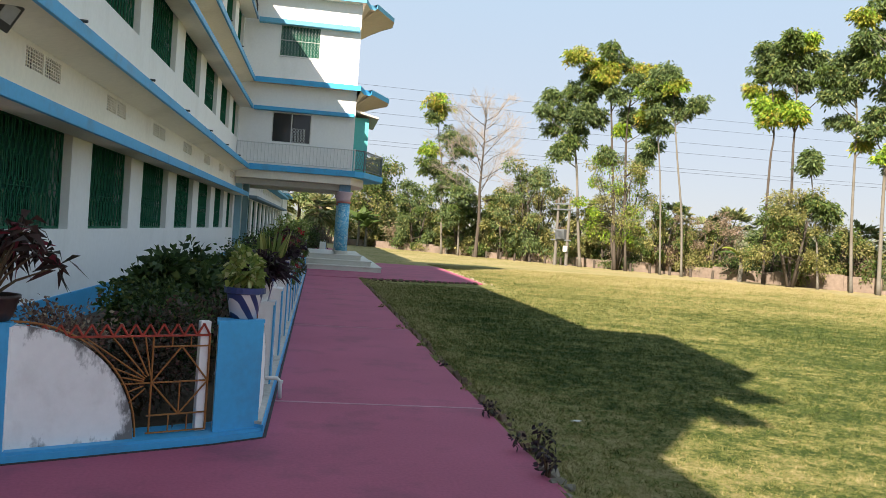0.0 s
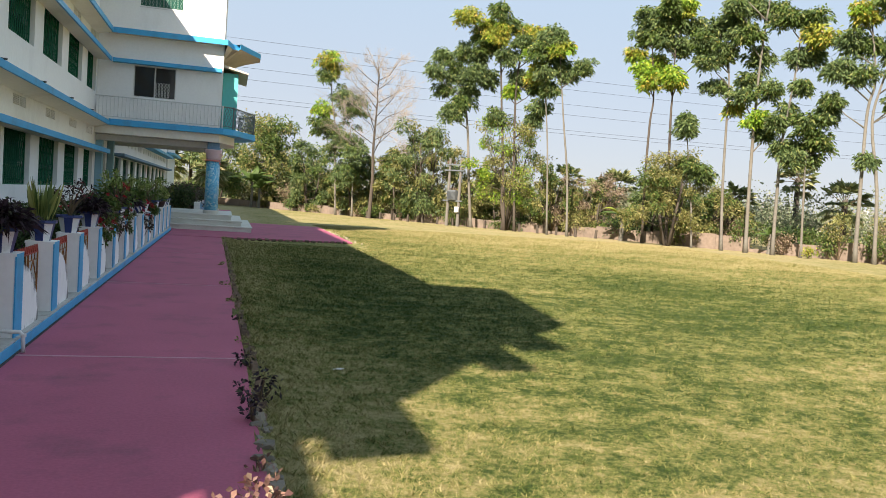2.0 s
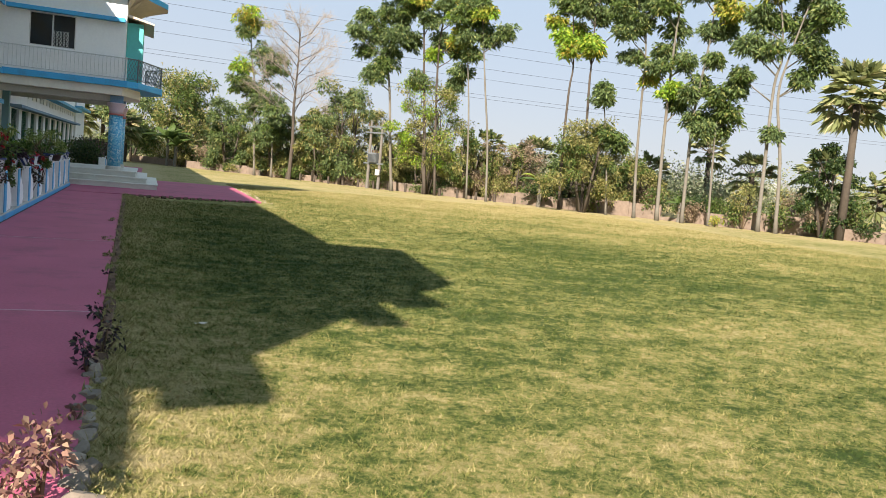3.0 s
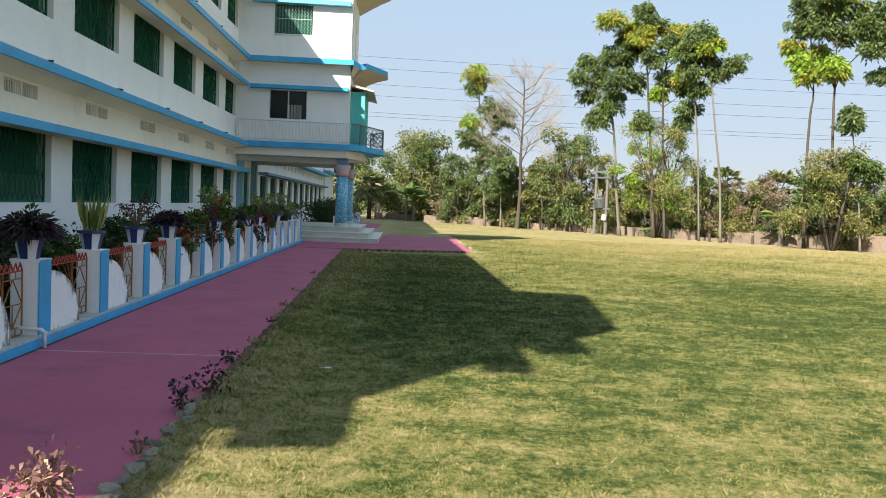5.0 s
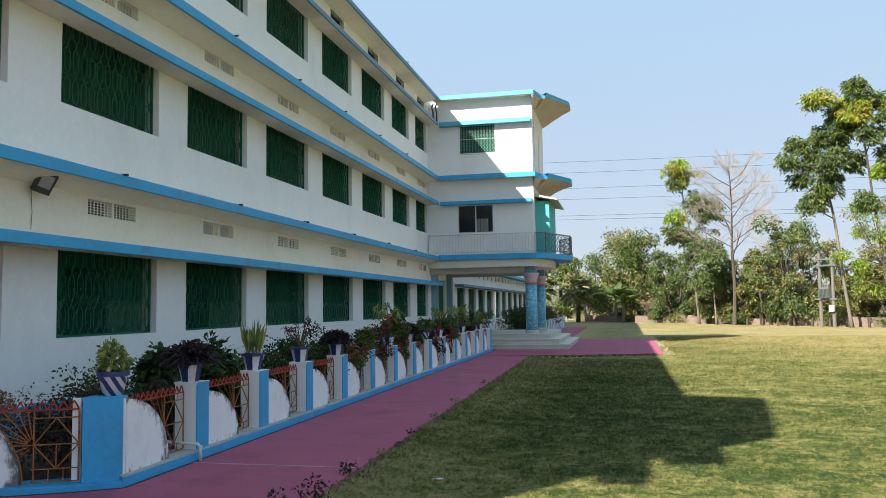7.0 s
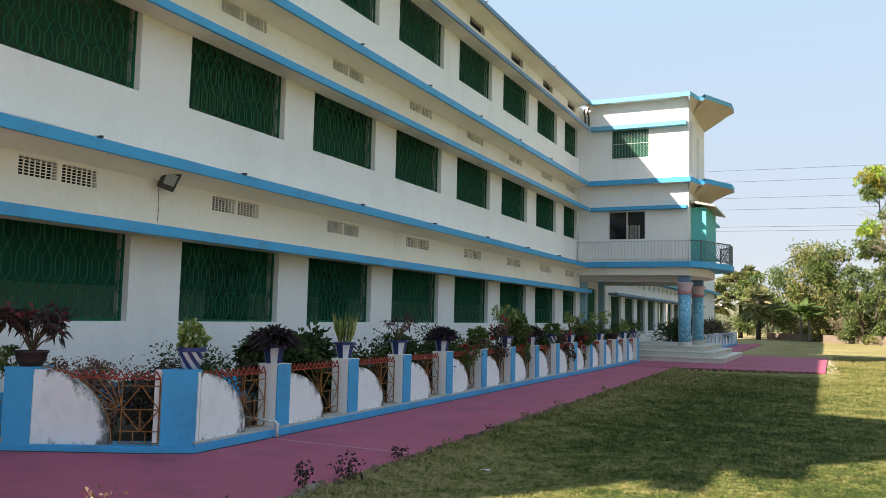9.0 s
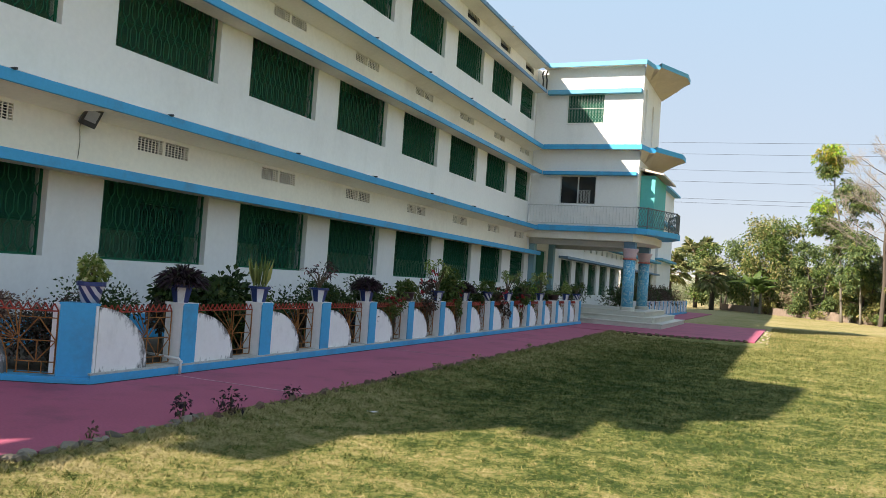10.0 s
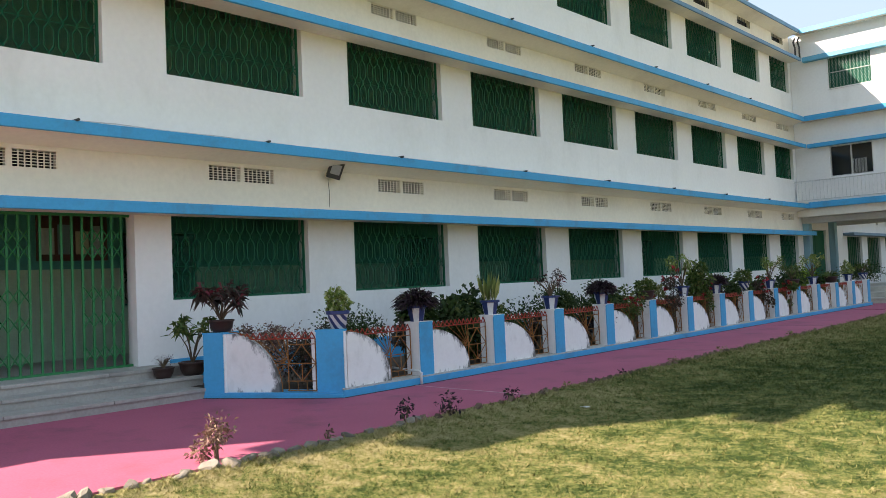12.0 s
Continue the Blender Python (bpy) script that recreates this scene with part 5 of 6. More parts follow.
def shrub(label, x, y, h, w, mat, seed, leaf=0.07, count=700, z=0.05, flowers=None, name="shrub"):
    """An uneven garden shrub: several stems, clumps of leaves at different heights."""
    rng = np.random.default_rng(seed)
    sh = thing(name, label, "shrub", m=pose(x, y, z))
    bm = bmesh.new()
    arr, clumps = [], max(4, int(7 * w / 0.6))
    for i in range(clumps):
        a, r = rng.uniform(0, 6.283), w / 2 * rng.uniform(0.1, 0.85)
        c = Vector((r * math.cos(a), r * math.sin(a), h * rng.uniform(0.35, 0.9)))
        tube(bm, [(0, 0, 0), (c.x * 0.4, c.y * 0.4, c.z * 0.5), c], [0.014, 0.009, 0.004], 4)
        rad = w * rng.uniform(0.16, 0.3)
        arr.append(cloud(rng, c, (rad, rad, min(rad, h * 0.3)), count // clumps, leaf, leaf * 0.5, 0.2, 0.25))
    part("stem", bm, STEM, sh)
    leaves("foliage", arr, mat, sh)
    if flowers:
        for _ in range(8):
            spot = (rng.uniform(-w / 3, w / 3), rng.uniform(-w / 3, w / 3), h * rng.uniform(0.6, 1.0))
            leaves("flower", [cloud(rng, spot, (0.025, 0.025, 0.02), 14, 0.04, 0.035, 0.4, 0.1)], flowers, sh, "small red flower")
    return sh


FLOWER = foliage("red_petals", (0.25, 0.01, 0.02), (0.5, 0.03, 0.04))
rng0 = np.random.default_rng(5)
BED = [
    # label, x, y, height, width, leaves
    ("twiggy dull purple shrub behind the angled fence", -1.2, 5.9, 0.84, 1.0, LEAF_RUSSET, 0.045),
    ("dry small-leaved shrub with pale flowers", -1.8, 5.6, 0.8, 0.85, LEAF_DUSTPINK, 0.04),
    ("dark green clipped shrub behind the fence", -1.25, 6.6, 0.86, 0.95, LEAF_DEEP, 0.05),
    ("broad-leaved dark green shrub by the wall", -1.4, 8.0, 1.05, 0.75, LEAF_DEEP, 0.12),
    ("broad-leaved dark green shrub by the wall", -1.35, 8.77, 1.0, 0.9, LEAF_DEEP, 0.12),
    ("mid green leafy shrub in the bed", -1.2, 9.49, 0.85, 0.9, LEAF_MID, 0.08),
    ("rose bush with dark leaves behind the fence", -1.0, 10.94, 1.05, 0.8, LEAF_DEEP, 0.06),
    ("rose bush with small red flowers", -0.95, 12.28, 1.1, 0.8, LEAF_DEEP, 0.055),
    ("mid green shrub in the bed", -1.3, 13.31, 0.95, 1.0, LEAF_MID, 0.08),
    ("rose bush with small red flowers", -0.9, 14.04, 1.0, 0.8, LEAF_OLIVE, 0.06),
    ("tall leafy shrub with yellow-green tips", -0.75, 15.69, 1.45, 0.8, LEAF_MID, 0.08),
    ("dark purple-leaved shrub in the bed", -1.2, 16.62, 1.0, 0.9, LEAF_PURPLE, 0.08),
    ("green climbing shrub leaning over the fence", -0.72, 17.44, 0.95, 0.6, LEAF_DEEP, 0.06),
    ("mid green leafy shrub in the bed", -1.3, 18.58, 1.1, 1.0, LEAF_MID, 0.09),
    ("dark green shrub in the bed", -1.2, 20.12, 1.0, 1.0, LEAF_DEEP, 0.09),
    ("dark green shrub in the bed", -1.1, 21.67, 1.1, 1.0, LEAF_DEEP, 0.09),
    ("yellow-green shrub in the bed", -1.3, 23.12, 1.1, 0.9, LEAF_BRIGHT, 0.09),
    ("dark green shrub in the bed", -1.2, 24.56, 1.1, 1.0, LEAF_DEEP, 0.09),
]
for i, (label, x, y, h, w, mat, lf) in enumerate(BED):
    shrub(label, x, y, h, w, mat, 100 + i, lf, 3200 if i < 3 else 1900, flowers=FLOWER if "flowers" in label and "red" in label else None)
for i in range(22):
    y = 8.3 + 0.82 * i
    shrub("low dark green filler shrub along the bed", -1.55 + 0.5 * rng0.uniform(-1, 1), y + rng0.uniform(-0.2, 0.2), rng0.uniform(0.55, 0.85), rng0.uniform(0.8, 1.1), (LEAF_DEEP, LEAF_MID, LEAF_DEEP)[i % 3], 400 + i, 0.075, 900)
for i in range(26):
    y = 6.5 + 0.76 * i
    shrub("low dark filler shrub close behind the fence", -0.98 + 0.12 * rng0.uniform(-1, 1), y + rng0.uniform(-0.2, 0.2), rng0.uniform(0.55, 0.8), rng0.uniform(0.55, 0.75), (LEAF_DEEP, LEAF_RUSSET, LEAF_DEEP, LEAF_PURPLE)[i % 4], 440 + i, 0.06, 800)
# rose bushes growing out through the fence
for i, (y, h, w, mat) in enumerate(((12.55, 0.95, 0.5, LEAF_MID), (14.1, 1.35, 0.5, LEAF_RUSSET), (15.65, 1.0, 0.42, LEAF_MID), (18.65, 1.05, 0.5, LEAF_RUSSET), (20.2, 0.9, 0.4, LEAF_MID))):
    shrub("leggy rose bush growing out through the fence grille", fence_x(y) - 0.1, y, h, w, mat, 480 + i, 0.06, 520, flowers=FLOWER)
# clipped hedge on the porch and dark shrubs along the far fence
shrub("dark green clipped bush in the porch", -1.9, 31.0, 0.75, 1.6, LEAF_DEEP, 140, 0.06, 2600, 0.53)
for i in range(8):
    shrub("dark reddish hedge behind the far fence", -0.75, 35.8 + 2.0 * i, 1.35, 1.9, LEAF_RUSSET if i % 3 else LEAF_DEEP, 150 + i, 0.1, 2200)
# far fence
for i in range(13):
    y = 34.8 + 1.5 * i
    copy_thing(first, pose(0.2, y, 0, 0, 0, ANG))
    if i < 12:
        copy_thing(bay, pose(0.2, y, 0, 0, 0, ANG))
tagged(part("fence_plinth", boxed(-0.1, 0.24, 34.5, 52.9, -0.05, 0.1), BLUE), "blue plinth under the far fence", "plinth", kind="structure")

# ---- edging of path and lawn ----
BRICKMESH = []
for v in range(4):
    rr = random.Random(40 + v)
    bm = boxed(-0.03, 0.03, -0.065, 0.065, -0.03, 0.03, 0.008)
    for q in bm.verts:
        q.co += Vector((rr.uniform(-0.008, 0.008), rr.uniform(-0.012, 0.012), rr.uniform(-0.008, 0.008)))
    BRICKMESH.append(mesh_of("brick", bm, BRICK))
edging = thing("brick_edging", "tilted old bricks edging the lawn along the path", "edging", kind="structure")
rr = random.Random(3)
y = 4.9
i = 0
while y < 24.05:
    shared("brick", BRICKMESH[i % 4], edging, pose(path_edge(y) + 0.05 + rr.uniform(-0.025, 0.025), y, -0.035 + rr.uniform(-0.02, 0.015), 42 + rr.uniform(-18, 18), rr.uniform(-12, 12), rr.uniform(-20, 20)))
    y += rr.uniform(0.13, 0.22)
    i += 1
edging = thing("brick_edging", "tilted old bricks edging the lawn before the apron", "edging", kind="structure")
for i in range(19):
    f = i / 19
    shared("brick", BRICKMESH[i % 4], edging, pose(1.25 + 3.9 * f, 24.03 + 1.12 * f, -0.02 + rr.uniform(-0.01, 0.01), rr.uniform(-6, 6), 42 + rr.uniform(-8, 8), 100 + rr.uniform(-6, 6)))
ROCKS = []
for v in range(5):
    bm = bmesh.new()
    bmesh.ops.create_icosphere(bm, subdivisions=2, radius=0.1)
    off = Vector((v * 7.3, 1.7 * v, 3))
    for q in bm.verts:
        d = noise.noise(q.co * 7 + off) * 0.09 + noise.noise(q.co * 19 + off) * 0.03
        q.co += q.co.normalized() * d
        q.co.x = max(-0.075, min(0.075, q.co.x * 0.9))
        q.co.z = max(-0.06, min(0.055 + 0.4 * q.co.y * (v % 2), q.co.z))
    ROCKS.append(mesh_of("edging_stone", bm, ROCK))
for i in range(30):
    y = 0.6 + 0.155 * i + rr.uniform(-0.05, 0.05)
    s = rr.uniform(0.4, 0.85) * (1.0 if y < 3.8 else 0.85)
    ob = new("edging_stone", ROCKS[i % 5])
    ob.matrix_basis = pose(1.60 - 0.012 * y + rr.uniform(-0.03, 0.05), y, -0.018, rr.uniform(-25, 25), rr.uniform(-25, 25), rr.uniform(0, 360)) @ Matrix.Diagonal((s * rr.uniform(0.8, 1.2), s, s, 1))
    tagged(ob, "rough grey-brown stone edging the pink path", "stone", "edging stones along the path")
PALE = surface("whitewashed_stone", (0.33, 0.27, 0.20), 0.95, 0.2, 30, 6, 0.4)
bm = bmesh.new()
bmesh.ops.create_icosphere(bm, subdivisions=1, radius=0.1)
PALEROCK = mesh_of("edging_stone", bm, PALE)
for i in range(26):
    ob = new("edging_stone", PALEROCK)
    ob.matrix_basis = pose(5.3 + rr.uniform(-0.05, 0.25), 25.3 + 0.38 * i, -0.045, rr.uniform(0, 60), rr.uniform(0, 60), rr.uniform(0, 360)) @ Matrix.Diagonal((0.4, 0.6, 0.35, 1))
    tagged(ob, "pale whitewashed stone beside the apron", "stone", "pale stones along the apron")

# small plants growing along the edge of the path
EDGE = [(1.46, 2.89, 0.43, 0.42, LEAF_DUSTPINK, 420), (1.5, 3.94, 0.16, 0.14, LEAF_DUSTPINK, 26), (1.5, 4.88, 0.25, 0.22, LEAF_PURPLE, 80), (1.56, 5.43, 0.25, 0.32, LEAF_PURPLE, 115),
        (1.53, 6.5, 0.16, 0.26, LEAF_PURPLE, 60), (1.45, 7.6, 0.08, 0.16, LEAF_OLIVE, 30), (1.42, 8.9, 0.08, 0.16, LEAF_PURPLE, 30), (1.38, 10.4, 0.1, 0.2, LEAF_OLIVE, 40),
        (1.33, 12.2, 0.1, 0.2, LEAF_OLIVE, 40), (1.24, 15.4, 0.1, 0.2, LEAF_OLIVE, 40)]
for i, (x, y, h, w, mat, count) in enumerate(EDGE):
    shrub("small reddish seedling at the edge of the path" if mat is not LEAF_OLIVE else "small green weed at the edge of the path", x, y, h, w, mat, 200 + i, 0.045, count, -0.06, name="seedling")

# a scrap of paper left on the grass
scrap = bmesh.new()
rows = [[scrap.verts.new((0.018 * i, 0.014 * j, 0.004 * math.sin(i * 1.3 + j) + 0.006)) for j in range(4)] for i in range(7)]
for i in range(6):
    for j in range(3):
        scrap.faces.new((rows[i][j], rows[i + 1][j], rows[i + 1][j + 1], rows[i][j + 1]))
ob = part("paper_scrap", scrap, surface("creased_paper", (0.72, 0.71, 0.68), 0.9, 0.08))
ob.matrix_basis = pose(2.24, 6.68, ground_z(2.28, 6.7) + 0.008, 0, 0, 14)
tagged(ob, "small creased scrap of white paper lying on the lawn", "litter")

# ---- trees and distance ----
def line_y(x, off=0.0):
    """The tree line and boundary run slantwise behind the lawn."""
    return 66.1 + off - 1.388 * (x - 8.98)


def tall_tree(x, y, stem, sprays, seed, r, bark):
    """A slim, high-stemmed tree: a bending stem of (sideways, up) points, and leafy sprays (sideways, up, radius, shade) on limbs."""
    rng = np.random.default_rng(seed)
    t = thing("tree", "tall slim tree with a bare stem and layered crown", "tree", "tall trees along the boundary", m=pose(x, y, GZ - 0.05))
    across, away = Vector((y, -x, 0)).normalized(), Vector((x, y, 0)).normalized()
    line = [across * q + away * rng.normal() * 0.1 * (z > 0) + Vector((0, 0, z)) for q, z in stem]
    smooth = []
    for i in range(len(line) - 1):
        p0, p1, p2, p3 = line[max(i - 1, 0)], line[i], line[i + 1], line[min(i + 2, len(line) - 1)]
        for k in range(4):
            f = k / 4
            smooth.append(0.5 * (2 * p1 + (p2 - p0) * f + (2 * p0 - 5 * p1 + 4 * p2 - p3) * f * f + (3 * p1 - p0 - 3 * p2 + p3) * f ** 3))
    smooth.append(line[-1])
    bm = bmesh.new()
    tube(bm, smooth, [r * (1.0 if i == 0 else 0.72 - 0.5 * i / len(smooth)) for i in range(len(smooth))], 8)
    shades = {}
    for q, z, rad, shade in sprays:
        rad *= 0.86
        c = across * q + away * rng.uniform(-0.9, 0.9) + Vector((0, 0, z))
        root = min(smooth, key=lambda p: abs(p.z - (z - 0.5 - 0.7 * abs((p - c).dot(across)))))
        m = root.lerp(c, 0.6) + Vector((0, 0, -0.15))
        tube(bm, [root, m, c], [r * 0.3, r * 0.19, r * 0.08], 5)
        for _ in range(8 + int(13 * rad)):
            d = rng.normal(size=3)
            d /= np.linalg.norm(d)
            o = np.array(c) + d * np.array([rad, rad, rad * 0.95]) * rng.uniform(0.25, 1.0)
            tube(bm, [c, c.lerp(Vector(o), 0.6) + Vector((0, 0, 0.06)), o], [r * 0.08, r * 0.06, r * 0.04], 3)
            k = 85
            a, out = rng.uniform(0, 6.283, k), rng.uniform(0.02, 0.40, k)
            base = o + np.stack([np.cos(a) * out, np.sin(a) * out, 0.12 - 1.1 * out * out + rng.normal(scale=0.11, size=k)], 1)
            way = np.stack([np.cos(a), np.sin(a), rng.normal(-0.3, 0.5, k)], 1)
            tone = shade if rng.random() < 0.78 else {"d": "m", "m": "d", "b": "g", "g": "b"}[shade]
            shades.setdefault(tone, []).append(leaf_quads(rng, base, way, rng.uniform(0.16, 0.30, k), rng.uniform(0.07, 0.12, k), 0.3))
    part("trunk", bm, bark, t, smooth=True)
    for tone, arrays in shades.items():
        leaves("crown", arrays, TREE_TONES[tone][0], t, TREE_TONES[tone][1])
    return t


TREE_TONES = {"d": (LEAF_SHADE, "dark green drooping leaf sprays"), "m": (LEAF_MID, "mid green leaf sprays"),
              "b": (LEAF_BRIGHT, "bright green young leaf sprays"), "g": (LEAF_GOLD, "yellowing leaf sprays")}


def leafy_tree(x, y, h, w, seed, mat, mat2=None, leaf=0.24, low=0.15, clumps=20, stems=3, label="dense leafy tree at the edge of the lawn", count=150):
    """A broad low tree: forked stems and many uneven clumps down to near the ground."""
    rng = np.random.default_rng(seed)
    t = thing("tree", label, "tree", "leafy trees along the boundary", m=pose(x, y, GZ - 0.05))
    bm = bmesh.new()
    tops = []
    for i in range(stems):
        a = 6.283 * i / stems + rng.uniform(-0.6, 0.6)
        tip = Vector((math.cos(a) * w * 0.18, math.sin(a) * w * 0.18, h * rng.uniform(0.5, 0.75)))
        base = Vector((math.cos(a) * 0.12, math.sin(a) * 0.12, 0))
        tube(bm, [base, base.lerp(tip, 0.5) + Vector((rng.normal() * 0.12, rng.normal() * 0.12, 0)), tip], [0.11, 0.08, 0.04], 6)
        tops.append(tip)
    one, two = [], []
    for i in range(clumps):
        f = (i + 0.5) / clumps
        z = h * (low + (0.93 - low) * f)
        reach = w / 2 * math.sqrt(max(0.05, 1 - ((f - 0.42) / 0.66) ** 2)) * rng.uniform(0.25, 0.95)
        a = i * 2.4 + rng.uniform(-0.7, 0.7)
        c = Vector((math.cos(a) * reach, math.sin(a) * reach, z))
        tip = tops[i % stems]
        s = Vector((tip.x * 0.7, tip.y * 0.7, min(tip.z, z) * 0.75))
        tube(bm, [s, s.lerp(c, 0.6) + Vector((0, 0, 0.1)), c], [0.035, 0.022, 0.01], 4)
        rad = w * rng.uniform(0.10, 0.19)
        for j in range(5):
            d = rng.normal(size=3)
            d /= np.linalg.norm(d)
            o = np.array(c) + d * rad * np.array([1, 1, 0.75]) * rng.uniform(0.3, 1.0)
            arr = cloud(rng, o, (rad * 0.6, rad * 0.6, rad * 0.48), int(count * 0.5), leaf * 0.8, leaf * 0.36, 0.0, 0.15, 0.25)
            (two if mat2 and rng.random() < 0.35 else one).append(arr)
    part("trunk", bm, BARK, t, smooth=True)
    leaves("crown", one, mat, t)
    if two:
        leaves("crown", two, mat2, t, "lighter leaf sprays")
    return t


def bare_tree(x, y, h, seed):
    rng = np.random.default_rng(seed)
    t = thing("tree", "leafless tree with a wide crown of fine pale twigs", "tree", m=pose(x, y, GZ - 0.05))
    trunk, twigs = bmesh.new(), bmesh.new()
    tube(trunk, [(0, 0, 0), (0.1, 0, h * 0.25), (0.0, 0.05, h * 0.45), (0.1, 0, h * 0.75), (0.0, 0, h * 0.97)], [0.16, 0.13, 0.10, 0.05, 0.02], 8)

    def grow(p, d, length, r, depth):
        e = p + d * length
        m = p.lerp(e, 0.5) + Vector(rng.normal(scale=0.05 * length, size=3))
        tube(trunk if depth == 0 else twigs, [p, m, e], [r, r * 0.8, r * 0.55], 5 if depth < 2 else 3)
        if depth == 3:
            return
        for _ in range(6):
            f = rng.uniform(0.3, 1.0)
            nd = (d + Vector(rng.normal(scale=0.5, size=3)) + Vector((0, 0, 0.15))).normalized()
            grow(p.lerp(e, f), nd, length * rng.uniform(0.45, 0.65), r * 0.5, depth + 1)

    for i in range(20):
        f = 0.36 + 0.58 * i / 20
        a = i * 2.4
        d = Vector((math.cos(a), math.sin(a), 0.45 + 0.3 * f)).normalized()
        grow(Vector((0.05, 0.02, h * f)), d, h * (0.27 - 0.2 * (f - 0.38)), 0.036, 0)
    part("trunk", trunk, BARK, t)
    part("twig_crown", twigs, TWIG, t, "fine pale twigs")
    return t


def fan_palm(x, y, h, w, seed, fans=36, skirt=True, label="fan palm with a full round head of leaves"):
    rng = np.random.default_rng(seed)
    t = thing("palm_tree", label, "palm", "palms beyond the lawn", m=pose(x, y, GZ - 0.05))
    bm = bmesh.new()
    tube(bm, [(0, 0, 0), (0.05, 0, h * 0.4), (0, 0, h - w * 0.3)], [0.24, 0.19, 0.17], 8)
    stalks, arr = bmesh.new(), []
    hub = np.array([0, 0, h - w * 0.38])
    for i in range(fans):
        a, el = i * 2.4 + rng.uniform(-0.3, 0.3), rng.uniform(-0.9 if skirt else 0.0, 1.35)
        d = np.array([math.cos(a) * math.cos(el), math.sin(a) * math.cos(el), math.sin(el)])
        c = hub + d * w * 0.27
        rod(stalks, hub, c, 0.02, 4)
        side = np.cross(d, np.array([0, 0, 1.0]))
        side /= np.linalg.norm(side) + 1e-6
        k = 15
        th = np.linspace(-1.5, 1.5, k)
        way = np.cos(th)[:, None] * d + np.sin(th)[:, None] * side + rng.normal(scale=0.05, size=(k, 3))
        arr.append(leaf_quads(rng, np.repeat(c[None], k, 0), way, np.full(k, w * 0.24) * rng.uniform(0.85, 1.1, k), np.full(k, w * 0.065), 0.18))
    part("trunk", bm, BARK, t, smooth=True)
    part("leaf_stalk", stalks, STEM, t)
    leaves("crown", arr, PALMLEAF, t)
    return t


def banana(x, y, h, seed, yellow=False):
    rng = np.random.default_rng(seed)
    t = thing("banana_plant", "banana plant with broad arching leaves" + (", one turned yellow" if yellow else ""), "banana plant", m=pose(x, y, GZ - 0.02))
    bm = bmesh.new()
    tube(bm, [(0, 0, 0), (0.04, 0, h * 0.3), (0, 0.03, h * 0.55)], [0.14, 0.12, 0.08], 8)
    part("stem", bm, PALEBARK, t)
    for i in range(9):
        a, el = i * 2.4, rng.uniform(0.5, 1.3)
        d = Vector((math.cos(a) * math.cos(el), math.sin(a) * math.cos(el), math.sin(el)))
        side = d.cross(Vector((0, 0, 1))).normalized()
        L, W = h * rng.uniform(0.45, 0.7), h * 0.075
        bm = bmesh.new()
        prev = None
        for k in range(9):
            f = k / 8
            c = Vector((0, 0.02, h * 0.5)) + d * L * f - Vector((0, 0, 1)) * L * 0.55 * f * f
            half = W * math.sin(math.pi * (0.08 + 0.9 * f)) + 0.01
            dip = Vector((0, 0, half * 0.5))
            row = [bm.verts.new(c - side * half - dip), bm.verts.new(c), bm.verts.new(c + side * half - dip)]
            if prev:
                for q in range(2):
                    bm.faces.new((prev[q], prev[q + 1], row[q + 1], row[q]))
            prev = row
        part("leaf", bm, LEAF_GOLD if yellow and i == 4 else LEAF_MID, t)
    return t


# slim tall trees
tall_tree(9.79, 64.98, [(0, 0), (-0.29, 4.52), (-0.42, 7.11), (-0.86, 9.69), (-0.92, 11.76)],
          [(-0.89, 11.96, 1.55, 'g'), (-1.29, 10.98, 0.68, 'm'), (0.05, 9.56, 1.3, 'd'), (1.02, 8.66, 1.39, 'd'), (-1.61, 8.35, 0.99, 'b'), (-1.72, 7.24, 0.99, 'm'), (-0.84, 6.85, 0.77, 'm'), (0.53, 6.46, 1.39, 'd'), (-0.39, 5.5, 1.39, 'd')], 49, 0.13, PALEBARK)
tall_tree(10.90, 63.43, [(0, 0), (-0.09, 2.45), (-0.45, 4.52), (-0.5, 7.11)],
          [(-0.08, 4.91, 1.39, 'd'), (-0.89, 3.49, 1.39, 'd'), (0.27, 3.62, 1.17, 'd'), (-0.54, 5.81, 1.08, 'd')], 98, 0.12, PALEBARK)
tall_tree(17.91, 53.71, [(0, 0), (-0.39, 3.55), (-0.71, 6.93), (-1.17, 9.52), (-1.72, 11.59)],
          [(-2.81, 11.98, 0.86, 'd'), (-1.36, 12.24, 1.03, 'd'), (-0.26, 11.73, 0.86, 'd'), (-3.2, 10.69, 0.69, 'd'), (-1.92, 10.69, 1.11, 'd'), (-0.5, 10.29, 1.11, 'd'), (-2.59, 9.52, 0.66, 'd'), (-0.95, 9.13, 1.03, 'd'), (-1.85, 7.92, 0.84, 'd'), (-1.44, 8.43, 0.74, 'm'), (0.55, 10.55, 0.93, 'd')], 50, 0.16, PALEBARK)
tall_tree(19.60, 51.50, [(0, 0), (-0.42, 5.11), (-0.69, 7.7), (-1.05, 11.59), (-1.42, 14.19)],
          [(-3.44, 14.24, 0.89, 'g'), (-2.01, 13.67, 1.11, 'g'), (-1.1, 14.58, 0.98, 'm'), (-2.53, 12.94, 0.98, 'm'), (-1.22, 13.15, 1.03, 'g'), (-0.53, 11.73, 0.84, 'd'), (-1.23, 7.7, 0.69, 'd'), (-1.84, 12.5, 0.86, 'm'), (-0.48, 13.93, 0.64, 'm')], 51, 0.15, BARK)
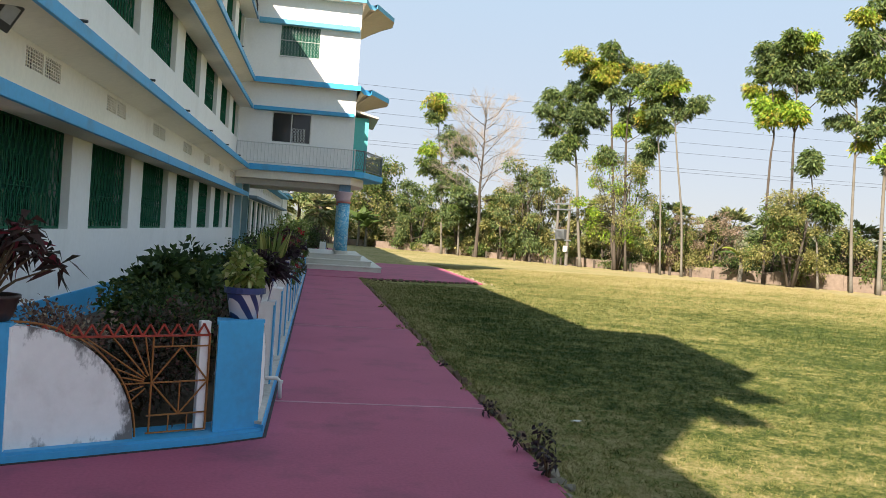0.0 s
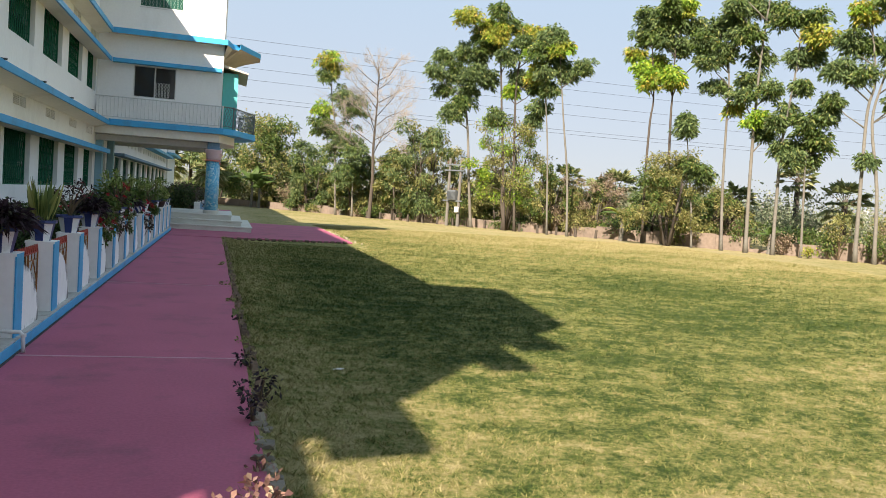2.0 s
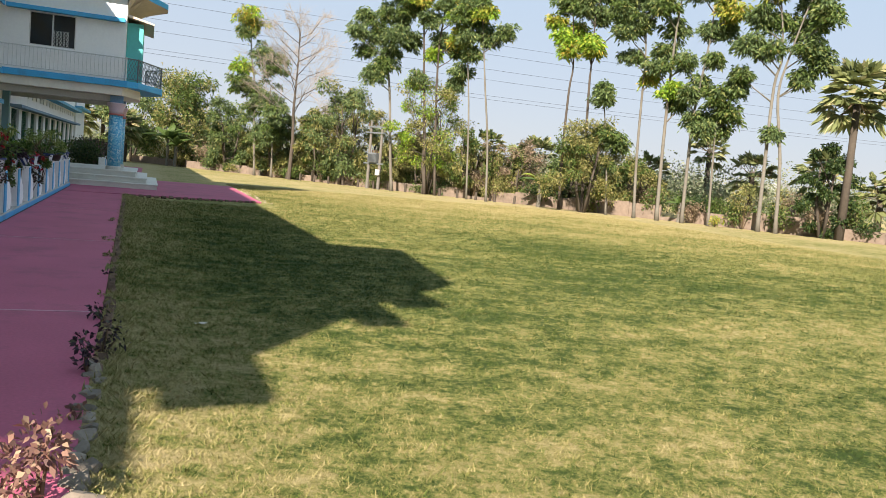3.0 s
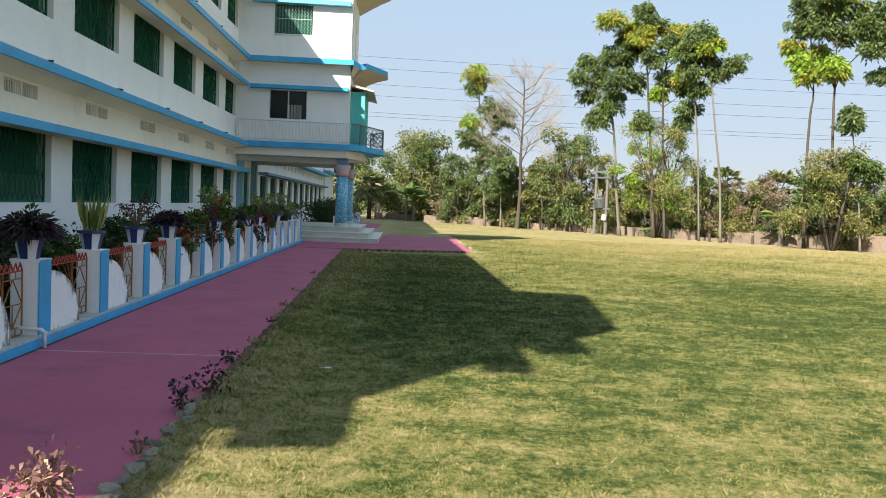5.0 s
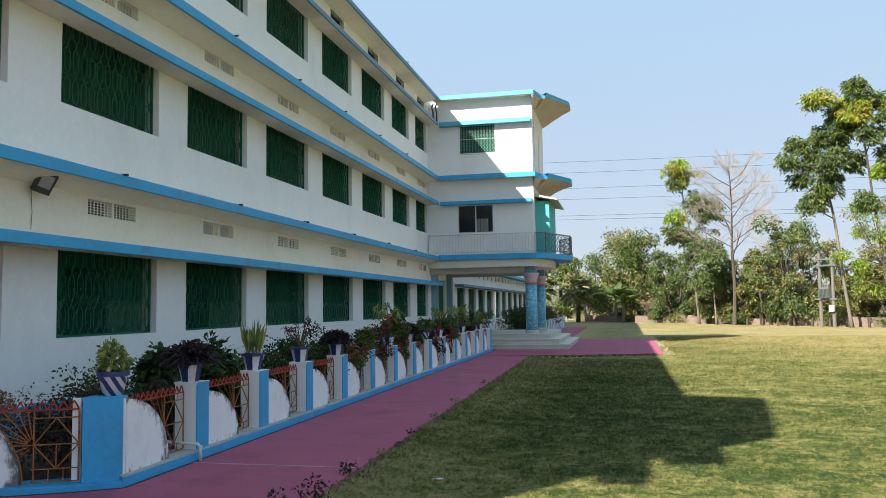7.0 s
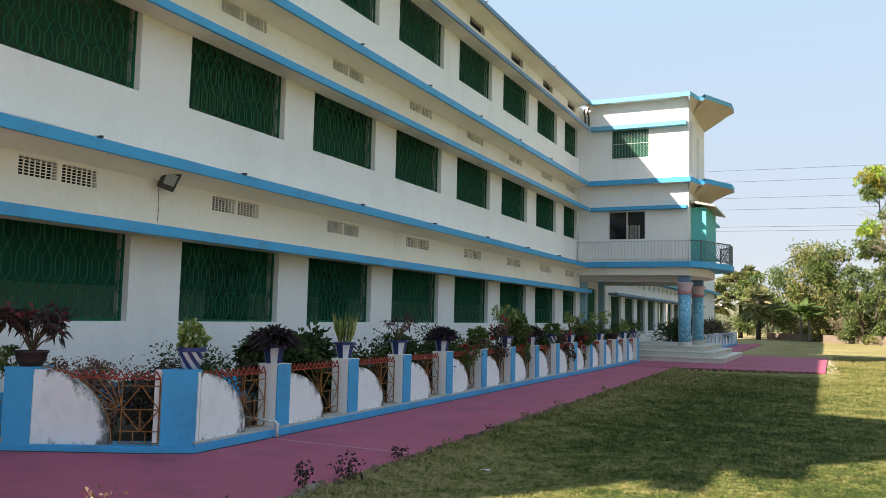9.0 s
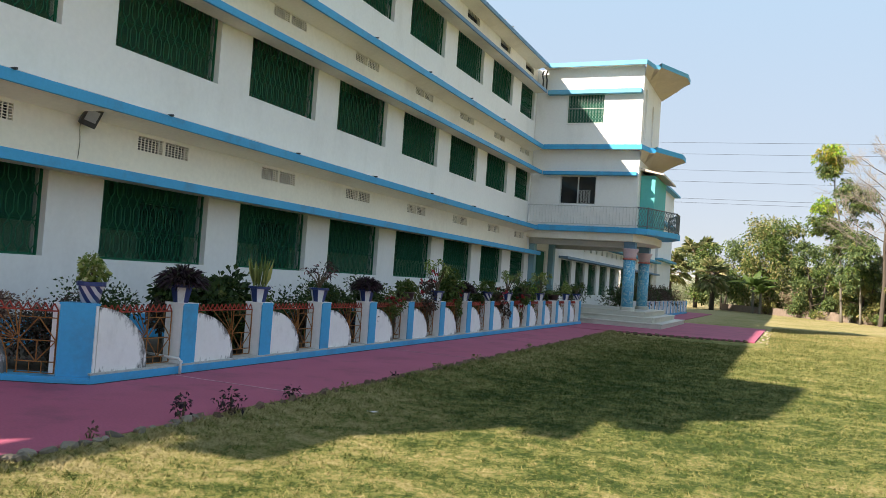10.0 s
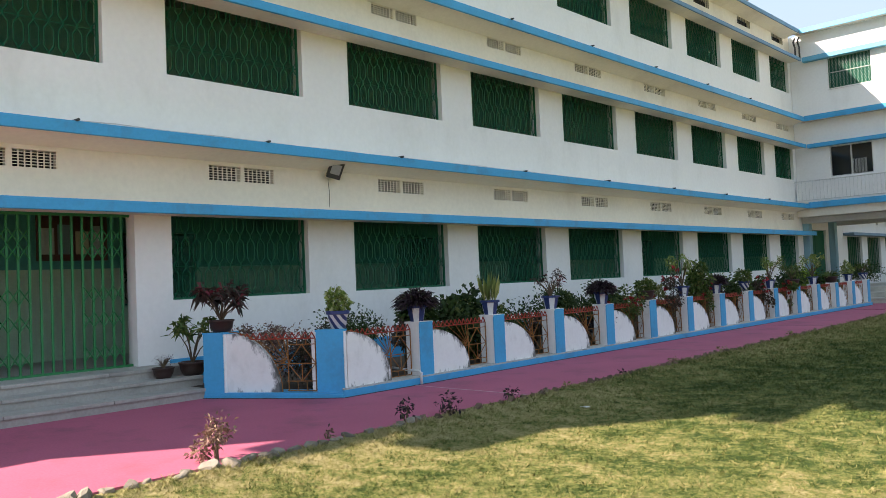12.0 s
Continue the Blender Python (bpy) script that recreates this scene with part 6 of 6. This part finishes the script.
tall_tree(20.10, 50.80, [(0, 0), (-0.37, 5.11), (-0.58, 9.52), (-0.42, 12.12), (-0.4, 13.67)],
          [(-0.11, 13.41, 0.89, 'g'), (0.82, 13.46, 0.69, 'g'), (0.53, 11.98, 0.57, 'b'), (-1.03, 9.39, 0.54, 'b'), (-0.42, 10.29, 0.74, 'd'), (0.51, 10.38, 0.64, 'g'), (-0.4, 12.58, 0.64, 'm'), (1.06, 8.27, 0.84, 'd'), (0.71, 7.58, 0.59, 'd'), (0.68, 9.78, 0.49, 'm')], 52, 0.13, BARK)
tall_tree(21.57, 48.63, [(0, 0), (-0.32, 5.11), (-0.59, 7.7), (-0.8, 9.52), (-0.82, 12.12)],
          [(-0.69, 12.89, 0.74, 'd'), (-1.18, 11.54, 0.89, 'm'), (-1.38, 10.69, 0.74, 'g'), (-0.49, 9.39, 0.66, 'd'), (-0.82, 10.29, 0.59, 'd')], 53, 0.09, PALEBARK)
tall_tree(22.45, 47.40, [(0, 0), (-0.25, 3.81), (-0.73, 7.19), (-1.04, 9.52), (-1.32, 11.59)],
          [(-1.61, 12.58, 0.84, 'd'), (-1.01, 11.8, 0.74, 'g'), (-1.39, 10.82, 0.89, 'd'), (0.24, 10.77, 0.64, 'd'), (-1.9, 11.54, 0.79, 'm'), (-0.69, 10.29, 0.54, 'd')], 54, 0.11, PALEBARK)
tall_tree(25.50, 43.15, [(0, 0), (-0.12, 3.77), (-0.12, 7.32), (-0.03, 8.8), (-0.33, 11.66)],
          [(-0.61, 13.53, 0.94, 'd'), (-0.77, 12.45, 0.91, 'm'), (-1.33, 11.36, 0.54, 'g'), (0.03, 10.87, 0.94, 'b'), (-0.38, 9.68, 0.76, 'b'), (-0.73, 10.37, 0.58, 'b'), (0.18, 12.84, 0.64, 'm')], 55, 0.13, BARK)
tall_tree(26.40, 41.95, [(0, 0), (-0.18, 3.77), (-0.34, 7.71), (-0.34, 8.8), (-0.39, 11.66)],
          [(-0.94, 13.98, 0.83, 'm'), (-0.02, 13.87, 0.65, 'b'), (-0.67, 13.04, 0.91, 'm'), (-1.01, 12.15, 0.91, 'd'), (1.4, 11.6, 0.8, 'b'), (0.01, 11.66, 0.76, 'd'), (-0.64, 9.78, 0.83, 'b'), (-0.12, 9.59, 0.62, 'g'), (0.51, 13.04, 0.69, 'm')], 56, 0.14, BARK)
tall_tree(27.30, 40.67, [(0, 0), (-0.25, 2.98), (-0.66, 5.74), (-0.84, 7.12)],
          [(-0.78, 6.82, 0.62, 'd'), (-0.9, 7.32, 0.36, 'd'), (-0.02, 4.56, 0.73, 'd'), (0.39, 4.26, 0.51, 'd'), (-0.73, 4.85, 0.54, 'd')], 57, 0.09, PALEBARK)
tall_tree(28.32, 39.26, [(0, 0), (-0.22, 3.77), (-0.31, 7.32), (-0.35, 9.29), (-0.64, 12.05)],
          [(-1.27, 12.64, 0.91, 'd'), (-0.28, 13.04, 0.82, 'd'), (-1.54, 10.67, 0.76, 'd'), (-0.73, 11.07, 0.83, 'd'), (-1.04, 9.33, 0.69, 'd'), (0, 11.85, 0.76, 'd'), (0.02, 8.11, 0.49, 'g'), (-2, 11.66, 0.54, 'm')], 68, 0.13, PALEBARK)
tall_tree(29.11, 38.15, [(0, 0), (-0.1, 3.77), (-0.15, 7.32), (-0.1, 10.67), (0.13, 14.42)],
          [(-0.7, 15.21, 0.91, 'm'), (0.7, 15.44, 0.94, 'm'), (-1.61, 14.62, 0.76, 'g'), (-0.81, 13.79, 0.91, 'd'), (0.45, 13.27, 0.83, 'm'), (-0.88, 12.05, 0.83, 'm'), (-0.17, 10.87, 0.83, 'd'), (-0.52, 9.68, 0.76, 'd'), (0.54, 9.09, 0.65, 'd'), (-0.85, 8.66, 0.65, 'd'), (-0.06, 7.32, 0.6, 'b'), (0.43, 6.63, 0.4, 'd'), (-1.57, 13.43, 0.64, 'd')], 69, 0.16, PALEBARK)
tall_tree(29.96, 36.98, [(0, 0), (-0.04, 3.37), (-0.04, 6.13), (0.28, 9.29), (0.4, 11.66)],
          [(-0.21, 12.64, 0.94, 'm'), (0.93, 12.64, 0.83, 'm'), (1.43, 11.7, 0.8, 'g'), (0.47, 10.67, 0.73, 'd'), (0.7, 9.19, 0.51, 'd'), (0.09, 7.71, 0.91, 'm'), (-0.01, 5.74, 0.64, 'd'), (1.05, 10.91, 0.76, 'd'), (-0.36, 7.12, 0.51, 'd')], 70, 0.15, PALEBARK)
tall_tree(30.82, 35.79, [(0, 0), (-0.14, 3.37), (-0.21, 5.35), (-0.11, 7.12)],
          [(-0.01, 7.12, 0.91, 'm'), (0.58, 7.71, 0.65, 'd'), (-0.52, 5.94, 0.82, 'd'), (0.5, 6.17, 0.83, 'm'), (-0.89, 5.15, 0.54, 'd'), (-0.03, 5.35, 0.54, 'd')], 71, 0.1, PALEBARK)
tall_tree(32.35, 33.67, [(0, 0), (-0.06, 3.77), (-0.09, 7.71), (0.14, 9.29), (-0.25, 12.05)],
          [(-0.57, 12.45, 0.94, 'g'), (0.53, 13, 0.94, 'm'), (-1.24, 11.22, 0.83, 'd'), (-0.08, 11.07, 1, 'm'), (-1.54, 9.84, 0.76, 'd'), (-0.56, 9.45, 0.83, 'd'), (-1.74, 8.3, 0.45, 'd'), (0.05, 5.15, 0.4, 'd')], 72, 0.16, PALEBARK)
tall_tree(32.87, 32.94, [(0, 0), (-0.2, 3.77), (-0.7, 7.12), (-0.44, 9.09), (0.17, 11.66)],
          [(0.36, 12.25, 0.94, 'm'), (0.07, 10.87, 0.94, 'd'), (0.54, 9.68, 0.83, 'd'), (1.2, 11.07, 0.91, 'm'), (0.42, 8.11, 0.64, 'd'), (1.14, 9.09, 0.73, 'd'), (0.55, 13.23, 0.82, 'g')], 73, 0.15, PALEBARK)
bare_tree(12.03, 61.87, 12.2, 21)
# broad leafy trees
leafy_tree(4.74, 78.56, 9.0, 9.2, 31, LEAF_MID, LEAF_OLIVE, 0.34, 0.12, 30, 4, count=190)
leafy_tree(0.32, 81.83, 6.9, 6.4, 32, LEAF_TREE, LEAF_MID, 0.34, 0.1, 22)
leafy_tree(8.19, 70.51, 6.4, 4.9, 33, LEAF_TREE, LEAF_MID, 0.3, 0.1, 18)
leafy_tree(11.21, 65.66, 4.9, 3.8, 42, LEAF_TREE, LEAF_OLIVE, 0.28, 0.1, 14)
leafy_tree(15.52, 59.41, 7.8, 5.5, 34, LEAF_TREE, LEAF_OLIVE, 0.27, 0.08, 26, count=180)
leafy_tree(14.01, 61.88, 5.5, 3.8, 43, LEAF_MID, LEAF_OLIVE, 0.27, 0.08, 16)
leafy_tree(19.94, 52.29, 8.2, 6.2, 35, LEAF_OLIVE, LEAF_BRIGHT, 0.2, 0.2, 26, 3, "feathery yellow-green tree at the edge of the lawn", 200)
leafy_tree(22.31, 50.55, 5.3, 3.6, 36, LEAF_MID, LEAF_OLIVE, 0.22, 0.1, 15)
leafy_tree(25.87, 49.42, 4.5, 3.6, 37, LEAF_DRY, None, 0.18, 0.2, 12, 3, "dry brownish small tree behind the wall", 90)
leafy_tree(24.15, 51.05, 4.3, 3.4, 44, LEAF_DRY, LEAF_OLIVE, 0.18, 0.15, 12, 3, "dry brownish small tree behind the wall", 90)
leafy_tree(26.19, 41.53, 5.6, 4.9, 38, LEAF_OLIVE, LEAF_MID, 0.2, 0.22, 24, 4, "rounded olive-green tree at the edge of the lawn", 200)
leafy_tree(34.70, 31.59, 5.1, 2.8, 40, LEAF_DEEP, None, 0.22, 0.05, 16)
leafy_tree(39.13, 26.82, 6.0, 4.9, 41, LEAF_OLIVE, LEAF_MID, 0.22, 0.1, 20)
rl = random.Random(5)
for i in range(16):
    x = 5.5 + 1.75 * i + rl.uniform(-0.6, 0.6)
    leafy_tree(x, line_y(x, rl.uniform(5, 11)), rl.uniform(4.2, 6.4) * (1.0 if x < 22 else 0.72), rl.uniform(3.4, 4.8), 600 + i, rl.choice((LEAF_TREE, LEAF_OLIVE, LEAF_TREE)), rl.choice((LEAF_OLIVE, LEAF_MID)), 0.24, 0.06, 17, 2, "leafy olive-green tree behind the boundary wall", 150)
# palms and bananas
fan_palm(-2.54, 85.56, 7.2, 5.5, 51)
fan_palm(-4.87, 82.90, 5.5, 4.7, 52)
fan_palm(-0.21, 76.50, 4.7, 4.1, 53)
fan_palm(34.93, 30.72, 9.0, 4.7, 54, 34)
banana(3.34, 74.43, 4.7, 61, True)
banana(3.98, 73.56, 3.6, 62)
banana(24.79, 44.54, 3.1, 63, True)
banana(30.39, 37.84, 2.1, 64)
banana(10.45, 66.52, 3.2, 65)
rp = random.Random(9)
for i in range(16):
    x = 23.0 + 1.6 * i + rp.uniform(-0.6, 0.6)
    fan_palm(x, line_y(x, rp.uniform(14, 30)), rp.uniform(3.6, 6.2), rp.uniform(3.0, 4.2), 70 + i, 20)
for i in range(7):
    x = 6.5 + 2.6 * i
    fan_palm(x, line_y(x, rp.uniform(6, 12)), rp.uniform(2.2, 3.8), rp.uniform(2.6, 3.4), 90 + i, 18)

# boundary wall of old brick, broken in places, with undergrowth
bw = thing("boundary_wall", "low broken brick boundary wall at the far side of the lawn", "wall", kind="structure")
x = 1.0
i = 0
wang = math.degrees(math.atan2(-1.38, 1.0))
while x < 40:
    L = 1.15
    h = (0.6 + 0.35 * noise.noise(Vector((x * 0.4, 2, 1))) + (0.2 if x > 24 else 0)) * (0.35 if i % 7 == 5 else 1)
    part("section", boxed(-L / 2 * 1.7, L / 2 * 1.7, -0.11, 0.11, -0.1, max(0.2, h), 0.02, pose(x, line_y(x, 3.0), GZ, 0, 0, wang)), WALLFAR, bw)
    x += L
    i += 1
for i in range(15):
    x = 12.0 + 0.85 * i
    bm = bmesh.new()
    tube(bm, [(0, 0, 0), (rp.uniform(-0.05, 0.05), 0, 0.55)], [0.09, 0.08], 6)
    ob = part("fence_stub", bm, BARK)
    ob.matrix_basis = pose(x, line_y(x, 0.8), GZ)
    tagged(ob, "short dark wooden stub before the boundary wall", "post", "stubs along the boundary")
for i in range(110):
    x = 3.0 + 0.335 * i + rp.uniform(-0.3, 0.3)
    mat = rp.choice((LEAF_DRY, LEAF_OLIVE, LEAF_MID, LEAF_DEEP, LEAF_OLIVE, LEAF_MID))
    h = rp.uniform(0.6, 2.6)
    shrub("dusty undergrowth bush beside the boundary wall", x, line_y(x, rp.uniform(1.8, 7.0)), h, rp.uniform(1.2, 2.2), mat, 300 + i, 0.15, 620, GZ - 0.03, name="bush")
shrub("bright yellow-green bush on the lawn's edge", 30.8, 35.2, 0.6, 0.9, LEAF_GOLD, 391, 0.14, 220, GZ, name="bush")

# transformer on two concrete poles
tp = thing("transformer_poles", "two concrete poles carrying a grey transformer and cross arms", "power pole", m=pose(16.75, 54.6, GZ, 0, 0, math.degrees(math.atan2(-0.9, 0.7))))
for s in (-0.48, 0.48):
    bm = bmesh.new()
    lathe(bm, [(0.12, 0), (0.085, 4.8)], 8, s, 0)
    part("pole", bm, CONCRETE, tp)
for z in (4.3, 3.9, 1.75):
    part("cross_arm", boxed(-0.85, 0.85, -0.14, -0.08, z, z + 0.1), METALGREY, tp)
tank = part("tank", boxed(-0.34, 0.34, -0.32, 0.22, 1.86, 2.55, 0.03), METALGREY, tp, "finned grey tank")
for i in range(7):
    part("fin", boxed(-0.3 + 0.1 * i, -0.28 + 0.1 * i, -0.42, -0.325, 1.92, 2.45), METALGREY, tank)
for i in range(3):
    bm = bmesh.new()
    lathe(bm, [(0.05, 2.55), (0.03, 2.62), (0.05, 2.66), (0.03, 2.75)], 8, -0.2 + 0.2 * i, -0.05)
    part("insulator", bm, BRICK, tank)
    bm = bmesh.new()
    lathe(bm, [(0.04, 4.4), (0.06, 4.5), (0.03, 4.6)], 8, -0.6 + 0.6 * i, -0.11)
    part("insulator", bm, BRICK, tp)
part("meter_box", boxed(0.33, 0.63, -0.28, -0.12, 1.0, 1.4, 0.02), PIPE, tp, "white meter box")
# power lines far behind the trees
for i, z in enumerate((19.4, 18.0, 16.0, 14.6, 12.5, 12.0)):
    bm = bmesh.new()
    pts = [(-70 + 12 * k, 107 + 0.1 * k, 1.062 * z + 0.0012 * (12 * k - 110) ** 2 * 0.12) for k in range(20)]
    tube(bm, pts, [0.017] * len(pts), 4)
    tagged(part("power_line", bm, WIRE), "thin overhead power cable across the sky", "power line", "overhead power lines")

# belt of trees beyond the wall, too many to count; haze painted into leaves
rb = np.random.default_rng(77)
HAZE = foliage("haze_tinted_distant_leaves", (0.13, 0.165, 0.09), (0.26, 0.29, 0.17), (0.32, 0.29, 0.21), 0.9, 0.8)
arr = []
for i in range(300):
    x = rb.uniform(-12, 75)
    y = line_y(min(x, 36), rb.uniform(12, 60)) + max(0, x - 36) * 0.5
    h = rb.uniform(2.0, 5.2)
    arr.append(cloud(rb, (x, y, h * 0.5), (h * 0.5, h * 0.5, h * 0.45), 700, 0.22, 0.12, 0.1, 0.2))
tagged(leaves("far_trees", arr, HAZE, None), "belt of distant trees beyond the boundary wall, haze painted into the leaves", "trees", kind="stuff")
bm = bmesh.new()
prev = None
for i in range(181):
    a = radians(-35 + 160 * i / 180)
    R = 420 + 60 * math.sin(i * 0.7)
    h = 9 + 4 * noise.noise(Vector((i * 0.23, 0, 0))) + 2.5 * noise.noise(Vector((i * 1.3, 5, 0)))
    row = [bm.verts.new((R * math.sin(a), R * math.cos(a), -1)), bm.verts.new((R * math.sin(a), R * math.cos(a), h))]
    if prev:
        bm.faces.new((prev[0], row[0], row[1], prev[1]))
    prev = row
# the grey of this strip has the distance haze painted in
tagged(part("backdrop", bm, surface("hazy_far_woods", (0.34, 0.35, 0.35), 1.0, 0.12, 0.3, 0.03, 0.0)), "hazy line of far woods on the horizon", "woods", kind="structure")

# ---- grass blades on the nearer lawn ----
BLADE = LAWN.copy()
BLADE.name = "lawn_grass_blades"
nt = BLADE.node_tree
rampn = [q for q in nt.nodes if q.type == "VALTORGB"][0]
bsdf = nt.nodes["Principled BSDF"]
src = rampn.inputs[0].links[0].from_socket
for q in list(bsdf.inputs["Normal"].links):
    nt.links.remove(q)
gi = [q for q in nt.nodes if q.type == "NEW_GEOMETRY"][0]
ma = nt.nodes.new("ShaderNodeMath")
half = nt.nodes.new("ShaderNodeMath")
half.operation, half.inputs[1].default_value = "SUBTRACT", 0.5
ma.operation, ma.inputs[1].default_value = "MULTIPLY_ADD", 0.16
nt.links.new(gi.outputs["Random Per Island"], half.inputs[0]), nt.links.new(half.outputs[0], ma.inputs[0]), nt.links.new(src, ma.inputs[2]), nt.links.new(ma.outputs[0], rampn.inputs[0])
rg = np.random.default_rng(12)
gx, gy = np.array(steps_x), np.array(steps_y)
zs = np.array([[v.z for v in (Vector((x, y, ground_z(x, y))) for y in steps_y)] for x in steps_x])
N = 1300000
x = rg.uniform(0, 1, N) ** 1.5 * 24 + 1.2
y = rg.uniform(0, 1, N) ** 1.9 * 40 + 1.2
ok = (x > 1.57 - 0.018 * (y - 4.5) + rg.uniform(-0.05, 0.06, N)) & ((y < 24.0) | (x > 5.5)) & (rg.uniform(0, 1, N) < (y - 1.2) / 1.6)
x, y = x[ok], y[ok]
N = len(x)
ix, iy = np.searchsorted(gx, x) - 1, np.searchsorted(gy, y) - 1
fx, fy = (x - gx[ix]) / (gx[ix + 1] - gx[ix]), (y - gy[iy]) / (gy[iy + 1] - gy[iy])
gz = (zs[ix, iy] * (1 - fx) + zs[ix + 1, iy] * fx) * (1 - fy) + (zs[ix, iy + 1] * (1 - fx) + zs[ix + 1, iy + 1] * fx) * fy
size = 1 + np.hypot(x - 4, y) / 9
edge = x < path_edge(0) + 0.25 - 0.018 * y
# blades stand in small uneven tufts
cx, cy = ((x + rg.normal(scale=0.012, size=N)) / 0.055).astype(int), ((y + rg.normal(scale=0.012, size=N)) / 0.055).astype(int)
tufty = rg.uniform(0, 1, 65536)[(cx * 73 + cy * 1637) % 65536]
hgt = rg.uniform(0.008, 0.019, N) * (0.3 + 1.9 * tufty ** 2) * (0.8 + 0.2 * size) * (1 + 0.6 * edge)
az, la = rg.uniform(0, 6.283, N), rg.uniform(0, 6.283, N)
wid = rg.uniform(0.0016, 0.0034, N) * size
ln = rg.uniform(0.4, 1.6, N) * (hgt + 0.010)
base = np.stack([x, y, gz - 0.004], 1)
sd = np.stack([np.cos(az), np.sin(az), np.zeros(N)], 1) * wid[:, None]
tip = base + np.stack([np.cos(la) * ln, np.sin(la) * ln, hgt + 0.006], 1)
me = quads("grass", np.stack([base - sd, base + sd, tip], 1), BLADE, 3)
ob = new("grass", me)
tagged(ob, "short dry and green grass blades of the lawn", "grass", kind="stuff")
